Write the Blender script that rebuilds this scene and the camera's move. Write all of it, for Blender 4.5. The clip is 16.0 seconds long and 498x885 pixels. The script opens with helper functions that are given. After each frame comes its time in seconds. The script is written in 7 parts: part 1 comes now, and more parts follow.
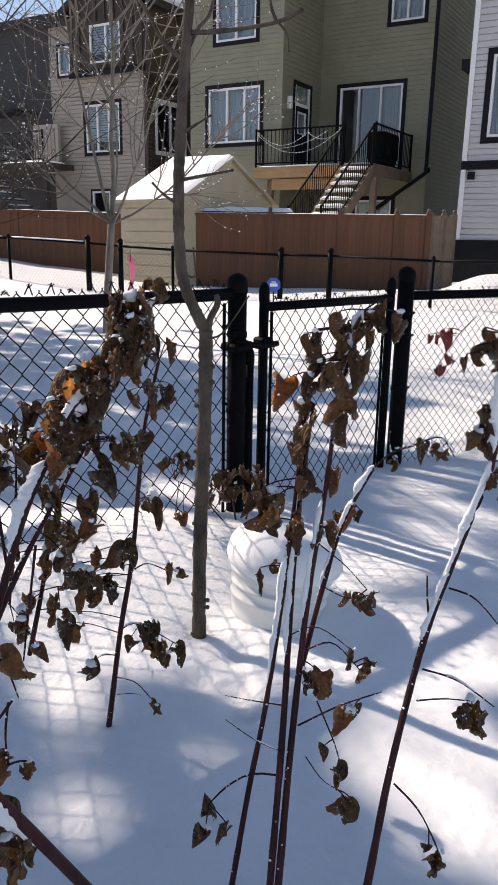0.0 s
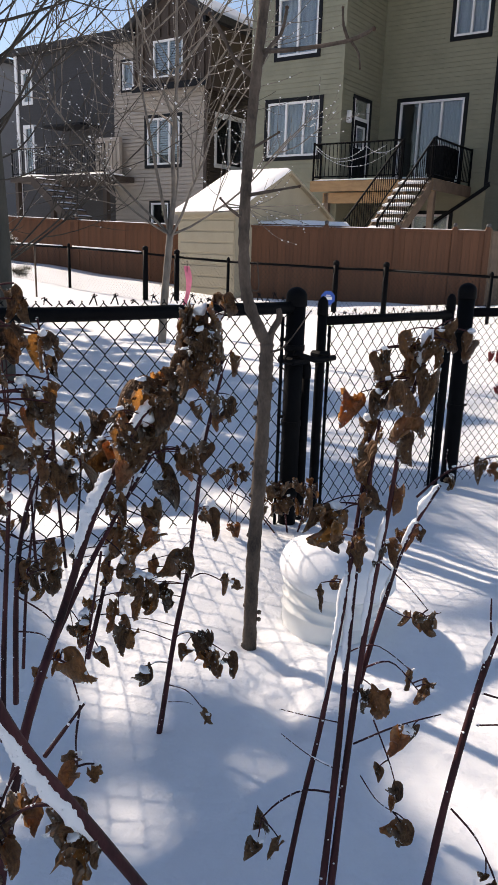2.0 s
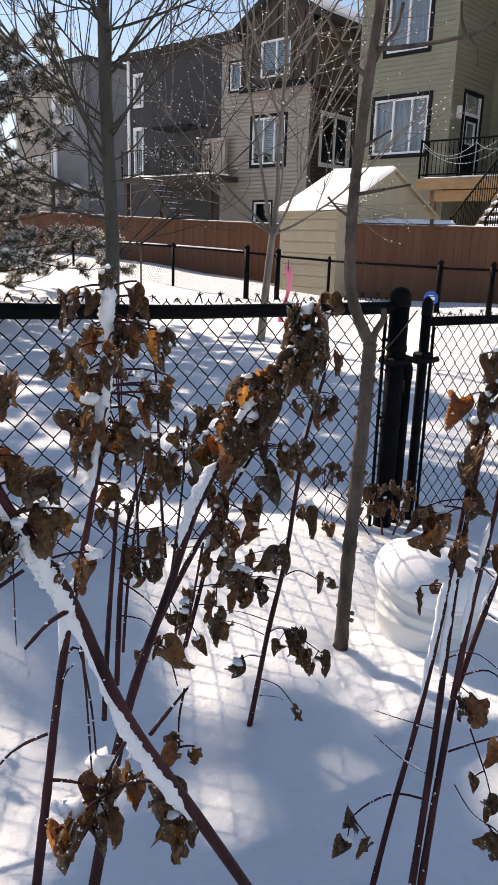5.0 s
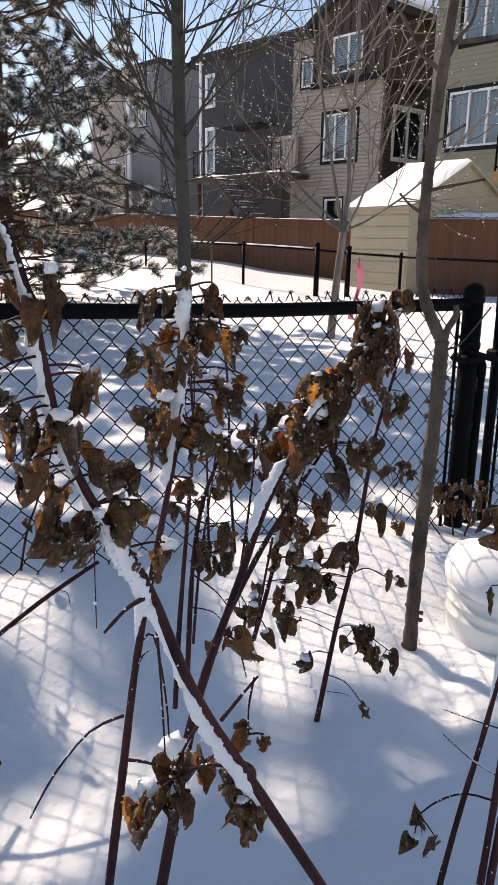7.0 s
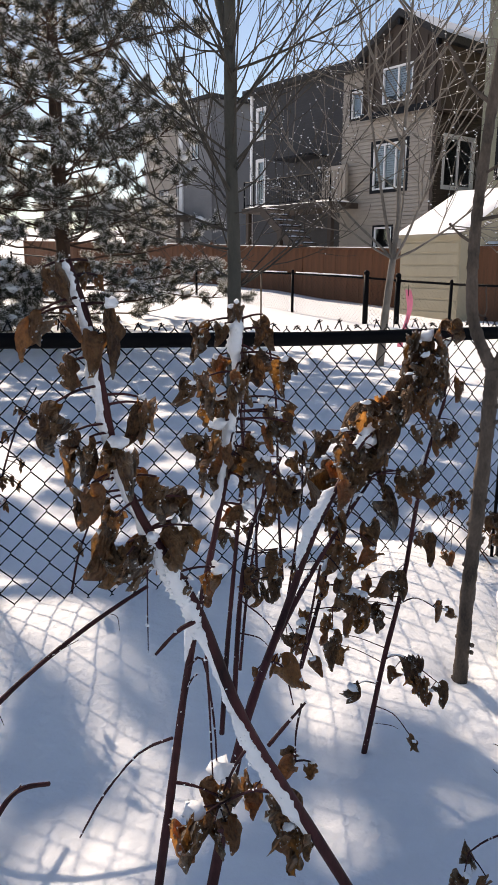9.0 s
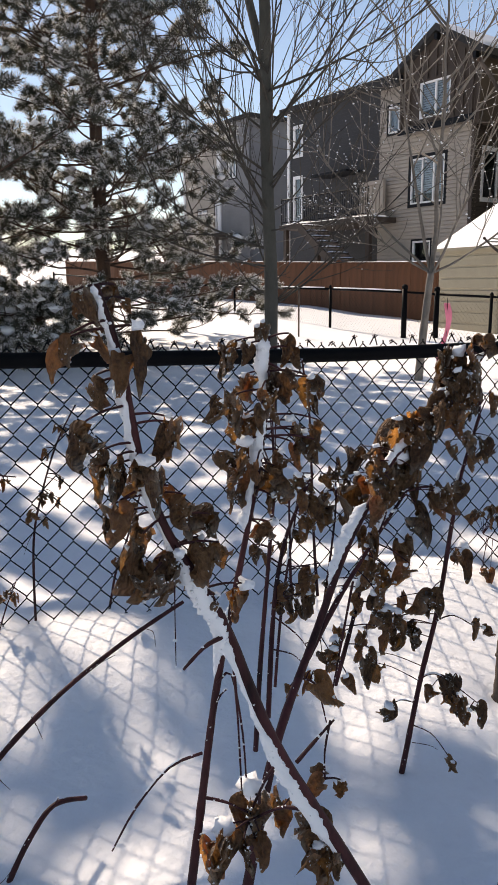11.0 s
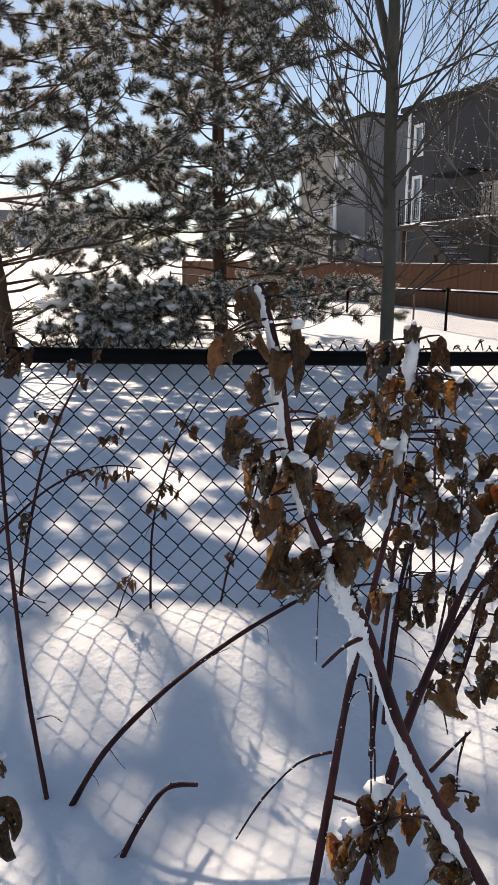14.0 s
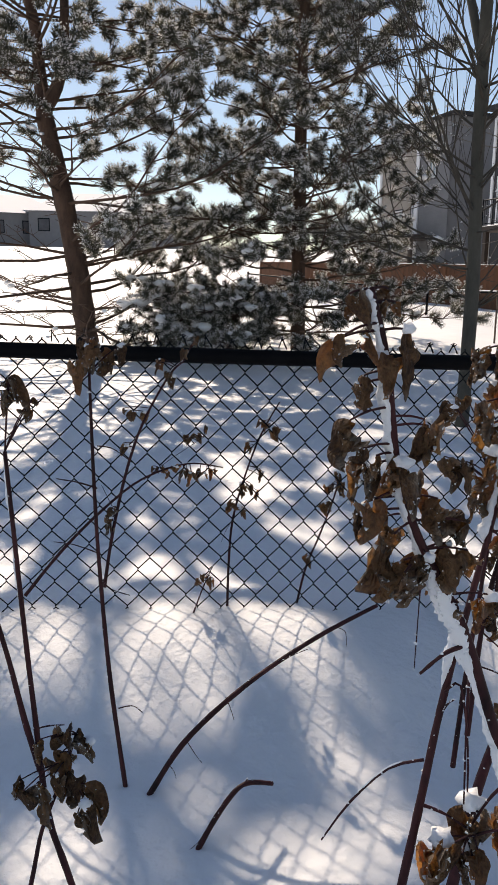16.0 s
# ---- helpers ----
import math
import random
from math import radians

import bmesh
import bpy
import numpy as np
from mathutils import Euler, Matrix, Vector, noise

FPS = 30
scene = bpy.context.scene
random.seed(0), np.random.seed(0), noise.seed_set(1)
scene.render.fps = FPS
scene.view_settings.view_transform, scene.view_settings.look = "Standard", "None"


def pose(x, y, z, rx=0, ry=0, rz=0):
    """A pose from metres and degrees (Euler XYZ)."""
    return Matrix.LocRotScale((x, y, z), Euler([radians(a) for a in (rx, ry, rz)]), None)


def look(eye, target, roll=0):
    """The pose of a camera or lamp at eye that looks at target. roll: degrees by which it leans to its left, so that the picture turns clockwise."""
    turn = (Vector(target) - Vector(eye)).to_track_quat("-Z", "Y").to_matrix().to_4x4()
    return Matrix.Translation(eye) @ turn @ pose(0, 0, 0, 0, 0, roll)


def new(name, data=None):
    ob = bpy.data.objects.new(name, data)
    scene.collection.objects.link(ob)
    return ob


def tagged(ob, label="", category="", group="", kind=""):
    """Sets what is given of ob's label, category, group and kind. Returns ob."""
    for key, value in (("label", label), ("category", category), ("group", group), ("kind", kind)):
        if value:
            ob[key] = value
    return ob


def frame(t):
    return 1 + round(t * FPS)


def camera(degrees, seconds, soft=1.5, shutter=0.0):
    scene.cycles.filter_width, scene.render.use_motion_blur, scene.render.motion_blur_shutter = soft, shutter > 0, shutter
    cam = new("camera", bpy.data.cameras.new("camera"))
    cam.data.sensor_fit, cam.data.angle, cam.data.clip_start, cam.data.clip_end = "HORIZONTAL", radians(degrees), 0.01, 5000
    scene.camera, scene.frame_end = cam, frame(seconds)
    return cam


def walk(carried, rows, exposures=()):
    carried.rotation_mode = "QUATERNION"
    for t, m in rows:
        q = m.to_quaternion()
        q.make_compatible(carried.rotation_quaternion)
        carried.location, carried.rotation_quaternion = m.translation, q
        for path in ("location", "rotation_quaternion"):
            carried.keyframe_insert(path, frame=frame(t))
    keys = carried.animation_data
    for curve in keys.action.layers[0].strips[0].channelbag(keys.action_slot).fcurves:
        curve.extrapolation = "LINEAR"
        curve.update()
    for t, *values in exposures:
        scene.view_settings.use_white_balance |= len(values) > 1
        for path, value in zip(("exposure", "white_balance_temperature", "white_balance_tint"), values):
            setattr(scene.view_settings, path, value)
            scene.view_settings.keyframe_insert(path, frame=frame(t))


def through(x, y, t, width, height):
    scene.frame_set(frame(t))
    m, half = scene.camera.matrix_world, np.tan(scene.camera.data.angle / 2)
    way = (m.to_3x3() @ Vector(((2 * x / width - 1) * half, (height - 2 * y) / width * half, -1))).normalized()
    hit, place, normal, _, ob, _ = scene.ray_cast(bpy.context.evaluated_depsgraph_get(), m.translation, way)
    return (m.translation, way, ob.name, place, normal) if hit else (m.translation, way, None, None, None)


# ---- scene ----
cam = camera(37.5, 16.0)
PATH = [
    (0, (0.131, -0.135, 1.03), (0.041, 1.788, 0.487), 1.0),
    (0.5, (0.125, -0.138, 1.031), (0.01, 1.786, 0.497), 1.4),
    (1, (0.117, -0.141, 1.034), (-0.034, 1.782, 0.508), 1.6),
    (1.5, (0.111, -0.144, 1.036), (-0.079, 1.778, 0.517), 1.7),
    (2, (0.108, -0.143, 1.035), (-0.113, 1.776, 0.519), 1.8),
    (2.5, (0.104, -0.145, 1.036), (-0.15, 1.772, 0.522), 1.9),
    (3, (0.101, -0.146, 1.039), (-0.193, 1.765, 0.53), 1.8),
    (3.5, (0.101, -0.149, 1.041), (-0.23, 1.757, 0.535), 2.0),
    (4, (0.098, -0.15, 1.039), (-0.277, 1.749, 0.534), 2.0),
    (6.5, (0.097, -0.169, 1.034), (-0.513, 1.652, 0.477), 1.1),
    (7, (0.1, -0.172, 1.038), (-0.549, 1.642, 0.502), 0.8),
    (7.5, (0.103, -0.175, 1.04), (-0.573, 1.636, 0.524), 0.7),
    (8, (0.102, -0.177, 1.041), (-0.598, 1.628, 0.54), 0.6),
    (8.5, (0.102, -0.184, 1.042), (-0.642, 1.609, 0.559), 0.5),
    (11, (0.117, -0.188, 1.046), (-0.761, 1.558, 0.621), -0.7),
    (11.5, (0.111, -0.193, 1.048), (-0.821, 1.526, 0.625), -0.7),
    (12, (0.108, -0.191, 1.045), (-0.873, 1.498, 0.618), -0.6),
    (12.5, (0.106, -0.192, 1.045), (-0.916, 1.472, 0.612), -0.6),
    (13, (0.102, -0.198, 1.044), (-0.948, 1.448, 0.612), -0.4),
    (13.5, (0.095, -0.205, 1.045), (-0.988, 1.421, 0.616), -0.1),
    (14, (0.088, -0.211, 1.046), (-1.034, 1.389, 0.624), 0.0),
    (14.5, (0.081, -0.214, 1.047), (-1.08, 1.358, 0.622), 0.3),
    (15, (0.08, -0.218, 1.048), (-1.122, 1.323, 0.621), 0.1),
    (15.5, (0.078, -0.223, 1.048), (-1.161, 1.288, 0.625), 0.2),
    (16, (0.071, -0.232, 1.048), (-1.206, 1.249, 0.627), 0.4),
]
walk(cam, [(t, look(eye, target, roll)) for t, eye, target, roll in PATH], exposures=[(0.0, 0.22, 7350.0, 18.0), (4.0, 0.37, 7600.0, 18.0), (8.0, 0.32, 7650.0, 18.0), (12.5, 0.20, 7750.0, 17.0), (16.0, 0.05, 7700.0, 16.0)])

# ---- world, sun, exposure ----
SUN_TO = Vector((-0.839, 0.545, 0.0)).normalized()
SUN_EL = radians(37.0)
world = bpy.data.worlds.new("sky")
scene.world = world
world.use_nodes = True
wn = world.node_tree
sky = wn.nodes.new("ShaderNodeTexSky")
sky.sky_type, sky.sun_disc = "NISHITA", False
sky.sun_elevation = SUN_EL
sky.sun_rotation = math.atan2(SUN_TO.x, SUN_TO.y)
sky.air_density, sky.dust_density, sky.ozone_density = 1.0, 0.08, 1.9
wn.links.new(sky.outputs[0], wn.nodes["Background"].inputs[0])
wn.nodes["Background"].inputs[1].default_value = 0.116
sun = new("sun", bpy.data.lights.new("sun", "SUN"))
sun.data.energy, sun.data.angle, sun.data.color = 5.0, radians(0.55), (1.0, 0.94, 0.84)
sun.matrix_world = look((0, 0, 0), -Vector((SUN_TO.x * math.cos(SUN_EL), SUN_TO.y * math.cos(SUN_EL), math.sin(SUN_EL))))


# ---- materials ----
def material(name, color, rough=0.7, metal=0.0, vary=0.25, scale=6.0, bump=0.2, bump_scale=40.0, spec=0.4, stretch=(1, 1, 1), second=None, island=0.0):
    """A surface with variation at two scales and a fine relief."""
    m = bpy.data.materials.new(name)
    m.use_nodes = True
    nt = m.node_tree
    b = nt.nodes["Principled BSDF"]
    b.inputs["Roughness"].default_value = rough
    b.inputs["Metallic"].default_value = metal
    b.inputs["Specular IOR Level"].default_value = spec
    co = nt.nodes.new("ShaderNodeTexCoord")
    mp = nt.nodes.new("ShaderNodeMapping")
    mp.inputs["Scale"].default_value = stretch
    nt.links.new(co.outputs["Object"], mp.inputs["Vector"])
    n1 = nt.nodes.new("ShaderNodeTexNoise")
    n1.inputs["Scale"].default_value, n1.inputs["Detail"].default_value = scale, 5
    n2 = nt.nodes.new("ShaderNodeTexNoise")
    n2.inputs["Scale"].default_value, n2.inputs["Detail"].default_value = scale * 9, 3
    for n in (n1, n2):
        nt.links.new(mp.outputs[0], n.inputs["Vector"])
    add = nt.nodes.new("ShaderNodeMath")
    add.operation = "MULTIPLY_ADD"
    add.inputs[1].default_value = 0.35
    nt.links.new(n2.outputs[0], add.inputs[0])
    nt.links.new(n1.outputs[0], add.inputs[2])
    last = add.outputs[0]
    if island:
        oi = nt.nodes.new("ShaderNodeObjectInfo")
        ad = nt.nodes.new("ShaderNodeMath")
        ad.operation = "MULTIPLY_ADD"
        ad.inputs[1].default_value = island
        nt.links.new(oi.outputs["Random"], ad.inputs[0])
        nt.links.new(last, ad.inputs[2])
        last = ad.outputs[0]
    ramp = nt.nodes.new("ShaderNodeValToRGB")
    ramp.color_ramp.elements[0].position, ramp.color_ramp.elements[1].position = 0.45, 0.95 + island
    dark = tuple(c * (1 - vary) for c in color)
    lite = tuple(min(1, c * (1 + vary)) for c in (second or color))
    ramp.color_ramp.elements[0].color, ramp.color_ramp.elements[1].color = (*dark, 1), (*lite, 1)
    nt.links.new(last, ramp.inputs[0])
    nt.links.new(ramp.outputs[0], b.inputs["Base Color"])
    if bump:
        n3 = nt.nodes.new("ShaderNodeTexNoise")
        n3.inputs["Scale"].default_value, n3.inputs["Detail"].default_value = bump_scale, 7
        nt.links.new(mp.outputs[0], n3.inputs["Vector"])
        bp = nt.nodes.new("ShaderNodeBump")
        bp.inputs["Strength"].default_value, bp.inputs["Distance"].default_value = bump, 0.3 / bump_scale
        nt.links.new(n3.outputs[0], bp.inputs["Height"])
        nt.links.new(bp.outputs[0], b.inputs["Normal"])
    return m


SNOW = material("snow", (0.86, 0.875, 0.90), 0.65, vary=0.04, scale=3, bump=1.0, bump_scale=42, spec=0.3)
SNOW.node_tree.nodes["Principled BSDF"].inputs["Subsurface Weight"].default_value = 1.0
SNOW.node_tree.nodes["Principled BSDF"].inputs["Subsurface Radius"].default_value = (1.0, 1.0, 1.0)
SNOW.node_tree.nodes["Principled BSDF"].inputs["Subsurface Scale"].default_value = 0.02
SNOWCAP = material("fresh_snow", (0.88, 0.89, 0.91), 0.7, vary=0.03, scale=20, bump=0.6, bump_scale=260, spec=0.3)
BLACK = material("black_vinyl", (0.005, 0.0052, 0.006), 0.55, vary=0.3, scale=14, bump=0.15, bump_scale=150, spec=0.05)
WIRE = material("black_wire", (0.006, 0.0065, 0.008), 0.55, vary=0.3, scale=30, bump=0.0, spec=0.12)
GREEN = material("green_siding", (0.235, 0.232, 0.168), 0.55, vary=0.10, scale=2, bump=0.12, bump_scale=60)
TAUPE = material("taupe_siding", (0.345, 0.305, 0.265), 0.6, vary=0.12, scale=2, bump=0.12, bump_scale=60)
BROWN = material("dark_brown_board", (0.052, 0.037, 0.029), 0.65, vary=0.15, scale=3, bump=0.2, bump_scale=50)
CHAR = material("charcoal_siding", (0.040, 0.040, 0.044), 0.7, vary=0.12, scale=2, bump=0.15, bump_scale=50)
GREYS = material("grey_siding", (0.19, 0.19, 0.20), 0.6, vary=0.08, scale=2, bump=0.12, bump_scale=60)
WHITES = material("white_siding", (0.47, 0.47, 0.49), 0.55, vary=0.06, scale=2, bump=0.12, bump_scale=60)
TRIM = material("dark_trim", (0.008, 0.009, 0.012), 0.55, vary=0.15, scale=5, bump=0.1, spec=0.15)
VINYL = material("white_vinyl", (0.74, 0.75, 0.77), 0.4, vary=0.05, scale=5, bump=0.05)
ROOF = material("dark_shingle", (0.03, 0.03, 0.032), 0.85, vary=0.3, scale=14, bump=0.6, bump_scale=40)
CEDAR = material("stained_cedar", (0.116, 0.049, 0.024), 0.7, vary=0.28, scale=3, bump=0.3, bump_scale=60, stretch=(6, 6, 0.6), island=0.25)
STAIRWOOD = material("weathered_stair_wood", (0.17, 0.12, 0.085), 0.75, vary=0.25, scale=5, bump=0.3, bump_scale=50)
DECKWOOD = material("deck_wood", (0.36, 0.22, 0.11), 0.7, vary=0.2, scale=4, bump=0.3, bump_scale=50, stretch=(1, 1, 3))
SHEDWALL = material("beige_resin", (0.40, 0.345, 0.245), 0.6, vary=0.08, scale=3, bump=0.15, bump_scale=60)
BARK1 = material("grey_brown_bark", (0.105, 0.077, 0.058), 0.85, vary=0.7, scale=22, bump=1.0, bump_scale=70, stretch=(1, 1, 0.5))
PALEBARK = material("pale_grey_bark", (0.19, 0.165, 0.14), 0.85, vary=0.35, scale=16, bump=0.7, bump_scale=80, stretch=(1, 1, 0.5))
TWIGBARK = material("dark_twig_bark", (0.060, 0.050, 0.040), 0.85, vary=0.4, scale=20, bump=0.3, bump_scale=80)
BARK2 = material("poplar_bark", (0.070, 0.066, 0.054), 0.85, vary=0.3, scale=9, bump=0.7, bump_scale=60, stretch=(1, 1, 0.4))
BARK3 = material("pine_bark", (0.078, 0.046, 0.032), 0.9, vary=0.4, scale=14, bump=1.0, bump_scale=40, stretch=(1, 1, 0.35))
STEM = material("dark_red_stem", (0.027, 0.0088, 0.0105), 0.6, spec=0.2, vary=0.5, scale=30, bump=0.4, bump_scale=300, stretch=(1, 1, 0.3), second=(0.060, 0.018, 0.019))
BUCKET = material("white_plastic", (0.78, 0.79, 0.78), 0.4, vary=0.04, scale=6, bump=0.05)


def glass_material():
    m = bpy.data.materials.new("window_glass")
    m.use_nodes = True
    b = m.node_tree.nodes["Principled BSDF"]
    b.inputs["Base Color"].default_value = (0.75, 0.82, 0.86, 1)
    b.inputs["Roughness"].default_value = 0.02
    b.inputs["Transmission Weight"].default_value = 1.0
    b.inputs["IOR"].default_value = 1.5
    return m


GLASS = glass_material()
CURTAIN = material("pale_curtain", (0.44, 0.47, 0.52), 0.9, vary=0.06, scale=8, bump=0.1)
# dark grey that stands in for the gloom of unlit rooms
DIM = material("room_shade_grey", (0.10, 0.10, 0.11), 0.9, vary=0.2, scale=2, bump=0.0)


# ---- builders ----
def mesh_of(name, bm, mat, smooth=False):
    me = bpy.data.meshes.new(name)
    bm.to_mesh(me)
    bm.free()
    me.materials.append(mat)
    if smooth:
        me.polygons.foreach_set("use_smooth", [True] * len(me.polygons))
    return me


def part(name, bm, mat, parent=None, label="", smooth=False):
    ob = new(name, mesh_of(name, bm, mat, smooth))
    if parent:
        ob.parent = parent
    return tagged(ob, label)


def raw(name, verts, faces, mat, parent=None, label="", smooth=False):
    me = bpy.data.meshes.new(name)
    me.from_pydata(verts, [], faces)
    me.materials.append(mat)
    if smooth:
        me.polygons.foreach_set("use_smooth", [True] * len(me.polygons))
    ob = new(name, me)
    if parent:
        ob.parent = parent
    return tagged(ob, label)


def pane_of(vs, fs, parent):
    """A closed sheet of glass with its faces turned outward."""
    p = raw("pane", vs, fs, GLASS, parent)
    bm = bmesh.new()
    bm.from_mesh(p.data)
    bmesh.ops.recalc_face_normals(bm, faces=bm.faces)
    bm.to_mesh(p.data)
    bm.free()
    p.visible_shadow = False
    return p


def thing(name, label, category, m=None, group="", kind=""):
    ob = new(name)
    ob.empty_display_size = 0.1
    if m is not None:
        ob.matrix_world = m
    return tagged(ob, label, category, group, kind)


def box(bm, x0, x1, y0, y1, z0, z1, bevel=0.0):
    vs = [bm.verts.new((x, y, z)) for z in (z0, z1) for y in (y0, y1) for x in (x0, x1)]
    fs = [bm.faces.new([vs[i] for i in q]) for q in ((0, 2, 3, 1), (4, 5, 7, 6), (0, 1, 5, 4), (2, 6, 7, 3), (0, 4, 6, 2), (1, 3, 7, 5))]
    if bevel:
        es = list({e for f in fs for e in f.edges})
        bmesh.ops.bevel(bm, geom=es, offset=bevel, segments=1, affect="EDGES")
    return bm


def boxed(*a, bevel=0.0):
    return box(bmesh.new(), *a, bevel=bevel)


def spline(points, n):
    """Points along a smooth line through the given ones."""
    p = [Vector(q) for q in points]
    if len(p) < 3:
        return [p[0].lerp(p[-1], k / n) for k in range(n + 1)]
    out = []
    seg = len(p) - 1
    for k in range(n + 1):
        f = k / n * seg
        i = min(int(f), seg - 1)
        t = f - i
        a, b = p[max(i - 1, 0)], p[i]
        c, d = p[i + 1], p[min(i + 2, seg)]
        out.append(0.5 * ((2 * b) + (c - a) * t + (2 * a - 5 * b + 4 * c - d) * t * t + (3 * b - 3 * c + d - a) * t ** 3))
    return out


def tube_into(verts, faces, pts, r0, r1, sides=6, cap=True, wob=0.0, rng=None):
    """Appends a tapered tube along pts to verts and faces."""
    base = len(verts)
    n = len(pts)
    ref = Vector((0.3, 0.2, 0.93))
    for i, p in enumerate(pts):
        d = (pts[min(i + 1, n - 1)] - pts[max(i - 1, 0)])
        d = d.normalized() if d.length > 1e-9 else Vector((0, 0, 1))
        a = d.cross(ref)
        if a.length < 0.05:
            a = d.cross(Vector((1, 0, 0)))
        a.normalize()
        b = d.cross(a)
        r = r0 + (r1 - r0) * i / max(1, n - 1)
        if wob and rng:
            r *= 1 + rng.uniform(-wob, wob)
        for k in range(sides):
            t = 2 * math.pi * k / sides
            verts.append(tuple(p + (a * math.cos(t) + b * math.sin(t)) * r))
    for i in range(n - 1):
        for k in range(sides):
            k2 = (k + 1) % sides
            faces.append((base + i * sides + k, base + i * sides + k2, base + (i + 1) * sides + k2, base + (i + 1) * sides + k))
    if cap:
        faces.append(tuple(base + k for k in reversed(range(sides))))
        faces.append(tuple(base + (n - 1) * sides + k for k in range(sides)))


def tube(name, points, r0, r1, mat, parent=None, n=12, sides=8, label="", wob=0.0):
    vs, fs = [], []
    tube_into(vs, fs, spline(points, n), r0, r1, sides, wob=wob, rng=random.Random(len(points)))
    return raw(name, vs, fs, mat, parent, label, smooth=True)


def smooth01(a, b, x):
    t = min(1.0, max(0.0, (x - a) / (b - a)))
    return t * t * (3 - 2 * t)


# ---- the ground: one sheet of snow ----
def ground_z(x, y):
    d = math.hypot(x, y)
    left = smooth01(5, 28, math.degrees(math.atan2(-x, y))) if d > 0.01 else 0
    right_z = 0.12 * smooth01(3, 12, d)
    left_z = 0.05 * smooth01(3, 8, d) + 0.053 * min(53.0, max(0, d - 7.0)) + 0.03 * min(30.0, max(0, d - 30))
    z = right_z * (1 - left) + left_z * left
    near = 1 - smooth01(4, 9, d)
    # a low bank along the fence
    along = (x + 0.03) * -0.701 + (y - 2.52) * 0.713
    run = (x + 0.03) * 0.713 + (y - 2.52) * 0.701
    z += near * (0.02 + 0.085 * (1 - smooth01(-0.5, 0.0, run))) * math.exp(-((along + 0.05) / 0.38) ** 2)
    z += 0.035 * noise.noise((x * 0.9, y * 0.9, 3.1)) * smooth01(0.3, 2.0, d)
    z += 0.010 * noise.noise((x * 4.1, y * 4.1, 7.7)) + 0.004 * noise.noise((x * 13, y * 13, 1.7))
    z += 0.38 * math.exp(-(((x - 3.35) / 0.75) ** 2 + ((y - 11.6) / 0.6) ** 2) ** 1.4) + 0.10 * math.exp(-(((x - 1.9) / 0.8) ** 2 + ((y - 12.2) / 0.6) ** 2))
    # trodden hollows beside the bucket and the trunk
    for hx, hy, r, depth in ((0.045, 1.40, 0.055, 0.055), (0.02, 1.53, 0.05, 0.035), (-0.045, 1.42, 0.045, 0.03), (0.07, 1.30, 0.05, 0.03), (-0.075, 1.62, 0.06, 0.02)):
        z -= depth * math.exp(-((x - hx) ** 2 + (y - hy) ** 2) / (r * r))
    return z


def build_ground():
    rings = [0.0] + [0.12 * 1.026 ** k for k in range(372)]
    angles = []
    a = -180.0
    while a < 180.0:
        angles.append(a)
        a += 0.55 if -75 < a < 35 else 3.0
    na = len(angles)
    verts, faces = [], []
    for r in rings:
        for a in angles:
            x, y = r * math.sin(radians(a)), r * math.cos(radians(a))
            verts.append((x, y, ground_z(x, y)))
    for i in range(len(rings) - 1):
        for k in range(na):
            k2 = (k + 1) % na
            faces.append((i * na + k, (i + 1) * na + k, (i + 1) * na + k2, i * na + k2))
    ob = raw("ground", verts, faces, SNOW, smooth=True)
    tagged(ob, "deep fresh snow over the whole yard and field", "ground", kind="structure")


build_ground()


# ---- the chain-link fences ----
FX, FY = 0.713, 0.701  # the direction of the near fence


def fence_point(s, z, off=0.0):
    """A place on the near fence: s metres along from the gate's left post."""
    rise = 0.02 + 0.041 * max(0.0, (-s - 0.8) / 1.6) ** 1.2 if s < -0.02 else -0.012
    return Vector((-0.03 + FX * s - FY * off, 2.52 + FY * s + FX * off, z + rise))


def chain_mesh(name, place, s0, s1, z_low, z_top, mh, mv, r, parent, sides=5, spikes=True, seed=1):
    """Woven wire between s0 and s1: each wire zigzags and hooks into its neighbours."""
    rng = random.Random(seed)
    vs, fs = [], []
    half = mh / 2
    n = int(round((s1 - s0) / half))
    rows = int(math.ceil((z_top - z_low) / (mv / 2))) + 1
    for k in range(n):
        pts = []
        for j in range(rows):
            z = z_top + 0.045 - j * mv / 2
            s = s0 + (k + ((j + k) % 2)) * half
            jit = rng.uniform(-0.0015, 0.0015)
            side = 0.0035 if (j + k) % 2 else -0.0035
            lo = place(s, z + 0.0028, side + jit)
            hi = place(s, z - 0.0028, -side * 0.4 + jit)
            pts += [lo, hi]
        if z_top + 0.045 - (rows - 1) * mv / 2 < z_low:
            pts = [p for p in pts if p.z > z_low - 0.02]
        tube_into(vs, fs, pts, r, r, sides, cap=False)
        if spikes and k % 2 == 0:
            s = s0 + (k + 1 - (k % 2)) * half
            top = z_top + 0.045
            h = rng.choice((0.014, 0.020, 0.024, 0.006))
            lean = rng.uniform(-0.008, 0.008)
            tube_into(vs, fs, [place(s - 0.010, top - 0.008, 0.003), place(s + lean, top + h, 0.0), place(s + lean + 0.006, top + h - 0.004, -0.004), place(s + lean - 0.003, top + h - 0.012, 0.003)], r, r, sides)
            tube_into(vs, fs, [place(s + 0.012, top - 0.010, -0.003), place(s + lean - 0.003, top + h - 0.002, 0.0), place(s + lean - 0.008, top + h - 0.006, 0.004)], r, r, sides)
    ob = raw(name, vs, fs, WIRE, parent, smooth=True)
    return tagged(ob, kind="stuff")


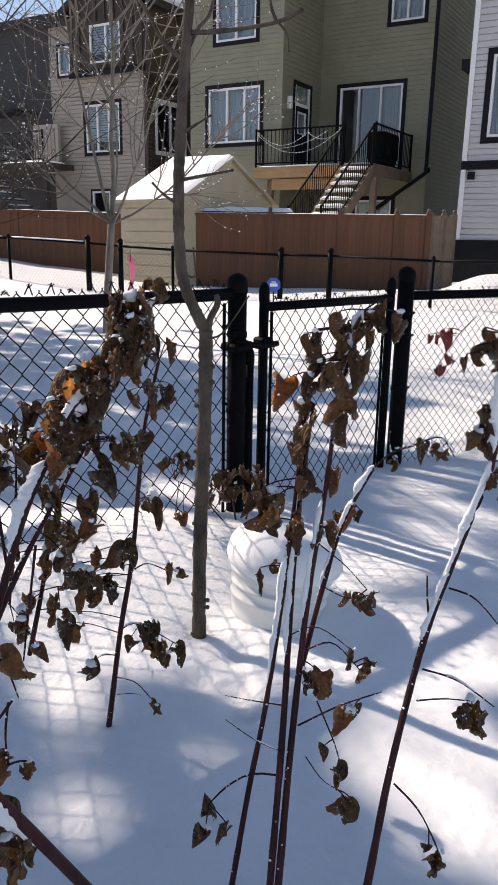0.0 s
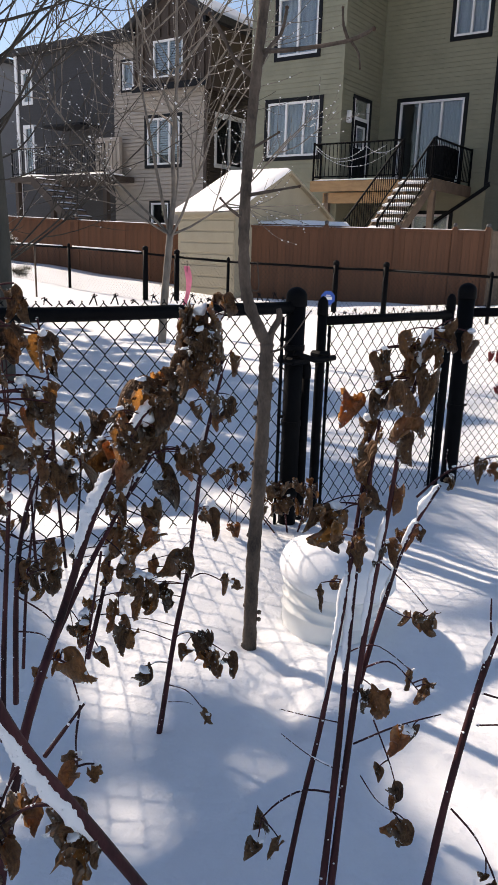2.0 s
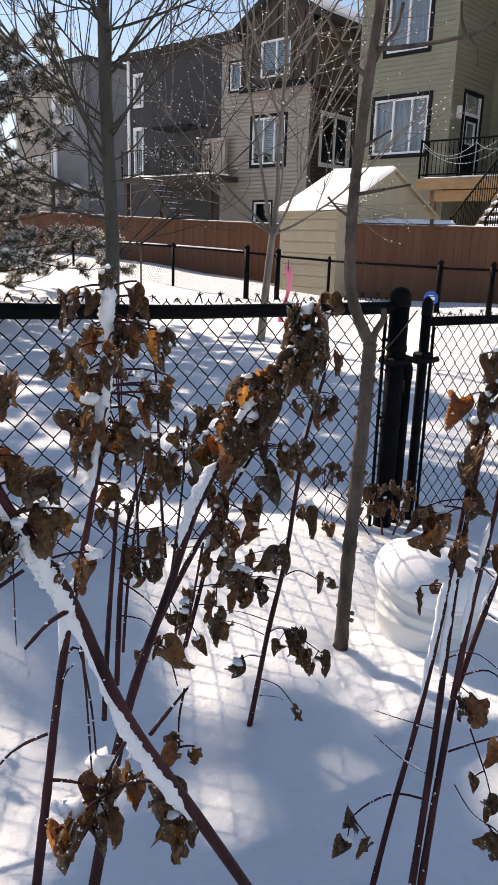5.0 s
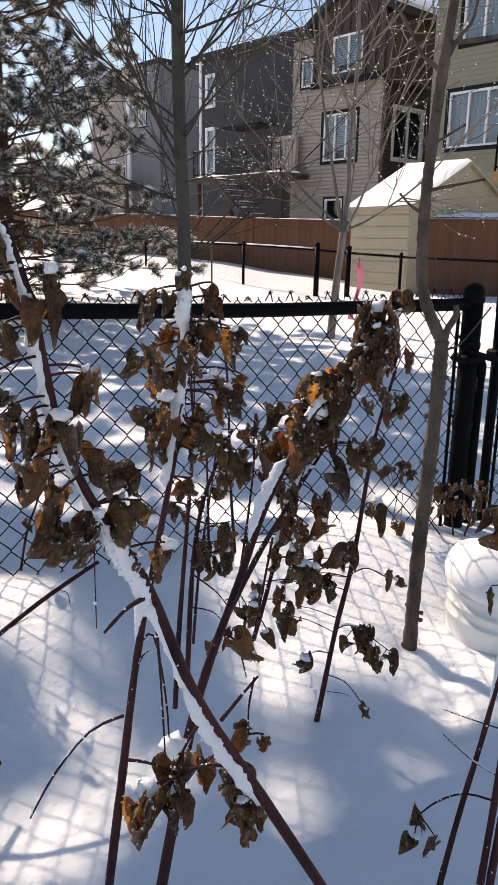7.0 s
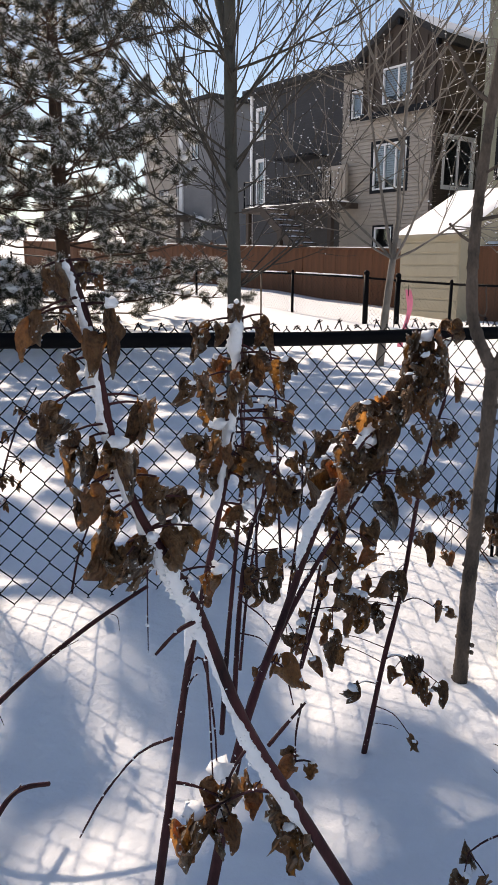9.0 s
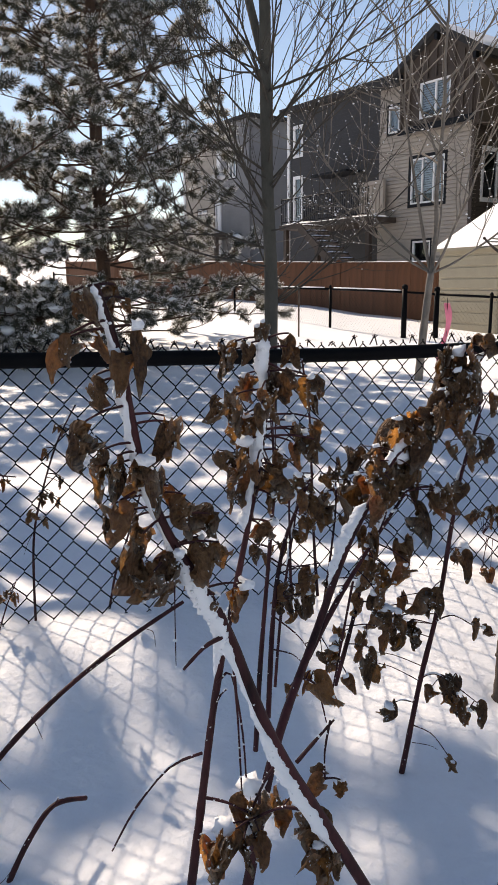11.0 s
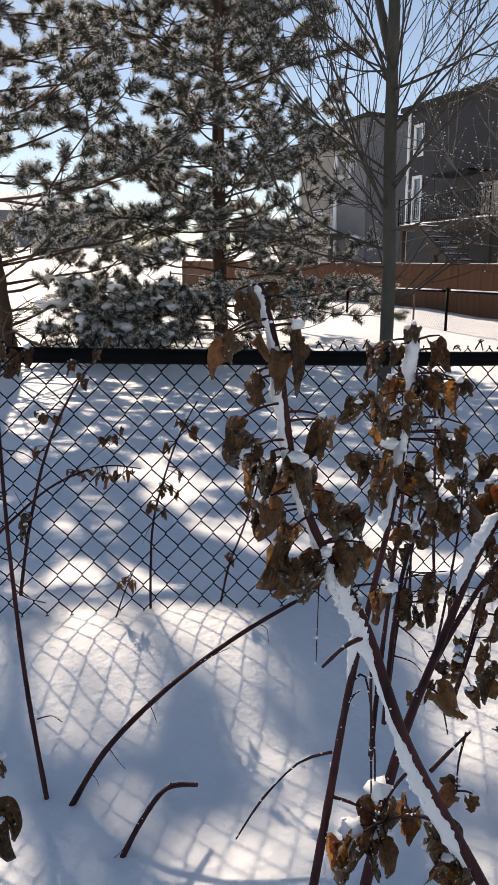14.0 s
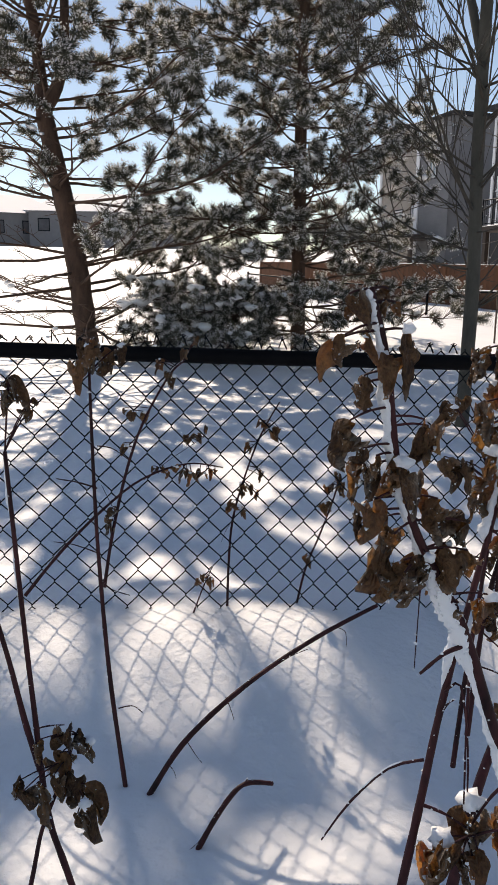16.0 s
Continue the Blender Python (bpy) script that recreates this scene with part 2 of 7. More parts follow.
def post(name, at, z0, z1, r, parent, cap=True, cap_r=None, sides=20):
    vs, fs = [], []
    tube_into(vs, fs, [Vector((at[0], at[1], z)) for z in (z0, (z0 + z1) / 2, z1)], r, r, sides)
    ob = raw(name, vs, fs, BLACK, parent, smooth=False)
    for p in ob.data.polygons:
        p.use_smooth = len(p.vertices) == 4
    if cap:
        c = cap_r or r * 1.12
        vs, fs = [], []
        prof = [(c, -0.030), (c, 0.0), (c * 0.97, 0.012), (c * 0.8, 0.024), (c * 0.45, 0.034), (0.001, 0.038)]
        for q, h in prof:
            for k in range(sides):
                a = 2 * math.pi * k / sides
                vs.append((at[0] + q * math.cos(a), at[1] + q * math.sin(a), z1 + h))
        for i in range(len(prof) - 1):
            for k in range(sides):
                k2 = (k + 1) % sides
                fs.append((i * sides + k, i * sides + k2, (i + 1) * sides + k2, (i + 1) * sides + k))
        raw("post_cap", vs, fs, BLACK, ob, smooth=True)
    return ob


def near_fence():
    f = thing("chain_link_fence", "black vinyl chain-link fence standing in deep snow", "fence")
    chain_mesh("wire_mesh", fence_point, -3.6, -0.045, -0.12, 0.80, 0.069, 0.078, 0.0020, f, sides=4, seed=3)
    tube("top_rail", [fence_point(s, 0.81) for s in (-3.7, -3.0, -2.4, -1.8, -1.2, -0.8, -0.4, -0.03)], 0.0215, 0.0215, BLACK, f, n=14, sides=16)
    p = fence_point(-3.7, 0)
    post("line_post", (p.x, p.y), -0.3, 0.84, 0.024, f)
    p = fence_point(-0.018, 0)
    post("gate_post", (p.x, p.y), -0.3, 0.865, 0.034, f)
    q = fence_point(0.965, 0)
    g = thing("chain_link_fence", "black chain-link fence running on past the gate in sunlit snow", "fence")
    post("gate_post", (q.x, q.y), -0.3, 0.875, 0.036, g)
    beyond = lambda d, z, off=0.0: Vector((q.x + 0.883 * d - 0.469 * off, q.y + 0.469 * d + 0.883 * off, z))
    chain_mesh("wire_mesh", beyond, 0.04, 2.6, -0.12, 0.755, 0.042, 0.049, 0.0015, g, sides=3, seed=5)
    tube("top_rail", [beyond(0.0, 0.785), beyond(2.6, 0.80)], 0.020, 0.020, BLACK, g, n=4, sides=16)
    p = beyond(2.6, 0)
    post("line_post", (p.x, p.y), -0.3, 0.84, 0.024, g)
    # the gate leaf
    w = thing("fence_gate", "closed black chain-link gate between two round posts", "gate")
    for s in (0.112, 0.86):
        p = fence_point(s, 0)
        post("gate_upright", (p.x, p.y), -0.10, 0.83, 0.018, w)
    tube("gate_rail", [fence_point(0.112, 0.79), fence_point(0.86, 0.79)], 0.017, 0.017, BLACK, w, n=2, sides=14)
    tube("gate_rail", [fence_point(0.112, -0.07), fence_point(0.86, -0.07)], 0.017, 0.017, BLACK, w, n=2, sides=14)
    chain_mesh("wire_mesh", fence_point, 0.14, 0.845, -0.08, 0.765, 0.055, 0.070, 0.0018, w, sides=4, seed=9)


near_fence()


# ---- houses across the yards ----
HOUSE = pose(0, 0, 0, 0, 0, -28)  # their facades all run this way


def cells(s0, s1, z0, z1, holes):
    """Rectangles that fill the wall round its openings."""
    ss = sorted({s0, s1, *(min(max(v, s0), s1) for h in holes for v in h[:2])})
    zs = sorted({z0, z1, *(min(max(v, z0), z1) for h in holes for v in h[2:])})
    for i in range(len(ss) - 1):
        for j in range(len(zs) - 1):
            c, d = (ss[i] + ss[i + 1]) / 2, (zs[j] + zs[j + 1]) / 2
            if not any(h[0] < c < h[1] and h[2] < d < h[3] for h in holes):
                yield ss[i], ss[i + 1], zs[j], zs[j + 1]


def wall(parent, to, s0, s1, z0, z1, holes, mat, course=0.12, bare=False, lap=0.022, slot=0.016):
    """A wall with openings, clad in overlapping boards. to(s, out, z) gives the place."""
    vs, fs, seen, edges = [], [], {}, {}

    def at(a, o, z):
        k = (round(a, 4), o, round(z, 4))
        if k not in seen:
            seen[k] = len(vs)
            vs.append(to(a, o, z))
        return seen[k]

    for a, b, c, d in cells(s0, s1, z0, z1, holes):
        ring = [(a, c), (b, c), (b, d), (a, d)]
        fs.append(tuple(at(p, 0.0, q) for p, q in ring))
        fs.append(tuple(at(p, -0.16, q) for p, q in reversed(ring)))
        for p, q in zip(ring, ring[1:] + ring[:1]):
            k = tuple(sorted((tuple(round(v, 4) for v in p), tuple(round(v, 4) for v in q))))
            edges.setdefault(k, []).append((p, q))
    for one in edges.values():
        if len(one) == 1:
            p, q = one[0]
            fs.append((at(p[0], 0.0, p[1]), at(p[0], -0.16, p[1]), at(q[0], -0.16, q[1]), at(q[0], 0.0, q[1])))
    w = raw("wall", vs, fs, mat, parent)
    if bare:
        return w
    vs, fs = [], []
    z = z0
    while z < z1 - 0.01:
        top = min(z + course, z1)
        spans = [(s0, s1)]
        for h in holes:
            if h[2] < (z + top) / 2 < h[3]:
                spans = [q for a, b in spans for q in ((a, min(b, h[0])), (max(a, h[1]), b)) if q[1] - q[0] > 0.01]
        for a, b in spans:
            i = len(vs)
            up = top - min(slot, 0.4 * (top - z))
            vs += [to(p, o, q) for o, q in ((0.002, z), (lap + 0.008, z), (lap, up), (0.002, up)) for p in (a, b)]
            fs += [(i, i + 1, i + 3, i + 2), (i + 2, i + 3, i + 5, i + 4), (i + 4, i + 5, i + 7, i + 6), (i, i + 2, i + 4, i + 6), (i + 1, i + 7, i + 5, i + 3)]
        z = top
    tagged(raw("siding", vs, fs, mat, w), kind="stuff")
    return w


def bars(to, spans, out0, out1):
    """Boxes s0, s1, z0, z1 standing between two depths of a wall."""
    vs, fs = [], []
    for a, b, c, d in spans:
        i = len(vs)
        vs += [to(s, o, z) for z in (c, d) for o in (out1, out0) for s in (a, b)]
        fs += [tuple(i + k for k in q) for q in ((0, 1, 3, 2), (4, 6, 7, 5), (0, 4, 5, 1), (2, 3, 7, 6), (0, 2, 6, 4), (1, 5, 7, 3))]
    return vs, fs


def frame_ring(to, a, b, c, d, f, out0, out1):
    """A closed rectangular frame."""
    loops = []
    for e, o in ((0, out1), (f, out1), (f, out0), (0, out0)):
        loops.append([to(a + e, o, c + e), to(b - e, o, c + e), to(b - e, o, d - e), to(a + e, o, d - e)])
    vs = [v for q in loops for v in q]
    fs = [(4 * i + k, 4 * i + (k + 1) % 4, 4 * ((i + 1) % 4) + (k + 1) % 4, 4 * ((i + 1) % 4) + k) for i in range(4) for k in range(4)]
    return vs, fs


def window(parent, to, s0, s1, z0, z1, lights=(0.5,), trim=0.10, curtain=True, trim_mat=None, name="window", bare=0.0, slats=False):
    """A vinyl window in dark trim boards, with panes and something pale hung behind."""
    t = trim
    i0, i1, k0, k1 = s0 + t, s1 - t, z0 + t, z1 - t
    f = 0.055
    edges = [i0] + [i0 + (i1 - i0) * q for q in lights] + [i1]
    win = raw(name, *frame_ring(to, i0, i1, k0, k1, f, -0.05, 0.028), VINYL, parent, "white vinyl window frame")
    for m in edges[1:-1]:
        raw("mullion", *bars(to, [(m - f / 2, m + f / 2, k0 + f, k1 - f)], -0.05, 0.026), VINYL, win)
    for q in ((s0, s1, z0, z0 + t), (s0, s1, z1 - t, z1), (s0, s0 + t, z0 + t, z1 - t), (s1 - t, s1, z0 + t, z1 - t)):
        raw("trim_board", *bars(to, [q], -0.02, 0.04), trim_mat or TRIM, win)
    for a, b in zip(edges, edges[1:]):
        pane_of(*bars(to, [(a + 0.02, b - 0.02, k0 + 0.03, k1 - 0.03)], -0.025, -0.018), win)
    if slats:
        for k in range(int((k1 - k0) * 0.75 / 0.07)):
            z = k1 - 0.05 - 0.07 * k
            raw("blind_slat", *bars(to, [(i0 + 0.03, i1 - 0.03, z - 0.055, z)], -0.10, -0.095), CURTAIN, win)
    elif curtain:
        vs, fs = [], []
        n = int((i1 - i0) / 0.03)
        for k in range(n + 1):
            s = i0 + (i1 - i0) * (bare + (1 - bare) * k / n)
            o = -0.12 + 0.018 * math.sin(k * 1.35 + s * 3)
            vs += [to(s, o, k0), to(s, o, k1)]
        for k in range(n):
            fs.append((2 * k, 2 * k + 2, 2 * k + 3, 2 * k + 1))
        raw("curtain", vs, fs, CURTAIN, win, smooth=True)
    # dark box added behind the panes; the room's shade is in its colour
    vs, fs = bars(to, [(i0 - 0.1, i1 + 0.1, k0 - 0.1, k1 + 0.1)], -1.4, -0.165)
    raw("dark_room_stand_in", vs, [q for q in fs if q != (0, 4, 5, 1)], DIM, win)
    return win


def front(v):
    return lambda s, o, z: (s, v - o, z)


def side(u):
    return lambda s, o, z: (u + o, s, z)


def railing(parent, a, b, z, h=0.9, name="railing", step=0.11):
    """A black metal railing from a to b (u, v), with square posts and slim balusters."""
    a, b = Vector((*a, 0)), Vector((*b, 0))
    n = max(2, int((b - a).length / step))
    vs, fs = [], []
    z = z if isinstance(z, tuple) else (z, z)
    top = [a.lerp(b, k / n) + Vector((0, 0, z[0] + (z[1] - z[0]) * k / n)) for k in range(n + 1)]
    up = Vector((0, 0, 1))
    tube_into(vs, fs, [top[0] + up * h, top[-1] + up * h], 0.024, 0.024, 4)
    tube_into(vs, fs, [top[0] + up * 0.1, top[-1] + up * 0.1], 0.016, 0.016, 4)
    rail = raw(name, vs, fs, BLACK, parent)
    for k in range(n + 1):
        r = 0.026 if k in (0, n) else 0.009
        vs, fs = [], []
        tube_into(vs, fs, [top[k] + up * (0.0 if k in (0, n) else 0.1), top[k] + up * (h + (0.04 if k in (0, n) else 0))], r, r, 4)
        raw("post" if k in (0, n) else "baluster", vs, fs, BLACK, rail)
    return rail


def snow_slab(name, parent, x0, x1, y0, y1, z, h, seed=1, nx=16, ny=8):
    """A soft, uneven layer of snow lying on a flat top."""
    vs, fs = [], []
    for j in range(ny + 1):
        for i in range(nx + 1):
            x, y = x0 + (x1 - x0) * i / nx, y0 + (y1 - y0) * j / ny
            edge = min(i, nx - i) == 0 or min(j, ny - j) == 0
            t = 0.004 if edge else h * (0.8 + 0.4 * noise.noise((x * 2.3 + seed, y * 2.3, 0.5)))
            vs.append((x, y, z + t))
    for j in range(ny):
        for i in range(nx):
            k = j * (nx + 1) + i
            fs.append((k, k + 1, k + nx + 2, k + nx + 1))
    return raw(name, vs, fs, SNOWCAP, parent, smooth=True)


def blobs(name, places, parent, rng, size=(0.01, 0.02), flat=0.8, ring=6, fine=False, mat=None):
    """Small soft lumps of snow on the given places."""
    vs, fs = [], []
    if fine:
        ring = 9
    prof = ((0.55, -0.55), (1.0, -0.1), (0.92, 0.35), (0.55, 0.78)) if fine else ((0.9, -0.35), (0.95, 0.3))
    for p in places:
        s = rng.uniform(*size)
        b = len(vs)
        vs.append((p.x, p.y, p.z - s * 0.7))
        sx, sy = rng.uniform(0.7, 1.3), rng.uniform(0.7, 1.3)
        for q, (rad, h) in enumerate(prof):
            for k in range(ring):
                a = 2 * math.pi * (k + 0.5 * (q % 2)) / ring
                c = Vector((p.x + s * rad * sx * math.cos(a), p.y + s * rad * sy * math.sin(a), p.z + s * h * flat))
                if fine:
                    c += (c - p) * 0.45 * noise.noise(c * (1.6 / s))
                else:
                    c += (c - p) * rng.uniform(-0.25, 0.25)
                vs.append(tuple(c))
        vs.append((p.x, p.y, p.z + s * flat))
        m = len(prof)
        top = b + 1 + m * ring
        for k in range(ring):
            k2 = (k + 1) % ring
            fs.append((b, b + 1 + k2, b + 1 + k))
            for q in range(m - 1):
                o = b + 1 + q * ring
                fs.append((o + k, o + k2, o + ring + k2, o + ring + k))
            fs.append((top - ring + k, top - ring + k2, top))
    ob = raw(name, vs, fs, mat or SNOWCAP, parent, smooth=True)
    return tagged(ob, kind="stuff")


def green_house():
    h = thing("house", "three-storey olive green house with dark trim and a rear deck", "house", HOUSE)
    f1 = front(18.05)
    holes = [(-12.12, -10.29, 3.34, 4.92), (-11.88, -10.45, 5.84, 7.45)]
    wall(h, f1, -12.63, -9.77, 0.0, 8.8, holes, GREEN, lap=0.012, slot=0.006)
    window(h, f1, *holes[0], lights=(0.36, 0.70))
    window(h, f1, *holes[1], lights=(0.5,))
    r = side(-9.77)
    door_hole = (18.66, 19.74, 2.76, 5.0)
    wall(h, r, 18.05, 20.32, 0.0, 8.8, [door_hole], GREEN, lap=0.012, slot=0.006)
    back_door(h, r, *door_hole)
    f2 = front(20.32)
    holes = [(-9.24, -7.22, 2.80, 5.10), (-7.88, -6.78, 6.38, 8.2), (-8.62, -7.35, 1.1, 2.15)]
    wall(h, f2, -9.77, -6.55, 0.0, 8.8, holes, GREEN, lap=0.012, slot=0.006)
    window(h, f2, *holes[0], lights=(0.31, 0.66), name="patio_door", bare=0.33)
    window(h, f2, *holes[1], lights=(0.5,))
    window(h, f2, *holes[2], lights=(0.5,))
    wall(h, side(-6.55), 20.32, 28.5, 0.0, 8.8, [], GREEN, lap=0.012, slot=0.006)
    wall(h, lambda s, o, z: (-12.63 - o, s, z), 18.05, 28.5, 0.0, 8.8, [], GREEN, bare=True)
    part("downspout", boxed(-6.56, -6.47, 20.22, 20.30, 2.72, 8.8, bevel=0.01), TRIM, h)
    tube("downspout", [(-6.50, 20.25, 2.80), (-6.55, 20.25, 2.70), (-8.25, 20.25, 1.58), (-8.36, 20.25, 1.48)], 0.05, 0.05, TRIM, h, n=12, sides=8)
    part("corner_board", boxed(-6.56, -6.51, 20.27, 20.33, 0.2, 2.7), GREEN, h)
    part("corner_board", boxed(-9.80, -9.735, 18.015, 18.08, 0.2, 8.8), GREEN, h)
    part("roof", boxed(-13.0, -6.1, 17.6, 29.0, 8.8, 9.0), ROOF, h)
    # plain wall added behind the alley to shut out light from the back
    part("added_alley_closure", boxed(-6.52, -4.50, 26.0, 26.16, 0.0, 8.7), GREEN, h)
    part("lamp", boxed(-9.74, -9.62, 18.30, 18.42, 4.25, 4.55, bevel=0.02), VINYL, h)
    # the deck, its joists, stairs and railings
    d = thing("deck", "raised wooden deck with black railings and snowy stairs", "deck", HOUSE)
    part("deck_floor", boxed(-10.3, -6.92, 17.6, 18.02, 2.66, 2.75), DECKWOOD, d)
    part("deck_floor", boxed(-9.74, -6.92, 18.02, 20.28, 2.66, 2.75), DECKWOOD, d)
    part("rim_joist", boxed(-10.3, -7.75, 17.56, 17.60, 2.48, 2.74), DECKWOOD, d, "fresh orange-brown timber joist")
    part("rim_joist", boxed(-6.95, -6.91, 17.60, 20.28, 2.48, 2.74), STAIRWOOD, d)
    part("rim_joist", boxed(-7.75, -6.95, 17.56, 17.60, 2.48, 2.74), STAIRWOOD, d)
    part("beam", boxed(-10.0, -7.7, 17.75, 17.9, 2.20, 2.46), DECKWOOD, d, "fresh orange-brown timber beam")
    for u, v in ((-9.9, 17.82), (-7.8, 17.82), (-7.0, 17.82)):
        part("deck_post", boxed(u - 0.07, u + 0.07, v - 0.07, v + 0.07, 0.0, 2.46), STAIRWOOD, d)
    snow_slab("snow", d, -10.28, -6.95, 17.63, 18.02, 2.752, 0.05, 2)
    snow_slab("snow", d, -9.72, -6.95, 18.02, 20.2, 2.752, 0.05, 5)
    for k in range(11):
        z, v = 2.62 - k * 0.185, 17.56 - k * 0.26
        part("tread", boxed(-7.70, -6.97, v - 0.25, v, z - 0.03, z), STAIRWOOD, d)
        snow_slab("snow", d, -7.69, -6.98, v - 0.275, v - 0.01, z + 0.002, 0.075, k, 8, 4)
        part("snow", boxed(-7.68, -6.99, v - 0.275, v - 0.252, z - 0.025, z + 0.03, bevel=0.008), SNOWCAP, d)
    for u in (-7.74, -6.97):
        vs = [(u + o, v, z) for o in (0, 0.04) for v, z in ((17.58, 2.72), (17.58, 2.42), (14.72, 0.38), (14.72, 0.68))]
        raw("stringer", vs, [(0, 1, 2, 3), (7, 6, 5, 4), (0, 4, 5, 1), (1, 5, 6, 2), (2, 6, 7, 3), (3, 7, 4, 0)], STAIRWOOD, d)
    railing(d, (-10.26, 17.64), (-7.76, 17.64), 2.75)
    railing(d, (-6.95, 17.64), (-6.95, 20.2), 2.75)
    railing(d, (-10.26, 17.64), (-10.26, 18.0), 2.75)
    railing(d, (-7.74, 17.5), (-7.74, 14.8), (2.7, 0.75), name="stair_railing")
    railing(d, (-6.95, 17.5), (-6.95, 14.8), (2.7, 0.75), name="stair_railing")
    # strings of small white bulbs slung along the railing
    g = thing("string_lights", "swags of small white bulbs hung along the deck railing", "lights", HOUSE)
    rng = random.Random(3)
    bulbs = []
    for a, b, za, zb, sag in ((-10.2, -8.75, 3.62, 3.55, 0.32), (-8.75, -7.8, 3.55, 3.62, 0.22), (-9.6, -8.2, 3.2, 3.55, 0.10), (-10.2, -8.1, 3.55, 3.40, 0.40)):
        pts = [Vector((a + (b - a) * k / 22, 17.60, za + (zb - za) * k / 22 - sag * 4 * (k / 22) * (1 - k / 22))) for k in range(23)]
        tube("cord", pts, 0.004, 0.004, VINYL, g, n=22, sides=4)
        bulbs += pts[1:-1]
    blobs("bulbs", bulbs, g, rng, (0.012, 0.02), 1.0, mat=VINYL)
    # covered grill on the deck
    b = thing("grill", "covered black barbecue grill on the deck", "grill", HOUSE)
    part("cover", boxed(-7.62, -7.10, 18.7, 19.7, 2.95, 3.62, bevel=0.06), BLACK, b)
    part("cart", boxed(-7.58, -7.14, 18.8, 19.6, 2.76, 2.98, bevel=0.02), BLACK, b)
    snow_slab("snow", b, -7.58, -7.14, 18.74, 19.66, 3.622, 0.06, 4)


def back_door(h, to, s0, s1, z0, z1):
    t = 0.09
    d = raw("door", *frame_ring(to, s0 + t + 0.07, s1 - t - 0.07, z0, z1 - 0.60, 0.13, -0.05, 0.01), TRIM, h, "dark back door with a glazed panel")
    for a, b in ((s0 + t, s0 + t + 0.07), (s1 - t - 0.07, s1 - t)):
        raw("jamb", *bars(to, [(a, b, z0, z1 - t)], -0.05, 0.02), VINYL, d, "white door jamb")
    raw("transom_bar", *bars(to, [(s0 + t + 0.07, s1 - t - 0.07, z1 - 0.60, z1 - 0.52)], -0.05, 0.02), VINYL, d)
    raw("glazing_bead", *frame_ring(to, s0 + t + 0.20, s1 - t - 0.20, z0 + 0.95, z1 - 0.73, 0.04, -0.03, 0.02), VINYL, d)
    raw("panel", *bars(to, [(s0 + t + 0.19, s1 - t - 0.19, z0 + 0.12, z0 + 0.95)], -0.03, 0.0), TRIM, d)
    for q in ((s0, s0 + t, z0, z1), (s1 - t, s1, z0, z1), (s0 + t, s1 - t, z1 - t, z1)):
        raw("door_trim", *bars(to, [q], -0.03, 0.04), TRIM, d)
    for q in ((s0 + 0.27, s1 - 0.27, z0 + 0.97, z1 - 0.75), (s0 + t + 0.05, s1 - t - 0.05, z1 - 0.53, z1 - t)):
        pane_of(*bars(to, [q], -0.03, -0.02), d)
    raw("blind", *bars(to, [(s0 + 0.25, s1 - 0.25, z0 + 0.95, z1 - 0.73)], -0.10, -0.09), CURTAIN, d)
    # dark sheet added behind the door glass in place of an unlit room
    raw("dark_room_stand_in", *bars(to, [(s0, s1, z0, z1)], -1.3, -1.2), DIM, d)


def gable_roof(h, u0, u1, v0, v1, z_eave, z_ridge, mat=None, snow=True, over=0.35):
    """A roof whose ridge runs away from the facade."""
    um = (u0 + u1) / 2
    s = (z_ridge - z_eave) / (um - u0)
    vs = []
    for v in (v0 - over, v1):
        vs += [(u0 - over, v, z_eave - over * s), (um, v, z_ridge), (u1 + over, v, z_eave - over * s)]
        vs += [(u0 - over, v, z_eave - over * s + 0.18), (um, v, z_ridge + 0.20), (u1 + over, v, z_eave - over * s + 0.18)]
    fs = [(3, 4, 10, 9), (4, 5, 11, 10), (1, 0, 6, 7), (2, 1, 7, 8), (0, 1, 4, 3), (1, 2, 5, 4), (6, 9, 10, 7), (7, 10, 11, 8), (0, 3, 9, 6), (2, 8, 11, 5)]
    r = raw("roof", vs, fs, mat or ROOF, h)
    raw("gable", [(u0, v0, z_eave), (u1, v0, z_eave), (um, v0, z_ridge - 0.02), (u0, v0 + 0.12, z_eave), (u1, v0 + 0.12, z_eave), (um, v0 + 0.12, z_ridge - 0.02)], [(0, 1, 2), (5, 4, 3), (0, 3, 4, 1), (1, 4, 5, 2), (2, 5, 3, 0)], BROWN, h)
    if snow:
        for a, b in ((u0 - over, um), (um, u1 + over)):
            vs, fs = [], []
            nx, ny = 10, 24
            for j in range(ny + 1):
                for i in range(nx + 1):
                    u = a + (b - a) * i / nx
                    v = v0 - over + 0.05 + (v1 - v0 + over - 0.1) * j / ny
                    zz = z_ridge + 0.20 - abs(u - um) * s
                    edge = min(j, ny - j) == 0 or (i in (0, nx) and abs(u - um) > 0.01)
                    vs.append((u, v, zz + (0.002 if edge else 0.07 + 0.03 * noise.noise((u * 2, v * 2, 0)))))
            for j in range(ny):
                for i in range(nx):
                    k = j * (nx + 1) + i
                    fs.append((k, k + 1, k + nx + 2, k + nx + 1))
            raw("snow", vs, fs, SNOWCAP, r, smooth=True)
    return r


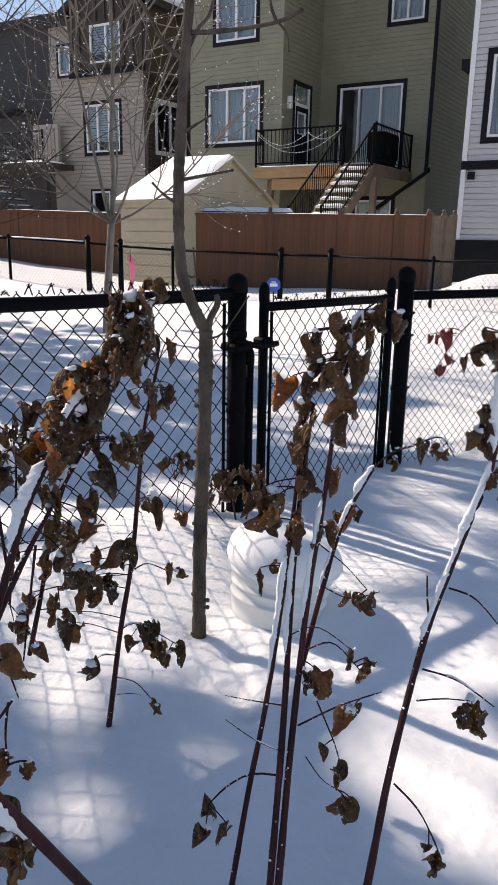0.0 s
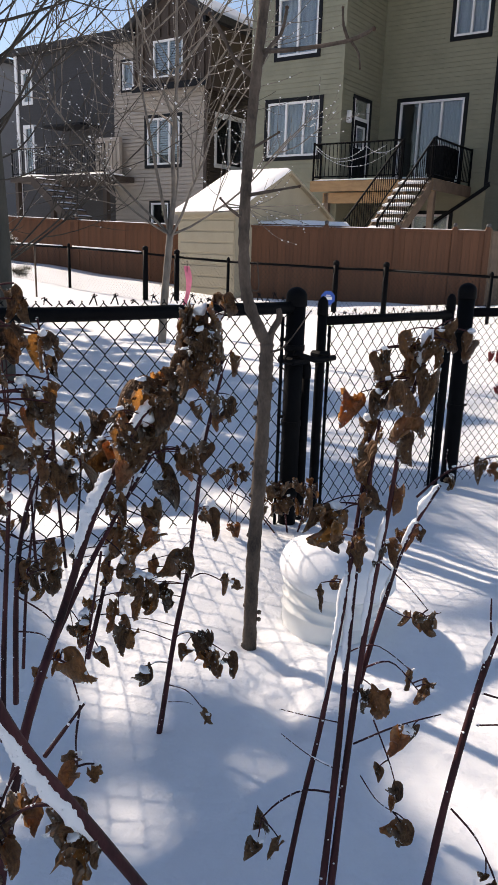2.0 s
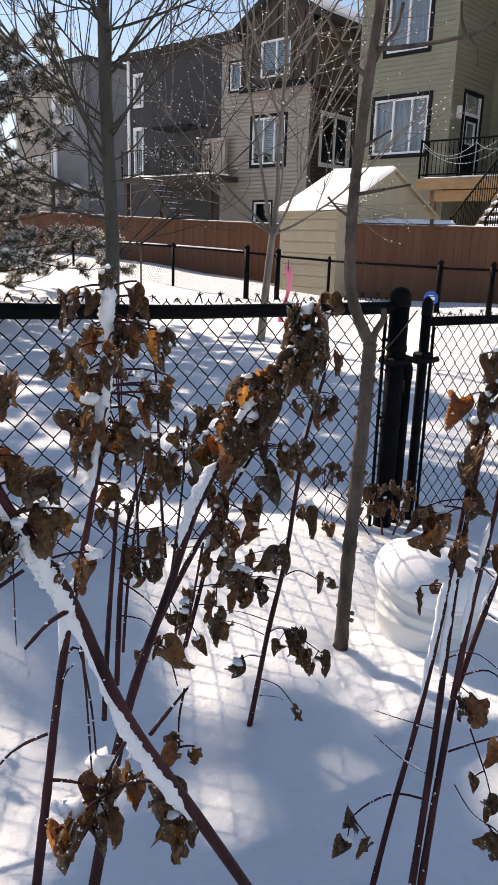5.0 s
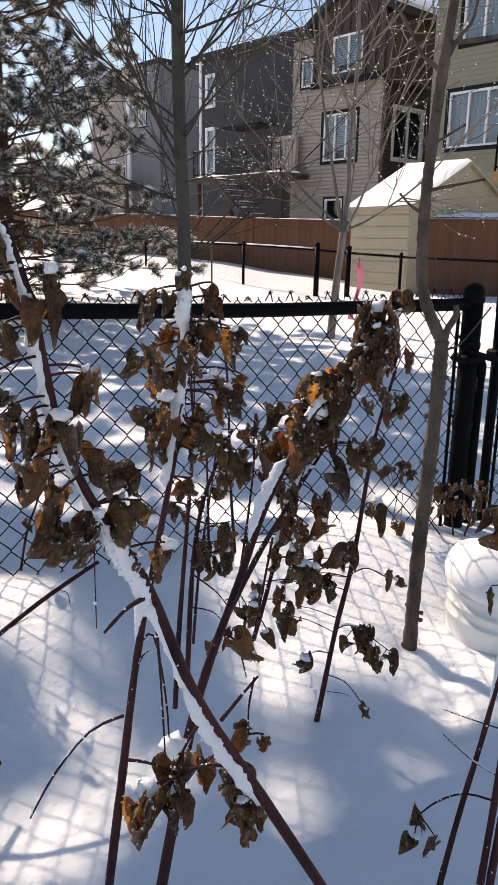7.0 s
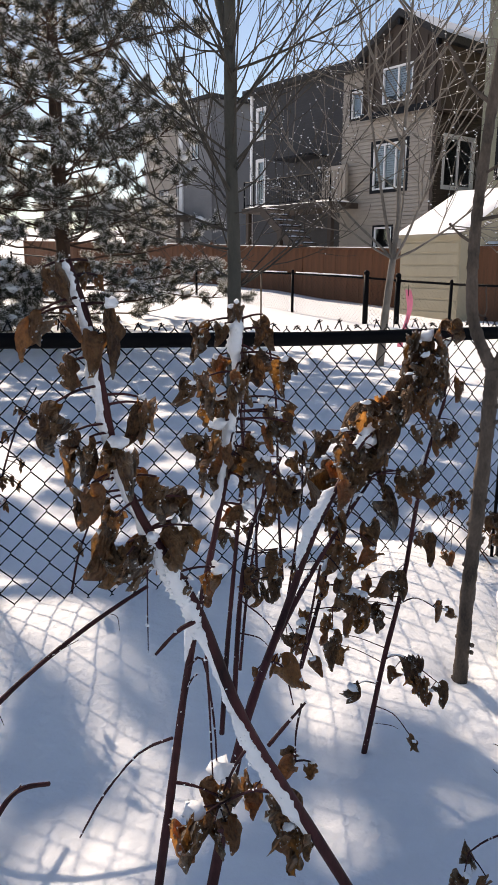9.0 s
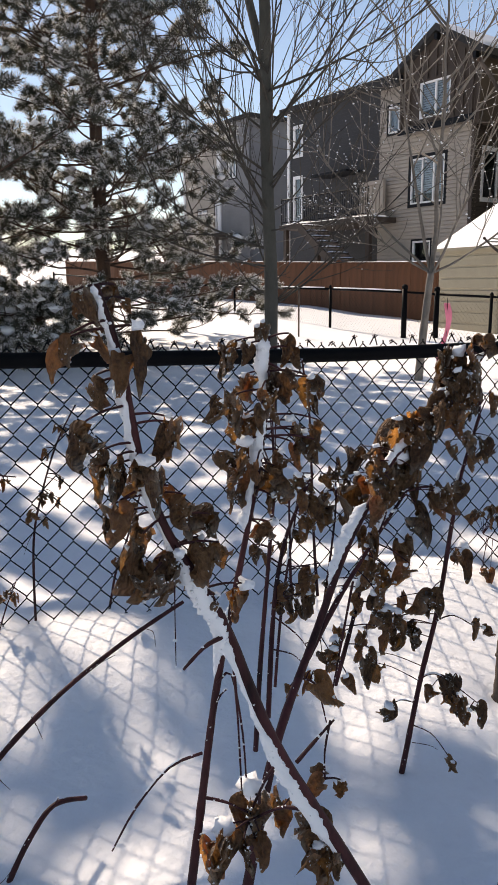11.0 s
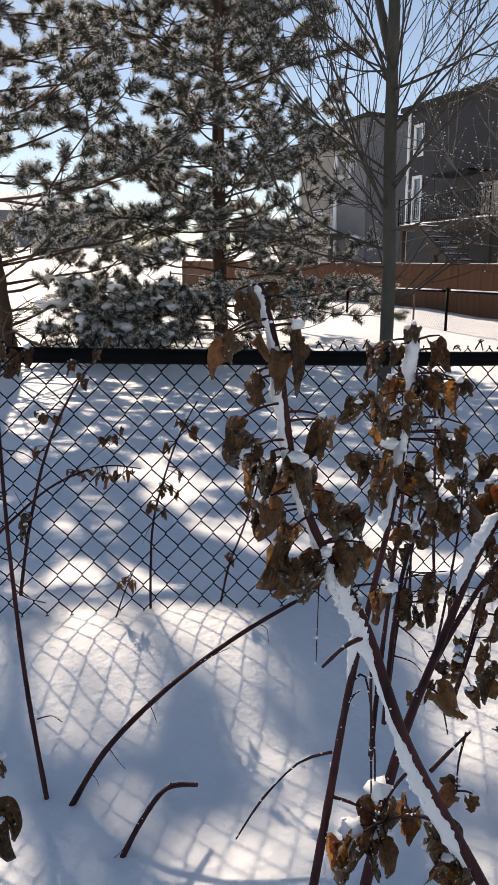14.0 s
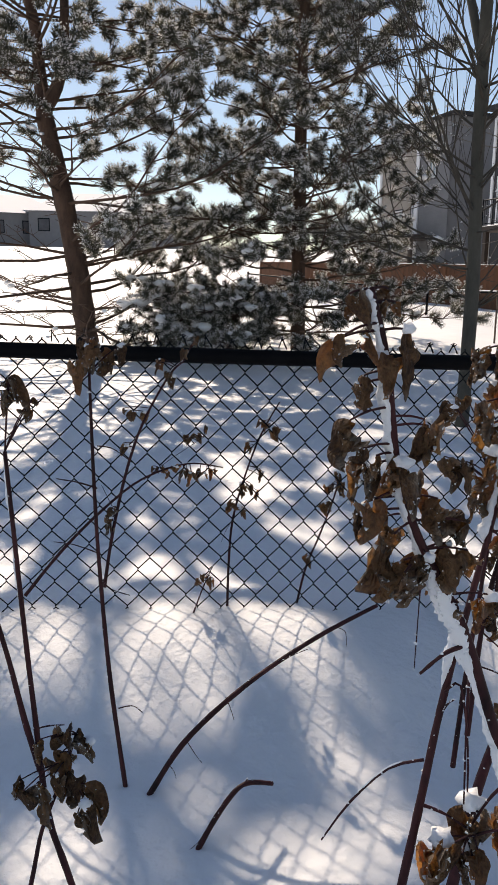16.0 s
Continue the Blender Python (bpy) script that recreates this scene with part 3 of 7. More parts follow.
def brown_house():
    h = thing("house", "three-storey house with grey-taupe siding and dark brown gable", "house", HOUSE)
    f = front(18.78)
    low = [(-17.28, -15.70, 3.38, 4.98), (-18.30, -17.68, 5.74, 6.70), (-17.08, -16.2, 1.58, 2.38)]
    wall(h, f, -18.62, -14.72, 0.0, 5.70, [low[0], low[2]], TAUPE, slot=0.022, lap=0.03)
    wall(h, f, -18.62, -17.52, 5.70, 7.35, [low[1]], TAUPE, slot=0.022, lap=0.03)
    window(h, f, *low[0], lights=(0.34, 0.68), slats=True)
    window(h, f, *low[2], lights=(), trim=0.06, curtain=False)
    window(h, f, *low[1], lights=(), trim=0.06)
    part("corner_board", boxed(-14.82, -14.70, 18.72, 18.745, 0.1, 5.62), BROWN, h)
    f2 = front(18.55)
    up = (-16.77, -15.43, 5.90, 7.09)
    wall(h, f2, -17.52, -14.60, 5.70, 7.40, [up], BROWN, bare=True)
    # upright battens over the brown panels, reaching up into the gable
    for k in range(9):
        u = -17.46 + 0.345 * k
        top = 8.32 - 0.57 * abs(u + 16.0) - 0.16
        for a, b in ((5.70, top),) if not up[0] - 0.04 < u < up[1] + 0.04 else ((up[3] + 0.01, top), (5.80, up[2] - 0.01)):
            if b - a > 0.06:
                part("batten", boxed(u - 0.035, u + 0.035, 18.492, 18.522, a, b), BROWN, h)
    part("band_board", boxed(-17.55, -14.57, 18.46, 18.51, 5.62, 5.80), TRIM, h)
    window(h, f2, *up, lights=(0.52,), trim=0.07, slats=True, trim_mat=BROWN)
    sd = (19.10, 20.70, 3.38, 4.98)
    # shade of this side put into its colour: dark brown in place of taupe
    wall(h, side(-14.72), 18.78, 27.0, 0.0, 7.3, [sd], BROWN, slot=0.02, lap=0.02)
    window(h, side(-14.72), *sd, lights=(0.5,), trim=0.07, trim_mat=VINYL, curtain=False)
    part("side_bay", boxed(-14.70, -14.45, 18.56, 20.6, 5.55, 7.30), BROWN, h)
    gable_roof(h, -17.6, -14.4, 18.53, 27.5, 7.40, 8.32, over=0.22)
    # rafter brackets under the overhang
    for u in (-17.45, -16.0, -14.55):
        z = 8.30 - 0.575 * abs(u + 16.0)
        part("bracket", boxed(u - 0.05, u + 0.05, 18.33, 18.49, z - 0.22, z - 0.06), TRIM, h)
    part("eave", boxed(-18.9, -17.5, 18.4, 27.0, 7.2, 7.42), ROOF, h)
    wall(h, lambda s, o, z: (-18.62 - o, s, z), 18.78, 27.0, 0.0, 7.3, [], TAUPE, bare=True)


def dark_house():
    h = thing("house", "tall plain charcoal grey house with a snowy rear deck", "house", HOUSE)
    f = front(19.5)
    holes = [(-24.15, -23.55, 3.4, 5.2), (-24.15, -23.55, 5.9, 7.1)]
    wall(h, f, -24.4, -18.78, 0.0, 7.6, holes, CHAR, slot=0.008, lap=0.008)
    for q in holes:
        window(h, f, *q, lights=(), trim=0.06, trim_mat=VINYL)
    wall(h, side(-18.78), 19.5, 28.0, 0.0, 7.6, [], CHAR, bare=True)
    part("roof", boxed(-24.7, -18.6, 19.2, 28.5, 7.6, 7.78), ROOF, h)
    part("corner_board", boxed(-24.5, -24.36, 19.44, 19.6, 0.2, 7.6), VINYL, h)
    part("canopy", boxed(-21.9, -20.0, 18.5, 19.45, 4.86, 4.93), TRIM, h)
    d = thing("deck", "raised deck with black railing, snowy stairs and a pale privacy wall", "deck", HOUSE)
    part("deck_floor", boxed(-22.4, -18.7, 17.4, 19.46, 2.95, 3.12), BROWN, d)
    snow_slab("snow", d, -22.38, -18.72, 17.42, 19.4, 3.122, 0.08, 3)
    part("deck_floor", boxed(-18.69, -17.72, 17.4, 18.70, 2.95, 3.12), BROWN, d)
    snow_slab("snow", d, -18.68, -17.74, 17.42, 18.40, 3.122, 0.08, 4)
    railing(d, (-22.3, 17.44), (-17.78, 17.44), 3.12)
    p = raw("privacy_wall", *frame_ring(lambda a, o, z: (a, 18.55 - o, z), -19.20, -18.10, 3.125, 4.36, 0.12, 0.0, 0.12), TAUPE, d, "beige framed privacy wall")
    part("panel", boxed(-19.07, -18.23, 18.49, 18.53, 3.13, 4.23), TAUPE, p)
    for k in range(5):
        u = -18.98 + 0.165 * k
        part("batten", boxed(u - 0.02, u + 0.02, 18.46, 18.488, 3.15, 4.21), TAUPE, p)
    for u in (-22.2, -20.4, -17.85):
        part("deck_post", boxed(u - 0.08, u + 0.08, 17.5, 17.66, 0.2, 2.95), BROWN, d)
    for k in range(11):
        z, u = 2.95 - 0.19 * k, -20.1 + 0.26 * k
        part("tread", boxed(u, u + 0.28, 16.5, 17.35, z - 0.04, z), BROWN, d)
        snow_slab("snow", d, u + 0.01, u + 0.26, 16.52, 17.33, z + 0.002, 0.05, k, 4, 8)
    for v in (16.46, 17.37):
        vs = [(u, v + o, z) for o in (0, 0.05) for u, z in ((-20.15, 3.06), (-20.15, 2.76), (-17.3, 0.68), (-17.3, 0.98))]
        raw("stringer", vs, [(0, 1, 2, 3), (7, 6, 5, 4), (0, 4, 5, 1), (1, 5, 6, 2), (2, 6, 7, 3), (3, 7, 4, 0)], BROWN, d)


def white_house():
    h = thing("house", "house clad in pale grey-white siding with dark bands", "house", HOUSE)
    f = front(16.5)
    hole = (-4.16, -2.4, 2.95, 4.75)
    wall(h, f, -4.46, -0.5, 2.62, 8.6, [hole], WHITES)
    wall(h, f, -4.46, -0.5, 1.02, 2.45, [], WHITES)
    window(h, f, *hole, lights=(0.5,), trim=0.12)
    part("band_board", boxed(-4.50, -0.5, 16.44, 16.66, 2.45, 2.62), TRIM, h)
    part("base_board", boxed(-4.52, -0.5, 16.42, 16.66, -0.1, 1.02), TRIM, h)
    part("corner_board", boxed(-4.50, -4.40, 16.45, 16.49, 1.02, 8.6), VINYL, h)
    part("vent", boxed(-4.34, -4.20, 16.40, 16.48, 2.25, 2.40), TRIM, h)
    wall(h, lambda s, o, z: (-4.46 - o, s, z), 16.5, 24.0, 0.0, 8.6, [], WHITES, bare=True)
    part("roof", boxed(-5.0, 0.0, 16.1, 24.5, 8.6, 8.8), ROOF, h)
    part("eave_box", boxed(-4.9, -4.62, 17.2, 18.2, 4.55, 4.75), TRIM, h)


def far_houses():
    h = thing("house", "distant taupe house with white corner boards and snowy roof", "house", HOUSE)
    f = front(22.0)
    holes = [(-35.6, -34.6, 3.6, 5.0), (-33.9, -33.3, 3.2, 5.2), (-31.4, -30.6, 6.0, 7.8)]
    wall(h, f, -36.9, -32.2, 0.4, 8.3, holes[:2], TAUPE)
    window(h, f, *holes[0], trim=0.06)
    window(h, f, *holes[1], trim=0.06)
    wall(h, front(21.2), -32.2, -29.6, 0.4, 8.6, [holes[2]], GREYS)
    window(h, front(21.2), *holes[2], trim=0.06)
    wall(h, side(-29.6), 21.2, 30.0, 0.4, 8.6, [], GREYS, bare=True)
    part("corner_board", boxed(-32.26, -32.0, 21.1, 21.2, 0.4, 8.6), VINYL, h)
    part("corner_board", boxed(-36.96, -36.8, 21.9, 22.0, 0.4, 8.3), VINYL, h)
    gable_roof(h, -36.9, -32.2, 22.0, 31.0, 8.3, 9.0, over=0.12)
    part("roof", boxed(-32.4, -29.3, 21.0, 30.5, 8.6, 8.75), ROOF, h)
    d = thing("deck", "dark raised deck with open stairs behind a distant house", "deck", HOUSE)
    part("deck_floor", boxed(-34.6, -30.2, 19.6, 21.1, 3.2, 3.4), BROWN, d)
    railing(d, (-34.5, 19.65), (-30.3, 19.65), 3.4)
    for u in (-34.3, -32.2, -30.4):
        part("deck_post", boxed(u - 0.08, u + 0.08, 19.7, 19.86, 0.4, 3.2), BROWN, d)
    for k in range(10):
        z, u = 3.2 - 0.19 * k, -33.6 + 0.27 * k
        part("tread", boxed(u, u + 0.29, 18.6, 19.5, z - 0.04, z), TAUPE, d)
    for v in (18.58, 19.52):
        vs = [(u, v + o, z) for o in (0, 0.05) for u, z in ((-33.7, 3.35), (-33.7, 3.0), (-30.9, 1.1), (-30.9, 1.4))]
        raw("stringer", vs, [(0, 1, 2, 3), (7, 6, 5, 4), (0, 4, 5, 1), (1, 5, 6, 2), (2, 6, 7, 3), (3, 7, 4, 0)], TAUPE, d)


green_house()
brown_house()
dark_house()
white_house()
far_houses()


def distant_house(x, y, z, w, hgt, turn):
    h = thing("house", "small hazy house far off across the snowfield", "house", pose(x, y, z, 0, 0, turn), group="distant houses")
    part("wall", boxed(-w / 2, w / 2, 0, 8, -1, hgt), GREYS, h)
    vs = [(-w / 2 - 0.5, -0.5, hgt), (w / 2 + 0.5, -0.5, hgt), (w / 2 + 0.5, 8.5, hgt), (-w / 2 - 0.5, 8.5, hgt), (-w / 4, 4, hgt + 2.2), (w / 4, 4, hgt + 2.2)]
    raw("roof", vs, [(0, 1, 5, 4), (1, 2, 5), (2, 3, 4, 5), (3, 0, 4), (3, 2, 1, 0)], SNOWCAP, h, "snow-covered hip roof")
    for k in range(int(w // 3)):
        u = -w / 2 + 1.5 + 3 * k
        win = part("window", boxed(u - 0.6, u + 0.6, -0.06, 0.02, hgt - 2.0, hgt - 0.7), TRIM, h)
        # solid pane coloured dark to stand in for the unlit inside
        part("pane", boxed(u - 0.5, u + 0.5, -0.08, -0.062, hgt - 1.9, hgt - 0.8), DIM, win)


for k, (a, d, w, hh) in enumerate(((66, 78, 14, 5.2), (58.5, 82, 11, 4.8), (52.5, 80, 13, 5.0), (48.5, 84, 12, 4.6), (72, 76, 12, 5.0))):
    x, y = -d * math.sin(radians(a)), d * math.cos(radians(a))
    distant_house(x, y, ground_z(x, y) - 0.5, w, hh, a + (10 if k % 2 else -6))


# ---- wooden fences ----
CAPGREY = material("grey_cap", (0.07, 0.066, 0.066), 0.5, vary=0.3, scale=20, bump=0.2)


def board_fence(name, label, posts, tops, board_w=0.14, snow=True, mat=CEDAR):
    """Cedar boards between capped posts; posts and tops are places along it."""
    f = thing(name, label, "fence")
    for i in range(len(posts) - 1):
        a, b = Vector((*posts[i], 0)), Vector((*posts[i + 1], 0))
        L = (b - a).length
        d = (b - a) / L
        nrm = Vector((d.y, -d.x, 0))
        if nrm.y > 0:
            nrm = -nrm
        n = max(1, int(round(L / board_w)))
        bw = L / n
        z0, z1 = tops[i], tops[i + 1]
        bm = bmesh.new()
        box(bm, -bw * 0.503, bw * 0.503, -0.010, 0.010, -1.9, 0.0, bevel=0.003)
        me = mesh_of("board", bm, mat)
        ang = math.atan2(d.y, d.x)
        for k in range(n):
            c = a + d * bw * (k + 0.5) + nrm * (0.016 if k % 2 else 0.011)
            ob = new("board", me)
            ob.parent = f
            ob.matrix_basis = Matrix.Translation((c.x, c.y, z0 + (z1 - z0) * (k + 0.5) / n - 0.05)) @ Matrix.Rotation(ang, 4, "Z")
        bm = bmesh.new()
        box(bm, 0, L, -0.045, 0.075, -0.05, -0.012)
        ob = part("cap_rail", bm, mat, f)
        ob.matrix_basis = Matrix.Translation((a.x, a.y, z0)) @ Matrix.Rotation(ang, 4, "Z") @ Matrix.Rotation(-math.asin((z1 - z0) / L), 4, "Y")
        if snow:
            s = snow_slab("snow", f, 0.02, L - 0.02, -0.04, 0.07, -0.011, 0.018, i, 20, 4)
            s.matrix_basis = ob.matrix_basis.copy()
        for q, z in ((a, z0), (b, z1)) if i == len(posts) - 2 else ((a, z0),):
            p = part("post", boxed(q.x - 0.05, q.x + 0.05, q.y - 0.05, q.y + 0.05, -0.6, z + 0.02), mat, f)
            bm = bmesh.new()
            bmesh.ops.create_uvsphere(bm, u_segments=10, v_segments=6, radius=0.040)
            c = part("post_cap", bm, CAPGREY, p, "grey ball-shaped post cap", smooth=True)
            c.location = (q.x, q.y, z + 0.068)
            part("cap_collar", boxed(q.x - 0.03, q.x + 0.03, q.y - 0.03, q.y + 0.03, z + 0.02, z + 0.045), mat, p)
    return f


board_fence("wooden_fence", "reddish-brown stained cedar board fence with ball-capped posts", [(-1.93, 13.60), (-0.20, 13.60), (1.05, 13.60), (2.05, 13.62), (2.62, 13.66)], [1.42, 1.42, 1.43, 1.435, 1.44])
board_fence("wooden_fence", "weathered cedar board fence running back beside a house", [(2.66, 13.74), (3.0, 14.25), (3.3, 14.75)], [1.44, 1.45, 1.46], snow=False, mat=STAIRWOOD)
board_fence("wooden_fence", "long reddish-brown cedar fence in shade behind the snowfield", [(-3.2, 15.4), (-5.6, 15.75), (-8.0, 16.1), (-10.4, 16.6), (-12.8, 17.3), (-15.5, 18.4)], [1.43, 1.48, 1.55, 1.62, 1.70, 1.78])


# ---- a low store behind the cedar fence ----
def garden_store():
    b = thing("storage_box", "low wooden box behind the cedar fence, its lid under snow", "box", pose(-0.55, 13.95, 0, 0, 0, -1))
    part("body", boxed(-0.95, 0.75, -0.22, 0.35, 0.0, 1.40, bevel=0.01), CEDAR, b)
    part("lid", boxed(-0.98, 0.78, -0.25, 0.38, 1.40, 1.44, bevel=0.008), CEDAR, b)
    snow_slab("snow", b, -0.97, 0.77, -0.24, 0.37, 1.442, 0.10, 3, 24, 10)


garden_store()


# ---- the garden shed ----
def shed():
    corner, left = Vector((-1.79, 13.19, 1.64)), Vector((-3.03, 13.99, 1.64))
    h = thing("garden_shed", "beige resin garden shed with a snow-covered gable roof", "shed")
    a = (left - corner).normalized()
    a.z = 0
    a.normalize()
    b = Vector((-a.y, a.x, 0))
    if b.y < 0:
        b = -b
    L, W = 1.42, 2.9
    m = Matrix((( b.x, -a.x, 0, corner.x), (b.y, -a.y, 0, corner.y), (0, 0, 1, 0), (0, 0, 0, 1)))
    # local x: along the gable, local y: back towards the corner, so walls lie at negative y
    h.matrix_world = m
    eave, ridge = 1.62, 2.38
    for name, q in (("side_wall", (0.0, 0.06, -L, 0)), ("side_wall", (W - 0.06, W, -L, 0)), ("end_wall", (0.06, W - 0.06, -0.06, 0)), ("end_wall", (0.06, W - 0.06, -L, -L + 0.06))):
        part(name, boxed(*q, -0.3, eave), SHEDWALL, h)
    for k in range(9):
        z = -0.1 + k * 0.2
        part("panel_rib", boxed(-0.014, -0.002, -L + 0.02, -0.02, z, z + 0.17, bevel=0.006), SHEDWALL, h)
    for y in (0.0, -L):
        vs = [(0, y, eave), (W, y, eave), (W / 2, y, ridge), (0, y - 0.05, eave), (W, y - 0.05, eave), (W / 2, y - 0.05, ridge)]
        raw("gable", vs, [(0, 1, 2), (5, 4, 3), (0, 3, 4, 1), (1, 4, 5, 2), (2, 5, 3, 0)], SHEDWALL, h)
    s = (ridge - eave) / (W / 2)
    o = 0.10
    for sx in (1, -1):
        x0 = -o if sx == 1 else W + o
        zc = eave - o * s
        vs = [(x0, o, zc), (W / 2, o, ridge), (W / 2, -L - o, ridge), (x0, -L - o, zc)]
        vs += [(x, y, z + 0.05) for x, y, z in vs]
        r = raw("roof", vs, [(3, 2, 1, 0), (4, 5, 6, 7), (0, 1, 5, 4), (1, 2, 6, 5), (2, 3, 7, 6), (3, 0, 4, 7)], SHEDWALL, h)
        vs, fs = [], []
        n = 14
        for j in range(n + 1):
            for i in range(n + 1):
                x = x0 + (W / 2 - x0) * i / n
                y = o + (-L - 2 * o) * j / n
                z = zc + (ridge - zc) * i / n + 0.052
                edge = j in (0, n) or i == 0
                vs.append((x, y, z + (0.0 if edge else 0.05 + 0.02 * noise.noise((x * 3, y * 3, 2)))))
        for j in range(n):
            for i in range(n):
                k = j * (n + 1) + i
                fs.append((k, k + 1, k + n + 2, k + n + 1))
        raw("snow", vs, fs, SNOWCAP, r, smooth=True)


shed()


# ---- the far chain-link fence ----
def far_fence():
    f = thing("chain_link_fence", "low black chain-link fence across the far snow", "fence")
    line = [(4.2, 9.7, 0.76), (2.1, 10.18, 0.74), (0.76, 11.05, 0.76), (0.03, 11.16, 0.76), (-1.62, 11.33, 0.80), (-2.46, 11.48, 0.84), (-2.91, 11.27, 0.88), (-4.34, 11.83, 0.93), (-7.09, 13.56, 0.97), (-7.75, 13.77, 1.0), (-10.5, 14.6, 1.15), (-14.0, 16.0, 1.35)]
    for i, (x, y, z) in enumerate(line):
        thick = i in (2, 3, 5, 6, 9)
        post("post", (x, y), -0.3, z + (0.08 if thick else 0.03), 0.042 if thick else 0.024, f, sides=10)
    for i in range(len(line) - 1):
        a, b = Vector(line[i]), Vector(line[i + 1])
        tube("top_rail", [a, b], 0.019, 0.019, BLACK, f, n=2, sides=6)
        L = math.hypot(b.x - a.x, b.y - a.y)
        def at(s, z, off, a=a, b=b, L=L):
            q = a.lerp(b, s / L)
            return Vector((q.x, q.y, z + q.z - 0.76))
        chain_mesh("wire_mesh", at, 0.03, L - 0.03, -0.45 if i < 6 else -0.3, 0.75, 0.065, 0.077, 0.0017, f, sides=3, spikes=False, seed=i)
    for i in (6, 7, 8):
        a, b = Vector(line[i]), Vector(line[i + 1])
        tube("snow", [a.lerp(b, 0.05) + Vector((0, 0, 0.022)), a.lerp(b, 0.5) + Vector((0, 0, 0.024)), a.lerp(b, 0.95) + Vector((0, 0, 0.022))], 0.012, 0.012, SNOWCAP, f, n=6, sides=6)


far_fence()


# the young tree close by, from the snow upwards
TRUNK = [(-0.076, 1.608, -0.15), (-0.074, 1.608, 0.204), (-0.064, 1.609, 0.511), (-0.059, 1.610, 0.682), (-0.058, 1.610, 0.812)]
LEADER = [(-0.058, 1.610, 0.812), (-0.077, 1.608, 0.845), (-0.109, 1.604, 0.923), (-0.119, 1.602, 1.024), (-0.118, 1.602, 1.170), (-0.107, 1.604, 1.344), (-0.091, 1.606, 1.530), (-0.075, 1.608, 1.734)]
SHOOT = [(-0.055, 1.610, 0.805), (-0.048, 1.611, 0.839), (-0.031, 1.612, 0.872), (-0.034, 1.612, 0.895)]
TWIGS = [
    ([(-0.116, 1.603, 1.241), (-0.080, 1.587, 1.260), (-0.045, 1.571, 1.277)], 0.0040),
    ([(-0.122, 1.602, 1.096), (-0.147, 1.567, 1.114), (-0.167, 1.544, 1.136)], 0.0040),
    ([(-0.117, 1.602, 1.147), (-0.059, 1.559, 1.154), (0.007, 1.535, 1.164)], 0.0045),
    ([(-0.090, 1.606, 1.446), (-0.012, 1.564, 1.440), (0.094, 1.540, 1.450), (0.144, 1.520, 1.467)], 0.0060),
    ([(-0.093, 1.606, 1.422), (-0.080, 1.658, 1.468), (-0.058, 1.690, 1.504), (-0.050, 1.711, 1.560)], 0.0060),
    ([(-0.103, 1.604, 1.389), (-0.148, 1.598, 1.425), (-0.176, 1.593, 1.473), (-0.205, 1.588, 1.514)], 0.0060),
    ([(0.094, 1.540, 1.450), (0.082, 1.539, 1.480), (0.079, 1.539, 1.511)], 0.0040),
    ([(0.100, 1.540, 1.448), (0.116, 1.540, 1.427), (0.121, 1.540, 1.398)], 0.0030),
    ([(-0.058, 1.610, 0.792), (-0.014, 1.574, 0.811), (0.045, 1.558, 0.897)], 0.0030),
    ([(-0.120, 1.602, 0.948), (-0.084, 1.607, 0.936), (-0.087, 1.606, 1.000)], 0.0030),
]


# ---- trees ----
def limb(vs, fs, start, way, length, r, rng, level, spec, tips):
    """A bent branch that forks into thinner ones; tips collects places along the thin ends."""
    n = spec["steps"]
    pts = [Vector(start)]
    d = Vector(way).normalized()
    for k in range(n):
        d = (d + Vector((rng.uniform(-1, 1), rng.uniform(-1, 1), rng.uniform(-1, 1))) * spec["wander"] + Vector((0, 0, spec["rise"]))).normalized()
        pts.append(pts[-1] + d * length / n)
    tube_into(vs, fs, pts, r, max(r * 0.35, spec["thin"]), 5 if level else 7, cap=False)
    if level >= spec["levels"]:
        tips.extend(pts[1:])
        return
    for k in range(spec["forks"][level]):
        f = rng.uniform(0.25, 1.0)
        i = min(n - 1, int(f * n))
        p = pts[i].lerp(pts[i + 1], f * n - i) if i < n else pts[-1]
        a = (pts[i + 1] - pts[i]).normalized()
        s = a.cross(Vector((rng.uniform(-1, 1), rng.uniform(-1, 1), rng.uniform(-1, 1)))).normalized()
        ang = rng.uniform(*spec["angle"])
        limb(vs, fs, p, a * math.cos(ang) + s * math.sin(ang), length * rng.uniform(0.45, 0.75) * (1.1 - 0.4 * f), max(r * 0.5, spec["thin"]), rng, level + 1, spec, tips)


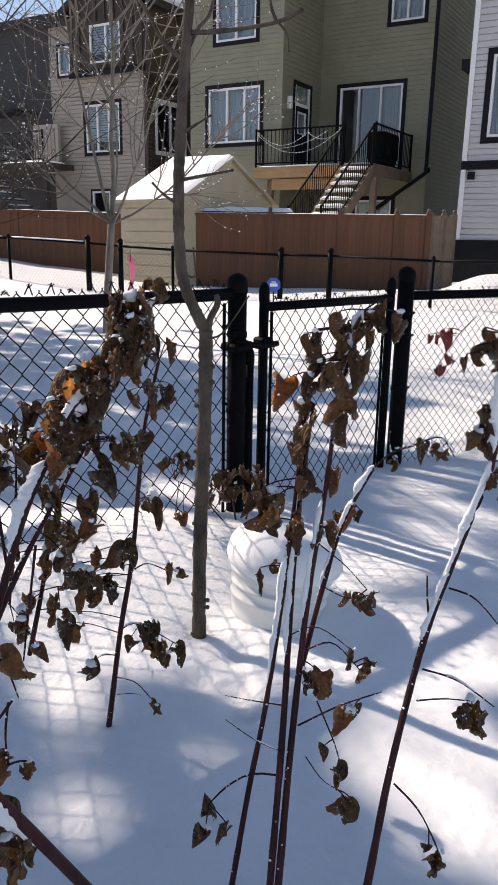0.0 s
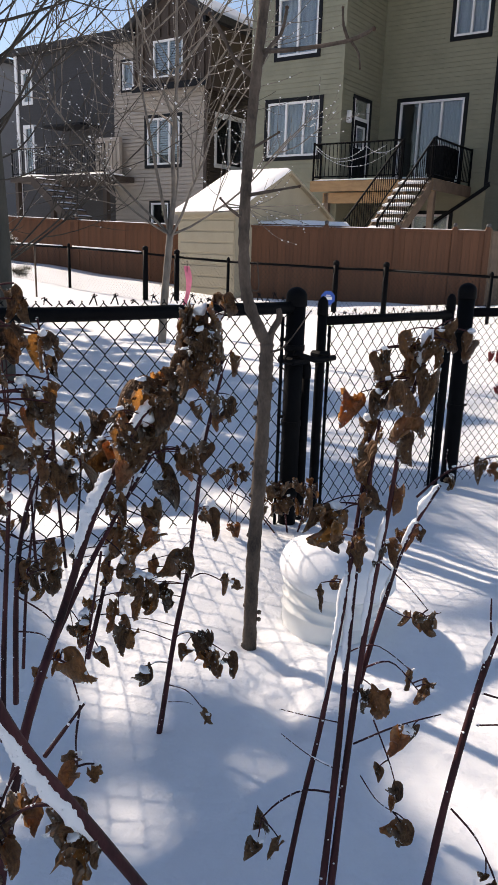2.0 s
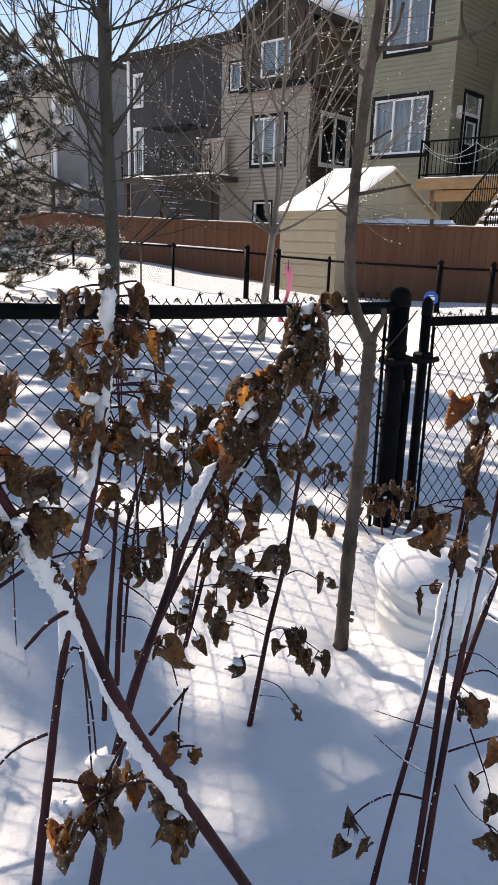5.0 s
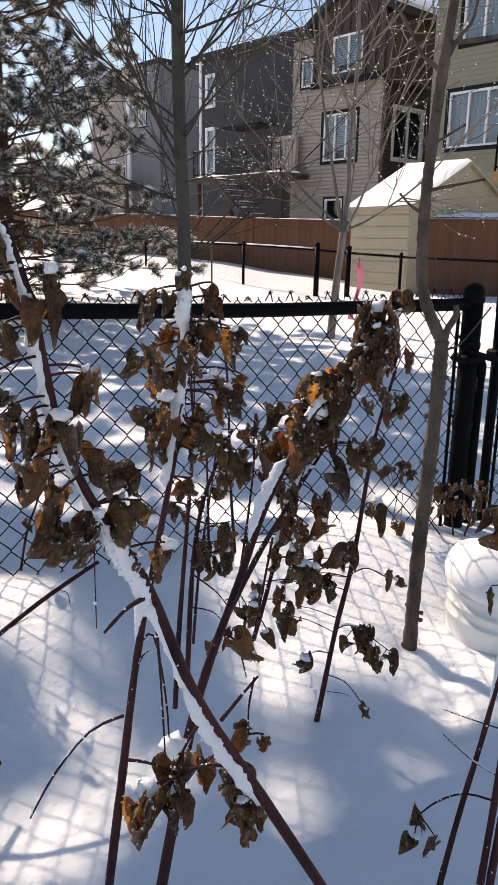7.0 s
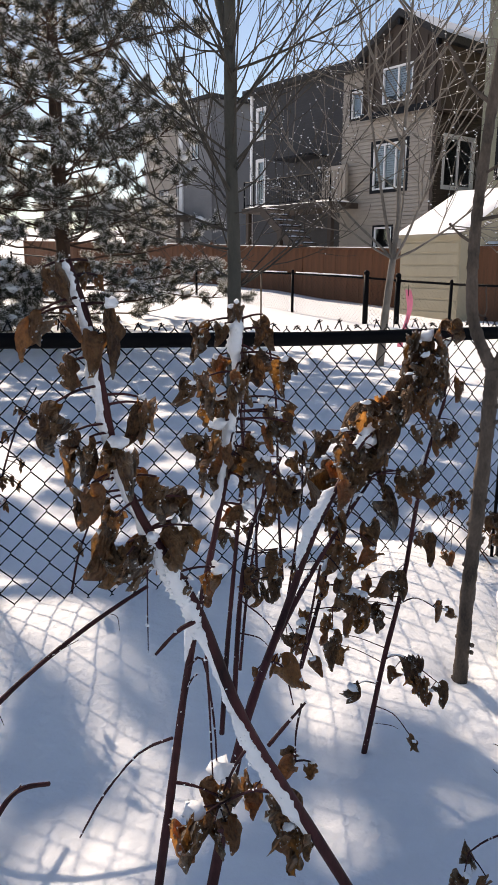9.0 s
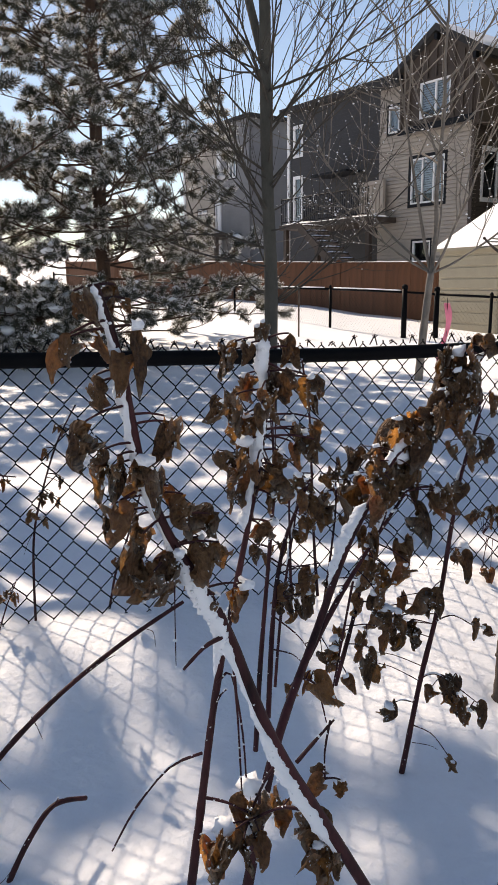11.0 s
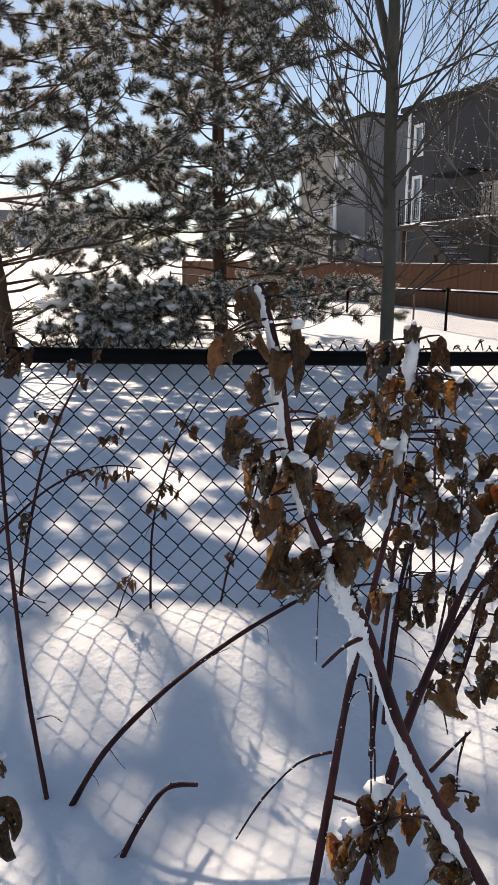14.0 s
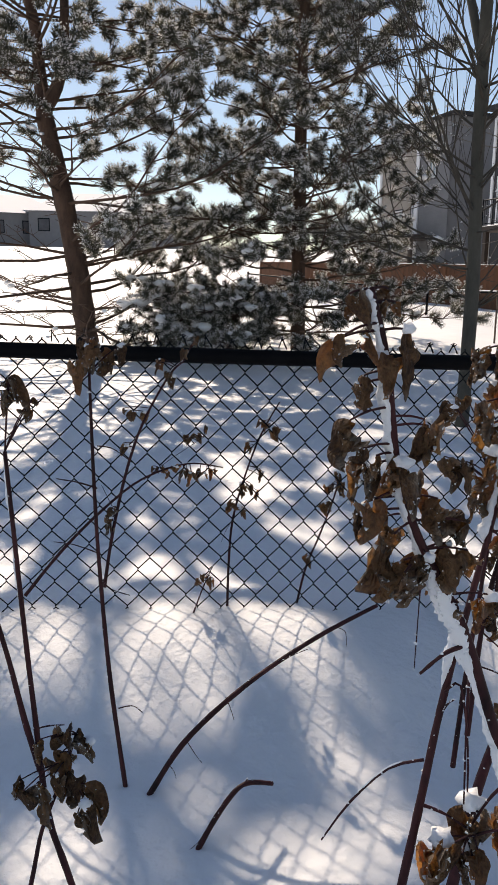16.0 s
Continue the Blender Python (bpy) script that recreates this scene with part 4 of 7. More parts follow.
def sapling():
    """The slim trunk close by, bare but for a few buds."""
    t = thing("young_tree", "slim bare young tree with grey-brown bark in the snow", "tree")
    tube("trunk", TRUNK, 0.0185, 0.017, BARK1, t, n=70, sides=16, wob=0.09)
    tube("limb", LEADER, 0.0150, 0.0105, BARK1, t, n=80, sides=14, wob=0.10)
    tube("limb", SHOOT, 0.011, 0.006, BARK1, t, n=8, sides=8, wob=0.1)
    for line, r in TWIGS:
        tube("twig", line, r, r * 0.5, BARK1, t, n=8, sides=6, wob=0.15)
        e = Vector(line[-1])
        bm = bmesh.new()
        bmesh.ops.create_icosphere(bm, subdivisions=1, radius=r * 0.85)
        part("bud", bm, BARK3, t, smooth=True).location = e
    rng = random.Random(5)
    for k in range(12):
        p = Vector(TRUNK[0]).lerp(Vector(TRUNK[-1]), rng.uniform(0.15, 0.98))
        bm = bmesh.new()
        bmesh.ops.create_icosphere(bm, subdivisions=1, radius=0.007)
        o = part("bud", bm, BARK1, t, smooth=True)
        o.location = p + Vector((rng.choice((-1, 1)) * 0.019, -0.006, 0))


def snowy_tree(name, label, x, y, z_fork, r, top, spread, count, seed, bark, thin=0.004, levels=2, snow=150, snow_size=(0.008, 0.018), lean=(0, 0), wander=0.10, rise=0.05, limb_r=(0.35, 0.6), ways=(), forks=(7, 4, 2)):
    t = thing(name, label, "tree")
    rng = random.Random(seed)
    z0 = ground_z(x, y) - 0.1
    fork = (x + lean[0], y + lean[1], z_fork)
    tube("trunk", [(x, y, z0), (x + lean[0] * 0.3 + 0.01, y, (z0 + z_fork) / 2), fork], r, r * 0.75, bark, t, n=14, sides=12, wob=0.04)
    spec = dict(steps=7, wander=wander, rise=rise, thin=thin, levels=levels, forks=forks, angle=(0.5, 1.15))
    tips = []
    for way, L, lr in ways:
        vs, fs = [], []
        limb(vs, fs, Vector(fork) - Vector((0, 0, rng.uniform(0, 0.08))), way, L, lr, rng, 0, spec, tips)
        raw("branch", vs, fs, bark, t, smooth=True)
    for k in range(count):
        a = 2 * math.pi * (k + rng.uniform(-0.3, 0.3)) / count
        s = spread * rng.uniform(0.5, 1.0)
        way = Vector((math.cos(a) * s, math.sin(a) * s, 1))
        vs, fs = [], []
        limb(vs, fs, Vector(fork) - Vector((0, 0, rng.uniform(0, 0.12))), way, top * rng.uniform(0.7, 1.0), r * rng.uniform(*limb_r), rng, 0, spec, tips)
        raw("branch", vs, fs, bark, t, smooth=True)
    if snow:
        blobs("snow", rng.sample(tips, min(snow, len(tips))), t, rng, snow_size)
    return t


def poplar():
    t = thing("bare_tree", "tall bare poplar with smooth grey-green bark beyond the fence", "tree")
    x, y = -2.27, 4.93
    rng = random.Random(21)
    fork = Vector((x - 0.03, y + 0.02, 2.55))
    tube("trunk", [(x, y, -0.1), (x + 0.015, y, 1.0), (x - 0.015, y + 0.01, 1.8), fork], 0.053, 0.041, BARK2, t, n=20, sides=14, wob=0.03)
    tips = []
    spec = dict(steps=9, wander=0.075, rise=0.05, thin=0.0015, levels=3, forks=(9, 5, 2), angle=(0.35, 0.8))
    for way, L, r in (((-0.30, 0.1, 1), 2.6, 0.034), ((0.10, -0.05, 1), 3.2, 0.044)):
        vs, fs = [], []
        limb(vs, fs, fork, way, L, r, rng, 0, spec, tips)
        raw("limb", vs, fs, BARK2, t, smooth=True)
    # long thin side branches, mostly rising
    for k in range(38):
        z = rng.uniform(0.95, 2.6) if k > 3 else rng.uniform(0.84, 1.0)
        a = rng.uniform(0, 2 * math.pi)
        rise = rng.uniform(-0.05, 1.3)
        vs, fs = [], []
        limb(vs, fs, (x, y, z), (math.cos(a), math.sin(a), rise), rng.uniform(0.8, 1.9), rng.uniform(0.006, 0.012), rng, 1, spec, tips)
        raw("branch", vs, fs, TWIGBARK, t, smooth=True)
    blobs("snow", rng.sample(tips, 300), t, rng, (0.002, 0.006))
    blobs("snow", rng.sample(tips, 45), t, rng, (0.007, 0.013))


def needle_material(name, color, second, through):
    m = material(name, color, 0.6, vary=0.4, scale=3, bump=0.0, second=second)
    nt = m.node_tree
    tr = nt.nodes.new("ShaderNodeBsdfTranslucent")
    tr.inputs["Color"].default_value = (*through, 1)
    mix = nt.nodes.new("ShaderNodeMixShader")
    mix.inputs[0].default_value = 0.28
    nt.links.new(nt.nodes["Principled BSDF"].outputs[0], mix.inputs[1])
    nt.links.new(tr.outputs[0], mix.inputs[2])
    nt.links.new(mix.outputs[0], nt.nodes["Material Output"].inputs["Surface"])
    return m


NEEDLE = needle_material("pine_needles", (0.048, 0.052, 0.040), (0.10, 0.098, 0.078), (0.20, 0.19, 0.13))
FROST = needle_material("frosted_needles", (0.72, 0.70, 0.68), (0.80, 0.79, 0.77), (0.75, 0.74, 0.72))


def brush(rng, count, width, tips=False):
    """Needles round a shoot one unit long on the z axis, as triangles; tips gives their frosted outer ends."""
    out = []
    for k in range(count):
        t, f = rng.uniform(0, 2 * math.pi), rng.uniform(0.0, 1.0)
        o = rng.uniform(0.5, 1.9) * (1 - 0.5 * f)
        d = Vector((math.cos(t) * math.sin(o), math.sin(t) * math.sin(o), math.cos(o)))
        s = Vector((0, 0, f * 0.7))
        e = s + d * rng.uniform(0.34, 0.44)
        w = d.cross(Vector((rng.uniform(-1, 1), rng.uniform(-1, 1), rng.uniform(-1, 1)))).normalized() * width
        if tips:
            s = s.lerp(e, rng.uniform(0.66, 0.84))
            e = s.lerp(e, 1.05)
        out += [s - w, s + w, e]
    return np.array([tuple(v) for v in out])


BRUSHES = [brush(random.Random(k), 88, 0.030) for k in range(8)]
FROSTED = [brush(random.Random(50 + k), 84, 0.028, True) for k in range(8)]
# broad needles for the high, unseen crown, there to cast shade
COARSE = [brush(random.Random(90 + k), 18, 0.18) for k in range(6)]


def soup(name, arrays, mat, parent, label=""):
    """One mesh of loose triangles."""
    co = np.concatenate(arrays) if arrays else np.zeros((3, 3))
    n = len(co)
    me = bpy.data.meshes.new(name)
    me.vertices.add(n)
    me.vertices.foreach_set("co", co.astype(np.float32).ravel())
    me.loops.add(n)
    me.loops.foreach_set("vertex_index", np.arange(n, dtype=np.int32))
    me.polygons.add(n // 3)
    me.polygons.foreach_set("loop_start", np.arange(0, n, 3, dtype=np.int32))
    me.update(calc_edges=True)
    me.materials.append(mat)
    ob = new(name, me)
    ob.parent = parent
    return tagged(ob, label, kind="stuff")


SUN_SLOPE = 1.0 / math.tan(SUN_EL)
# gaps cut in the pines' crowns to shape the light, by where it falls on the snow: x, y, half widths across and along,
# heading
OPENINGS = (
    (-1.22, 0.87, 0.24, 0.10, -43), (-1.51, 0.71, 0.09, 0.16, -43), (-1.13, 1.17, 0.32, 0.07, -42), (-0.78, 1.19, 0.12, 0.06, -43),
    (-0.76, 1.03, 0.08, 0.06, -42), (-0.95, 0.44, 0.18, 0.08, -41), (-0.63, 0.72, 0.11, 0.07, -42), (-0.87, 0.72, 0.05, 0.05, -42),
    (-0.65, 0.99, 0.05, 0.05, -42), (-0.23, 0.98, 0.06, 0.07, -26), (-0.32, 1.14, 0.05, 0.05, -23), (-0.56, 0.74, 0.09, 0.06, -21),
)
MORE_OPENINGS = (
    # these three gaps are cut to bring sun onto the near plants
    (0.82, -0.25, 0.24, 0.28, 0), (0.72, 0.32, 0.16, 0.18, 0), (1.00, 0.28, 0.18, 0.22, 0),
    (-0.50, 0.93, 0.11, 0.06, -41), (0.40, 2.03, 0.14, 0.16, -8), (0.87, 2.96, 0.20, 0.16, -11), (0.35, 3.95, 0.50, 0.50, 0), (1.15, 3.85, 0.50, 0.60, 0),
    (0.04, 1.12, 0.06, 0.06, -13), (0.32, 1.55, 0.16, 0.18, -14), (0.08, 1.53, 0.12, 0.14, -15), (0.44, 1.20, 0.17, 0.16, -4),
    (0.48, 0.95, 0.09, 0.09, -4), (0.56, 1.60, 0.18, 0.20, -5), (0.45, 2.15, 0.11, 0.10, -7), (-0.16, 1.93, 0.21, 0.28, -26),
    (-0.42, 1.67, 0.15, 0.21, -23), (-0.02, 1.46, 0.12, 0.07, -7), (-0.33, 1.48, 0.23, 0.10, -29),
)


def sunfall(p):
    """Where the sunlight that passes this place meets level ground."""
    return p.x - SUN_TO.x * p.z * SUN_SLOPE, p.y - SUN_TO.y * p.z * SUN_SLOPE


# noise gaps cut in the high crown for streaks of light beyond the fence
def thin_crown(x, y, z, least):
    beyond = (y - 2.52) * FX - (x + 0.03) * FY > 0.1
    along, across = x * SUN_TO.x + y * SUN_TO.y, x * SUN_TO.y - y * SUN_TO.x
    return beyond and z > 4.2 and noise.noise((along * 1.5 + 1.3, across * 3.6, 4.7)) > least


def clear(p):
    """Whether the crown is cut open here to let a patch of light through."""
    x, y = sunfall(p)
    if thin_crown(x, y, p.z, 0.24):
        return True
    for a, b, c, d, turn in OPENINGS + MORE_OPENINGS:
        si, co = math.sin(radians(turn)), math.cos(radians(turn))
        if (((x - a) * co - (y - b) * si) / (c + 0.025)) ** 2 + (((x - a) * si + (y - b) * co) / (d + 0.025)) ** 2 < 1:
            return True
    return False


def pine(label, x, y, height, r, reach, seed, z_low=0.25, fork_at=None, whorls=15, per=7, leafy=lambda z, d: 0.9, shoot=0.17, lean=0.02, fork_off=(0, 0), gap=lambda z: 0.25, tufts=5):
    t = thing("pine_tree", label, "tree")
    rng = random.Random(seed)
    z0 = ground_z(x, y)
    if fork_at:
        top = Vector((x + fork_off[0], y + fork_off[1], fork_at))
        tube("trunk", [(x, y, z0 - 0.15), (x + fork_off[0] * 0.3, y + fork_off[1] * 0.3, fork_at * 0.45), top], r, r * 0.66, BARK3, t, n=24, sides=14, wob=0.07)
        tube("limb", [top, top + Vector((-0.16, 0.05, 0.9)), top + Vector((-0.24, 0, 2.4)), top + Vector((-0.1, 0, height - fork_at))], r * 0.64, r * 0.12, BARK3, t, n=14, sides=10, wob=0.07)
        tube("limb", [top, top + Vector((0.25, 0.1, 0.42)), top + Vector((0.42, 0.05, 1.25)), top + Vector((0.45, 0, 2.8))], r * 0.54, r * 0.18, BARK3, t, n=12, sides=10, wob=0.07)
    else:
        tube("trunk", [(x, y, z0 - 0.15), (x - lean, y, z0 + height * 0.3), (x + lean, y, z0 + height * 0.6), (x, y, z0 + height)], r, r * 0.2, BARK3, t, n=30, sides=12, wob=0.07)
    wood_v, wood_f, green, white, lumps = [], [], [], [], []

    def needles(p, way, size):
        tuft = rng.choice(BRUSHES if p.z < 4.5 else COARSE)
        frost = rng.choice(FROSTED) if p.z < 4.5 else None
        if any(clear(p + way * size * k) for k in ((0.5,) if p.z < 4.5 else (0.1, 0.5, 0.85))):
            return
        m = np.array(way.to_track_quat("Z", "Y").to_matrix()) * (size if p.z < 4.5 else 0.8 * size)
        o = np.array(p)
        green.append(tuft @ m.T + o)
        if frost is not None:
            white.append(frost @ m.T + o + np.array((0, 0, size * 0.04)))

    for k in range(whorls):
        f = k / (whorls - 1)
        R = reach * (1 - 0.70 * f ** 1.5)
        for j in range(per):
            z = z0 + z_low + (height * 0.96 - z_low) * min(1, max(0, f + rng.uniform(-0.6, 0.6) / whorls))
            a = 2 * math.pi * j / per + rng.uniform(-0.5, 0.5)
            d = Vector((math.cos(a), math.sin(a), 0))
            keep = leafy(z, d)
            L = R * rng.uniform(0.55, 1.1)
            n = 7
            up = min(1.0, max(0.0, (z - z0) / fork_at)) if fork_at else 0
            pts = [Vector((x + fork_off[0] * up, y + fork_off[1] * up, z))]
            gone = gap(z)
            dd = (d + Vector((0, 0, rng.uniform(-0.15, 0.20) + 0.3 * f))).normalized()
            for q in range(n):
                for tries in range(10):
                    turned = (dd + Vector((rng.uniform(-0.2, 0.2), rng.uniform(-0.2, 0.2), rng.uniform(-0.10, 0.16))) * (1 + 0.25 * tries)).normalized()
                    if pts[-1].z < 4.2 or not any(clear(pts[-1] + turned * L / n * k) for k in (0.33, 0.66, 1.0)):
                        break
                dd = turned
                pts.append(pts[-1] + dd * L / n)
            tube_into(wood_v, wood_f, pts, max(0.008, 0.08 * r + 0.009 * (1 - f)), 0.004, 6, cap=False)
            bare = rng.random() > keep
            for q in range(1 if bare else 2, n + 1):
                base = pts[q]
                for sgn in (-1, 1):
                    if rng.random() < gone:
                        continue
                    s = dd.cross(Vector((0, 0, 1))).normalized() * sgn
                    w = (dd * rng.uniform(0.3, 0.9) + s * rng.uniform(0.4, 1.0) + Vector((0, 0, rng.uniform(-0.2, 0.45)))).normalized()
                    l2 = rng.uniform(0.20, 0.50) * (1.15 - 0.5 * f) * (1.0 if q < n else 0.6)
                    e = base + w * l2
                    mid = base.lerp(e, 0.55) + Vector((rng.uniform(-0.03, 0.03), rng.uniform(-0.03, 0.03), 0.02))
                    if not (e.z > 3.2 and (clear(e) or clear(mid))):
                        tube_into(wood_v, wood_f, [base, mid, e], 0.007, 0.003, 4, cap=False)
                    if bare:
                        for _ in range(2):
                            e2 = mid + Vector((rng.uniform(-1, 1), rng.uniform(-1, 1), rng.uniform(-0.3, 0.8))) * 0.16
                            tube_into(wood_v, wood_f, [mid, e2], 0.0045, 0.002, 3, cap=False)
                        if rng.random() < 0.22 and not clear(e):
                            lumps.append(e)
                        continue
                    for _ in range(tufts if e.z < 4.5 else 22):
                        v = (w * (1.1 if e.z < 4.5 else 0.6) + Vector((rng.uniform(-1, 1), rng.uniform(-1, 1), rng.uniform(-0.6, 1.0)))).normalized()
                        needles(e - w * rng.uniform(0, 0.10 if e.z < 4.5 else 0.4), v, shoot * rng.uniform(0.75, 1.2))
                    if rng.random() < 0.85:
                        v = (w + Vector((rng.uniform(-1, 1), rng.uniform(-1, 1), rng.uniform(-0.3, 1.1))) * 0.8).normalized()
                        needles(mid, v, shoot * 0.9)
                    if rng.random() < 0.30 - 0.15 * f and not clear(e):
                        lumps.append(e + Vector((0, 0, 0.05)))
    tagged(raw("branch_work", wood_v, wood_f, BARK3, t, smooth=True), kind="stuff")
    soup("needles", green, NEEDLE, t, "dark olive needles in brush-like tufts")
    soup("frosted_needles", white, FROST, t, "needles whitened by frost")
    if lumps:
        blobs("snow", lumps, t, rng, (0.02, 0.06), 0.7)
    return t


def low_boughs(x, y, seed):
    """Snow-laden lowest boughs that hang to the ground."""
    b = thing("pine_bough", "low pine boughs bowed to the ground under snow", "bough")
    rng = random.Random(seed)
    wood_v, wood_f, green, white, heaps = [], [], [], [], []
    for k in range(30):
        a = rng.uniform(0, 2 * math.pi)
        p = Vector((x, y, ground_z(x, y) + rng.uniform(0.05, 0.75)))
        d = Vector((math.cos(a), math.sin(a), rng.uniform(0.0, 0.3)))
        e = p + d * rng.uniform(0.4, 0.9)
        tube_into(wood_v, wood_f, [p, p.lerp(e, 0.5) + Vector((0, 0, 0.05)), e], 0.012, 0.005, 5, cap=False)
        for q in range(11):
            c = p.lerp(e, rng.uniform(0.3, 1.05)) + Vector((rng.uniform(-0.12, 0.12), rng.uniform(-0.12, 0.12), rng.uniform(-0.05, 0.1)))
            v = (d + Vector((rng.uniform(-0.7, 0.7), rng.uniform(-0.7, 0.7), rng.uniform(-0.2, 0.5)))).normalized()
            m = np.array(v.to_track_quat("Z", "Y").to_matrix()) * 0.19
            green.append(rng.choice(BRUSHES) @ m.T + np.array(c))
            white.append(rng.choice(FROSTED) @ m.T + np.array(c))
        heaps.append(e.lerp(p, 0.3) + Vector((0, 0, 0.09)))
        heaps.append(e + Vector((0, 0, 0.05)))
    tagged(raw("branch_work", wood_v, wood_f, BARK3, b, smooth=True), kind="stuff")
    soup("needles", green, NEEDLE, b)
    soup("frosted_needles", white, FROST, b)
    blobs("snow", heaps, b, rng, (0.05, 0.12), 0.5, fine=True)


sapling()
snowy_tree("young_tree", "slender bare tree with upswept snow-flecked branches", -1.665, 7.17, 1.13, 0.044, 2.1, 1.35, 0, 4, PALEBARK, snow=1500, snow_size=(0.003, 0.010), lean=(0.09, 0.0), wander=0.12, rise=0.06, thin=0.0017, forks=(9, 5, 2),
           ways=(((0.17, 0.05, 1), 2.7, 0.025), ((-0.42, 0.10, 1), 2.5, 0.018), ((1.3, 0.1, 0.55), 1.5, 0.013), ((-1.0, 0.2, 0.9), 2.0, 0.014), ((0.55, -0.25, 1), 2.0, 0.014), ((0.15, 0.6, 1), 2.1, 0.013), ((-1.3, -0.2, 0.7), 1.3, 0.012)))
snowy_tree("young_tree", "small pale bare sapling with frosted twigs in the field", -6.26, 10.03, 1.15, 0.05, 0.9, 1.2, 7, 8, BARK1, snow=200, snow_size=(0.015, 0.03))
poplar()
pine("tall frosted pine tree with dark trunk and snow-laden boughs", -5.97, 7.77, 9.0, 0.105, 2.2, 31, whorls=24, per=8, leafy=lambda z, d: 0.94, shoot=0.195, tufts=3, gap=lambda z: 0.34)
# its crown above 4.5 m is unseen, made dense to shade the near snow
pine("old pine with a thick forked trunk and bare lower boughs", -7.46, 5.44, 13.5, 0.15, 2.9, 47, z_low=0.35, fork_at=3.0, whorls=29, per=7, fork_off=(-0.33, -0.28),
     leafy=lambda z, d: (0.05 if d.x * 0.755 + d.y * 0.656 < 0.3 else 0.85) if z < 2.4 else (0.08 if d.x * 0.755 + d.y * 0.656 < 0.05 else 0.88) if z < 4.4 else 0.97,
     shoot=0.21, tufts=3, gap=lambda z: 0.25 if z < 4.5 else 0.0)
low_boughs(-6.1, 6.6, 5)
low_boughs(-6.7, 6.2, 6)


# ---- frozen garden plants ----
def leaf_material():
    m = bpy.data.materials.new("withered_leaf")
    m.use_nodes = True
    nt = m.node_tree
    b = nt.nodes["Principled BSDF"]
    b.inputs["Roughness"].default_value = 0.75
    b.inputs["Specular IOR Level"].default_value = 0.25
    co = nt.nodes.new("ShaderNodeTexCoord")
    oi = nt.nodes.new("ShaderNodeObjectInfo")
    n1 = nt.nodes.new("ShaderNodeTexNoise")
    n1.inputs["Scale"].default_value, n1.inputs["Detail"].default_value, n1.inputs["Roughness"].default_value = 6.0, 8, 0.65
    wv = nt.nodes.new("ShaderNodeTexWave")
    wv.inputs["Scale"].default_value, wv.inputs["Distortion"].default_value = 5.0, 14.0
    nt.links.new(co.outputs["Object"], n1.inputs["Vector"])
    nt.links.new(co.outputs["Object"], wv.inputs["Vector"])
    ad = nt.nodes.new("ShaderNodeMath")
    ad.operation = "MULTIPLY_ADD"
    ad.inputs[1].default_value = 0.34
    nt.links.new(oi.outputs["Random"], ad.inputs[0])
    vein = nt.nodes.new("ShaderNodeMath")
    vein.operation = "MULTIPLY_ADD"
    vein.inputs[1].default_value = 0.05
    nt.links.new(wv.outputs[0], vein.inputs[0])
    nt.links.new(n1.outputs[0], vein.inputs[2])
    nt.links.new(vein.outputs[0], ad.inputs[2])
    ramp = nt.nodes.new("ShaderNodeValToRGB")
    cr = ramp.color_ramp
    cr.elements[0].position, cr.elements[0].color = 0.28, (0.018, 0.010, 0.007, 1)
    cr.elements[1].position, cr.elements[1].color = 0.95, (0.25, 0.170, 0.108, 1)
    e = cr.elements.new(0.50)
    e.color = (0.080, 0.042, 0.024, 1)
    e = cr.elements.new(0.68)
    e.color = (0.150, 0.082, 0.041, 1)
    nt.links.new(ad.outputs[0], ramp.inputs[0])
    # dry, frost-touched margins
    at = nt.nodes.new("ShaderNodeAttribute")
    at.attribute_name = "margin"
    n4 = nt.nodes.new("ShaderNodeTexNoise")
    n4.inputs["Scale"].default_value, n4.inputs["Detail"].default_value = 14.0, 4
    nt.links.new(co.outputs["Object"], n4.inputs["Vector"])
    ml = nt.nodes.new("ShaderNodeMath")
    ml.operation = "MULTIPLY"
    nt.links.new(at.outputs["Fac"], ml.inputs[0])
    nt.links.new(n4.outputs[0], ml.inputs[1])
    mx = nt.nodes.new("ShaderNodeMix")
    mx.data_type = "RGBA"
    mx.inputs["B"].default_value = (0.36, 0.32, 0.27, 1)
    nt.links.new(ml.outputs[0], mx.inputs["Factor"])
    nt.links.new(ramp.outputs[0], mx.inputs["A"])
    nt.links.new(mx.outputs["Result"], b.inputs["Base Color"])
    bp = nt.nodes.new("ShaderNodeBump")
    bp.inputs["Strength"].default_value, bp.inputs["Distance"].default_value = 0.6, 0.05
    hs = nt.nodes.new("ShaderNodeMath")
    hs.operation = "MULTIPLY_ADD"
    hs.inputs[1].default_value = 1.6
    nt.links.new(n4.outputs[0], hs.inputs[0])
    nt.links.new(wv.outputs[0], hs.inputs[2])
    nt.links.new(hs.outputs[0], bp.inputs["Height"])
    nt.links.new(bp.outputs[0], b.inputs["Normal"])
    tr = nt.nodes.new("ShaderNodeBsdfTranslucent")
    tr.inputs["Color"].default_value = (0.72, 0.31, 0.075, 1)
    mix = nt.nodes.new("ShaderNodeMixShader")
    mr = nt.nodes.new("ShaderNodeMapRange")
    mr.inputs["To Min"].default_value, mr.inputs["To Max"].default_value = 0.05, 0.50
    pw = nt.nodes.new("ShaderNodeMath")
    pw.operation = "POWER"
    pw.inputs[1].default_value = 1.7
    nt.links.new(oi.outputs["Random"], pw.inputs[0])
    nt.links.new(pw.outputs[0], mr.inputs["Value"])
    thin = nt.nodes.new("ShaderNodeMath")
    thin.operation = "MULTIPLY"
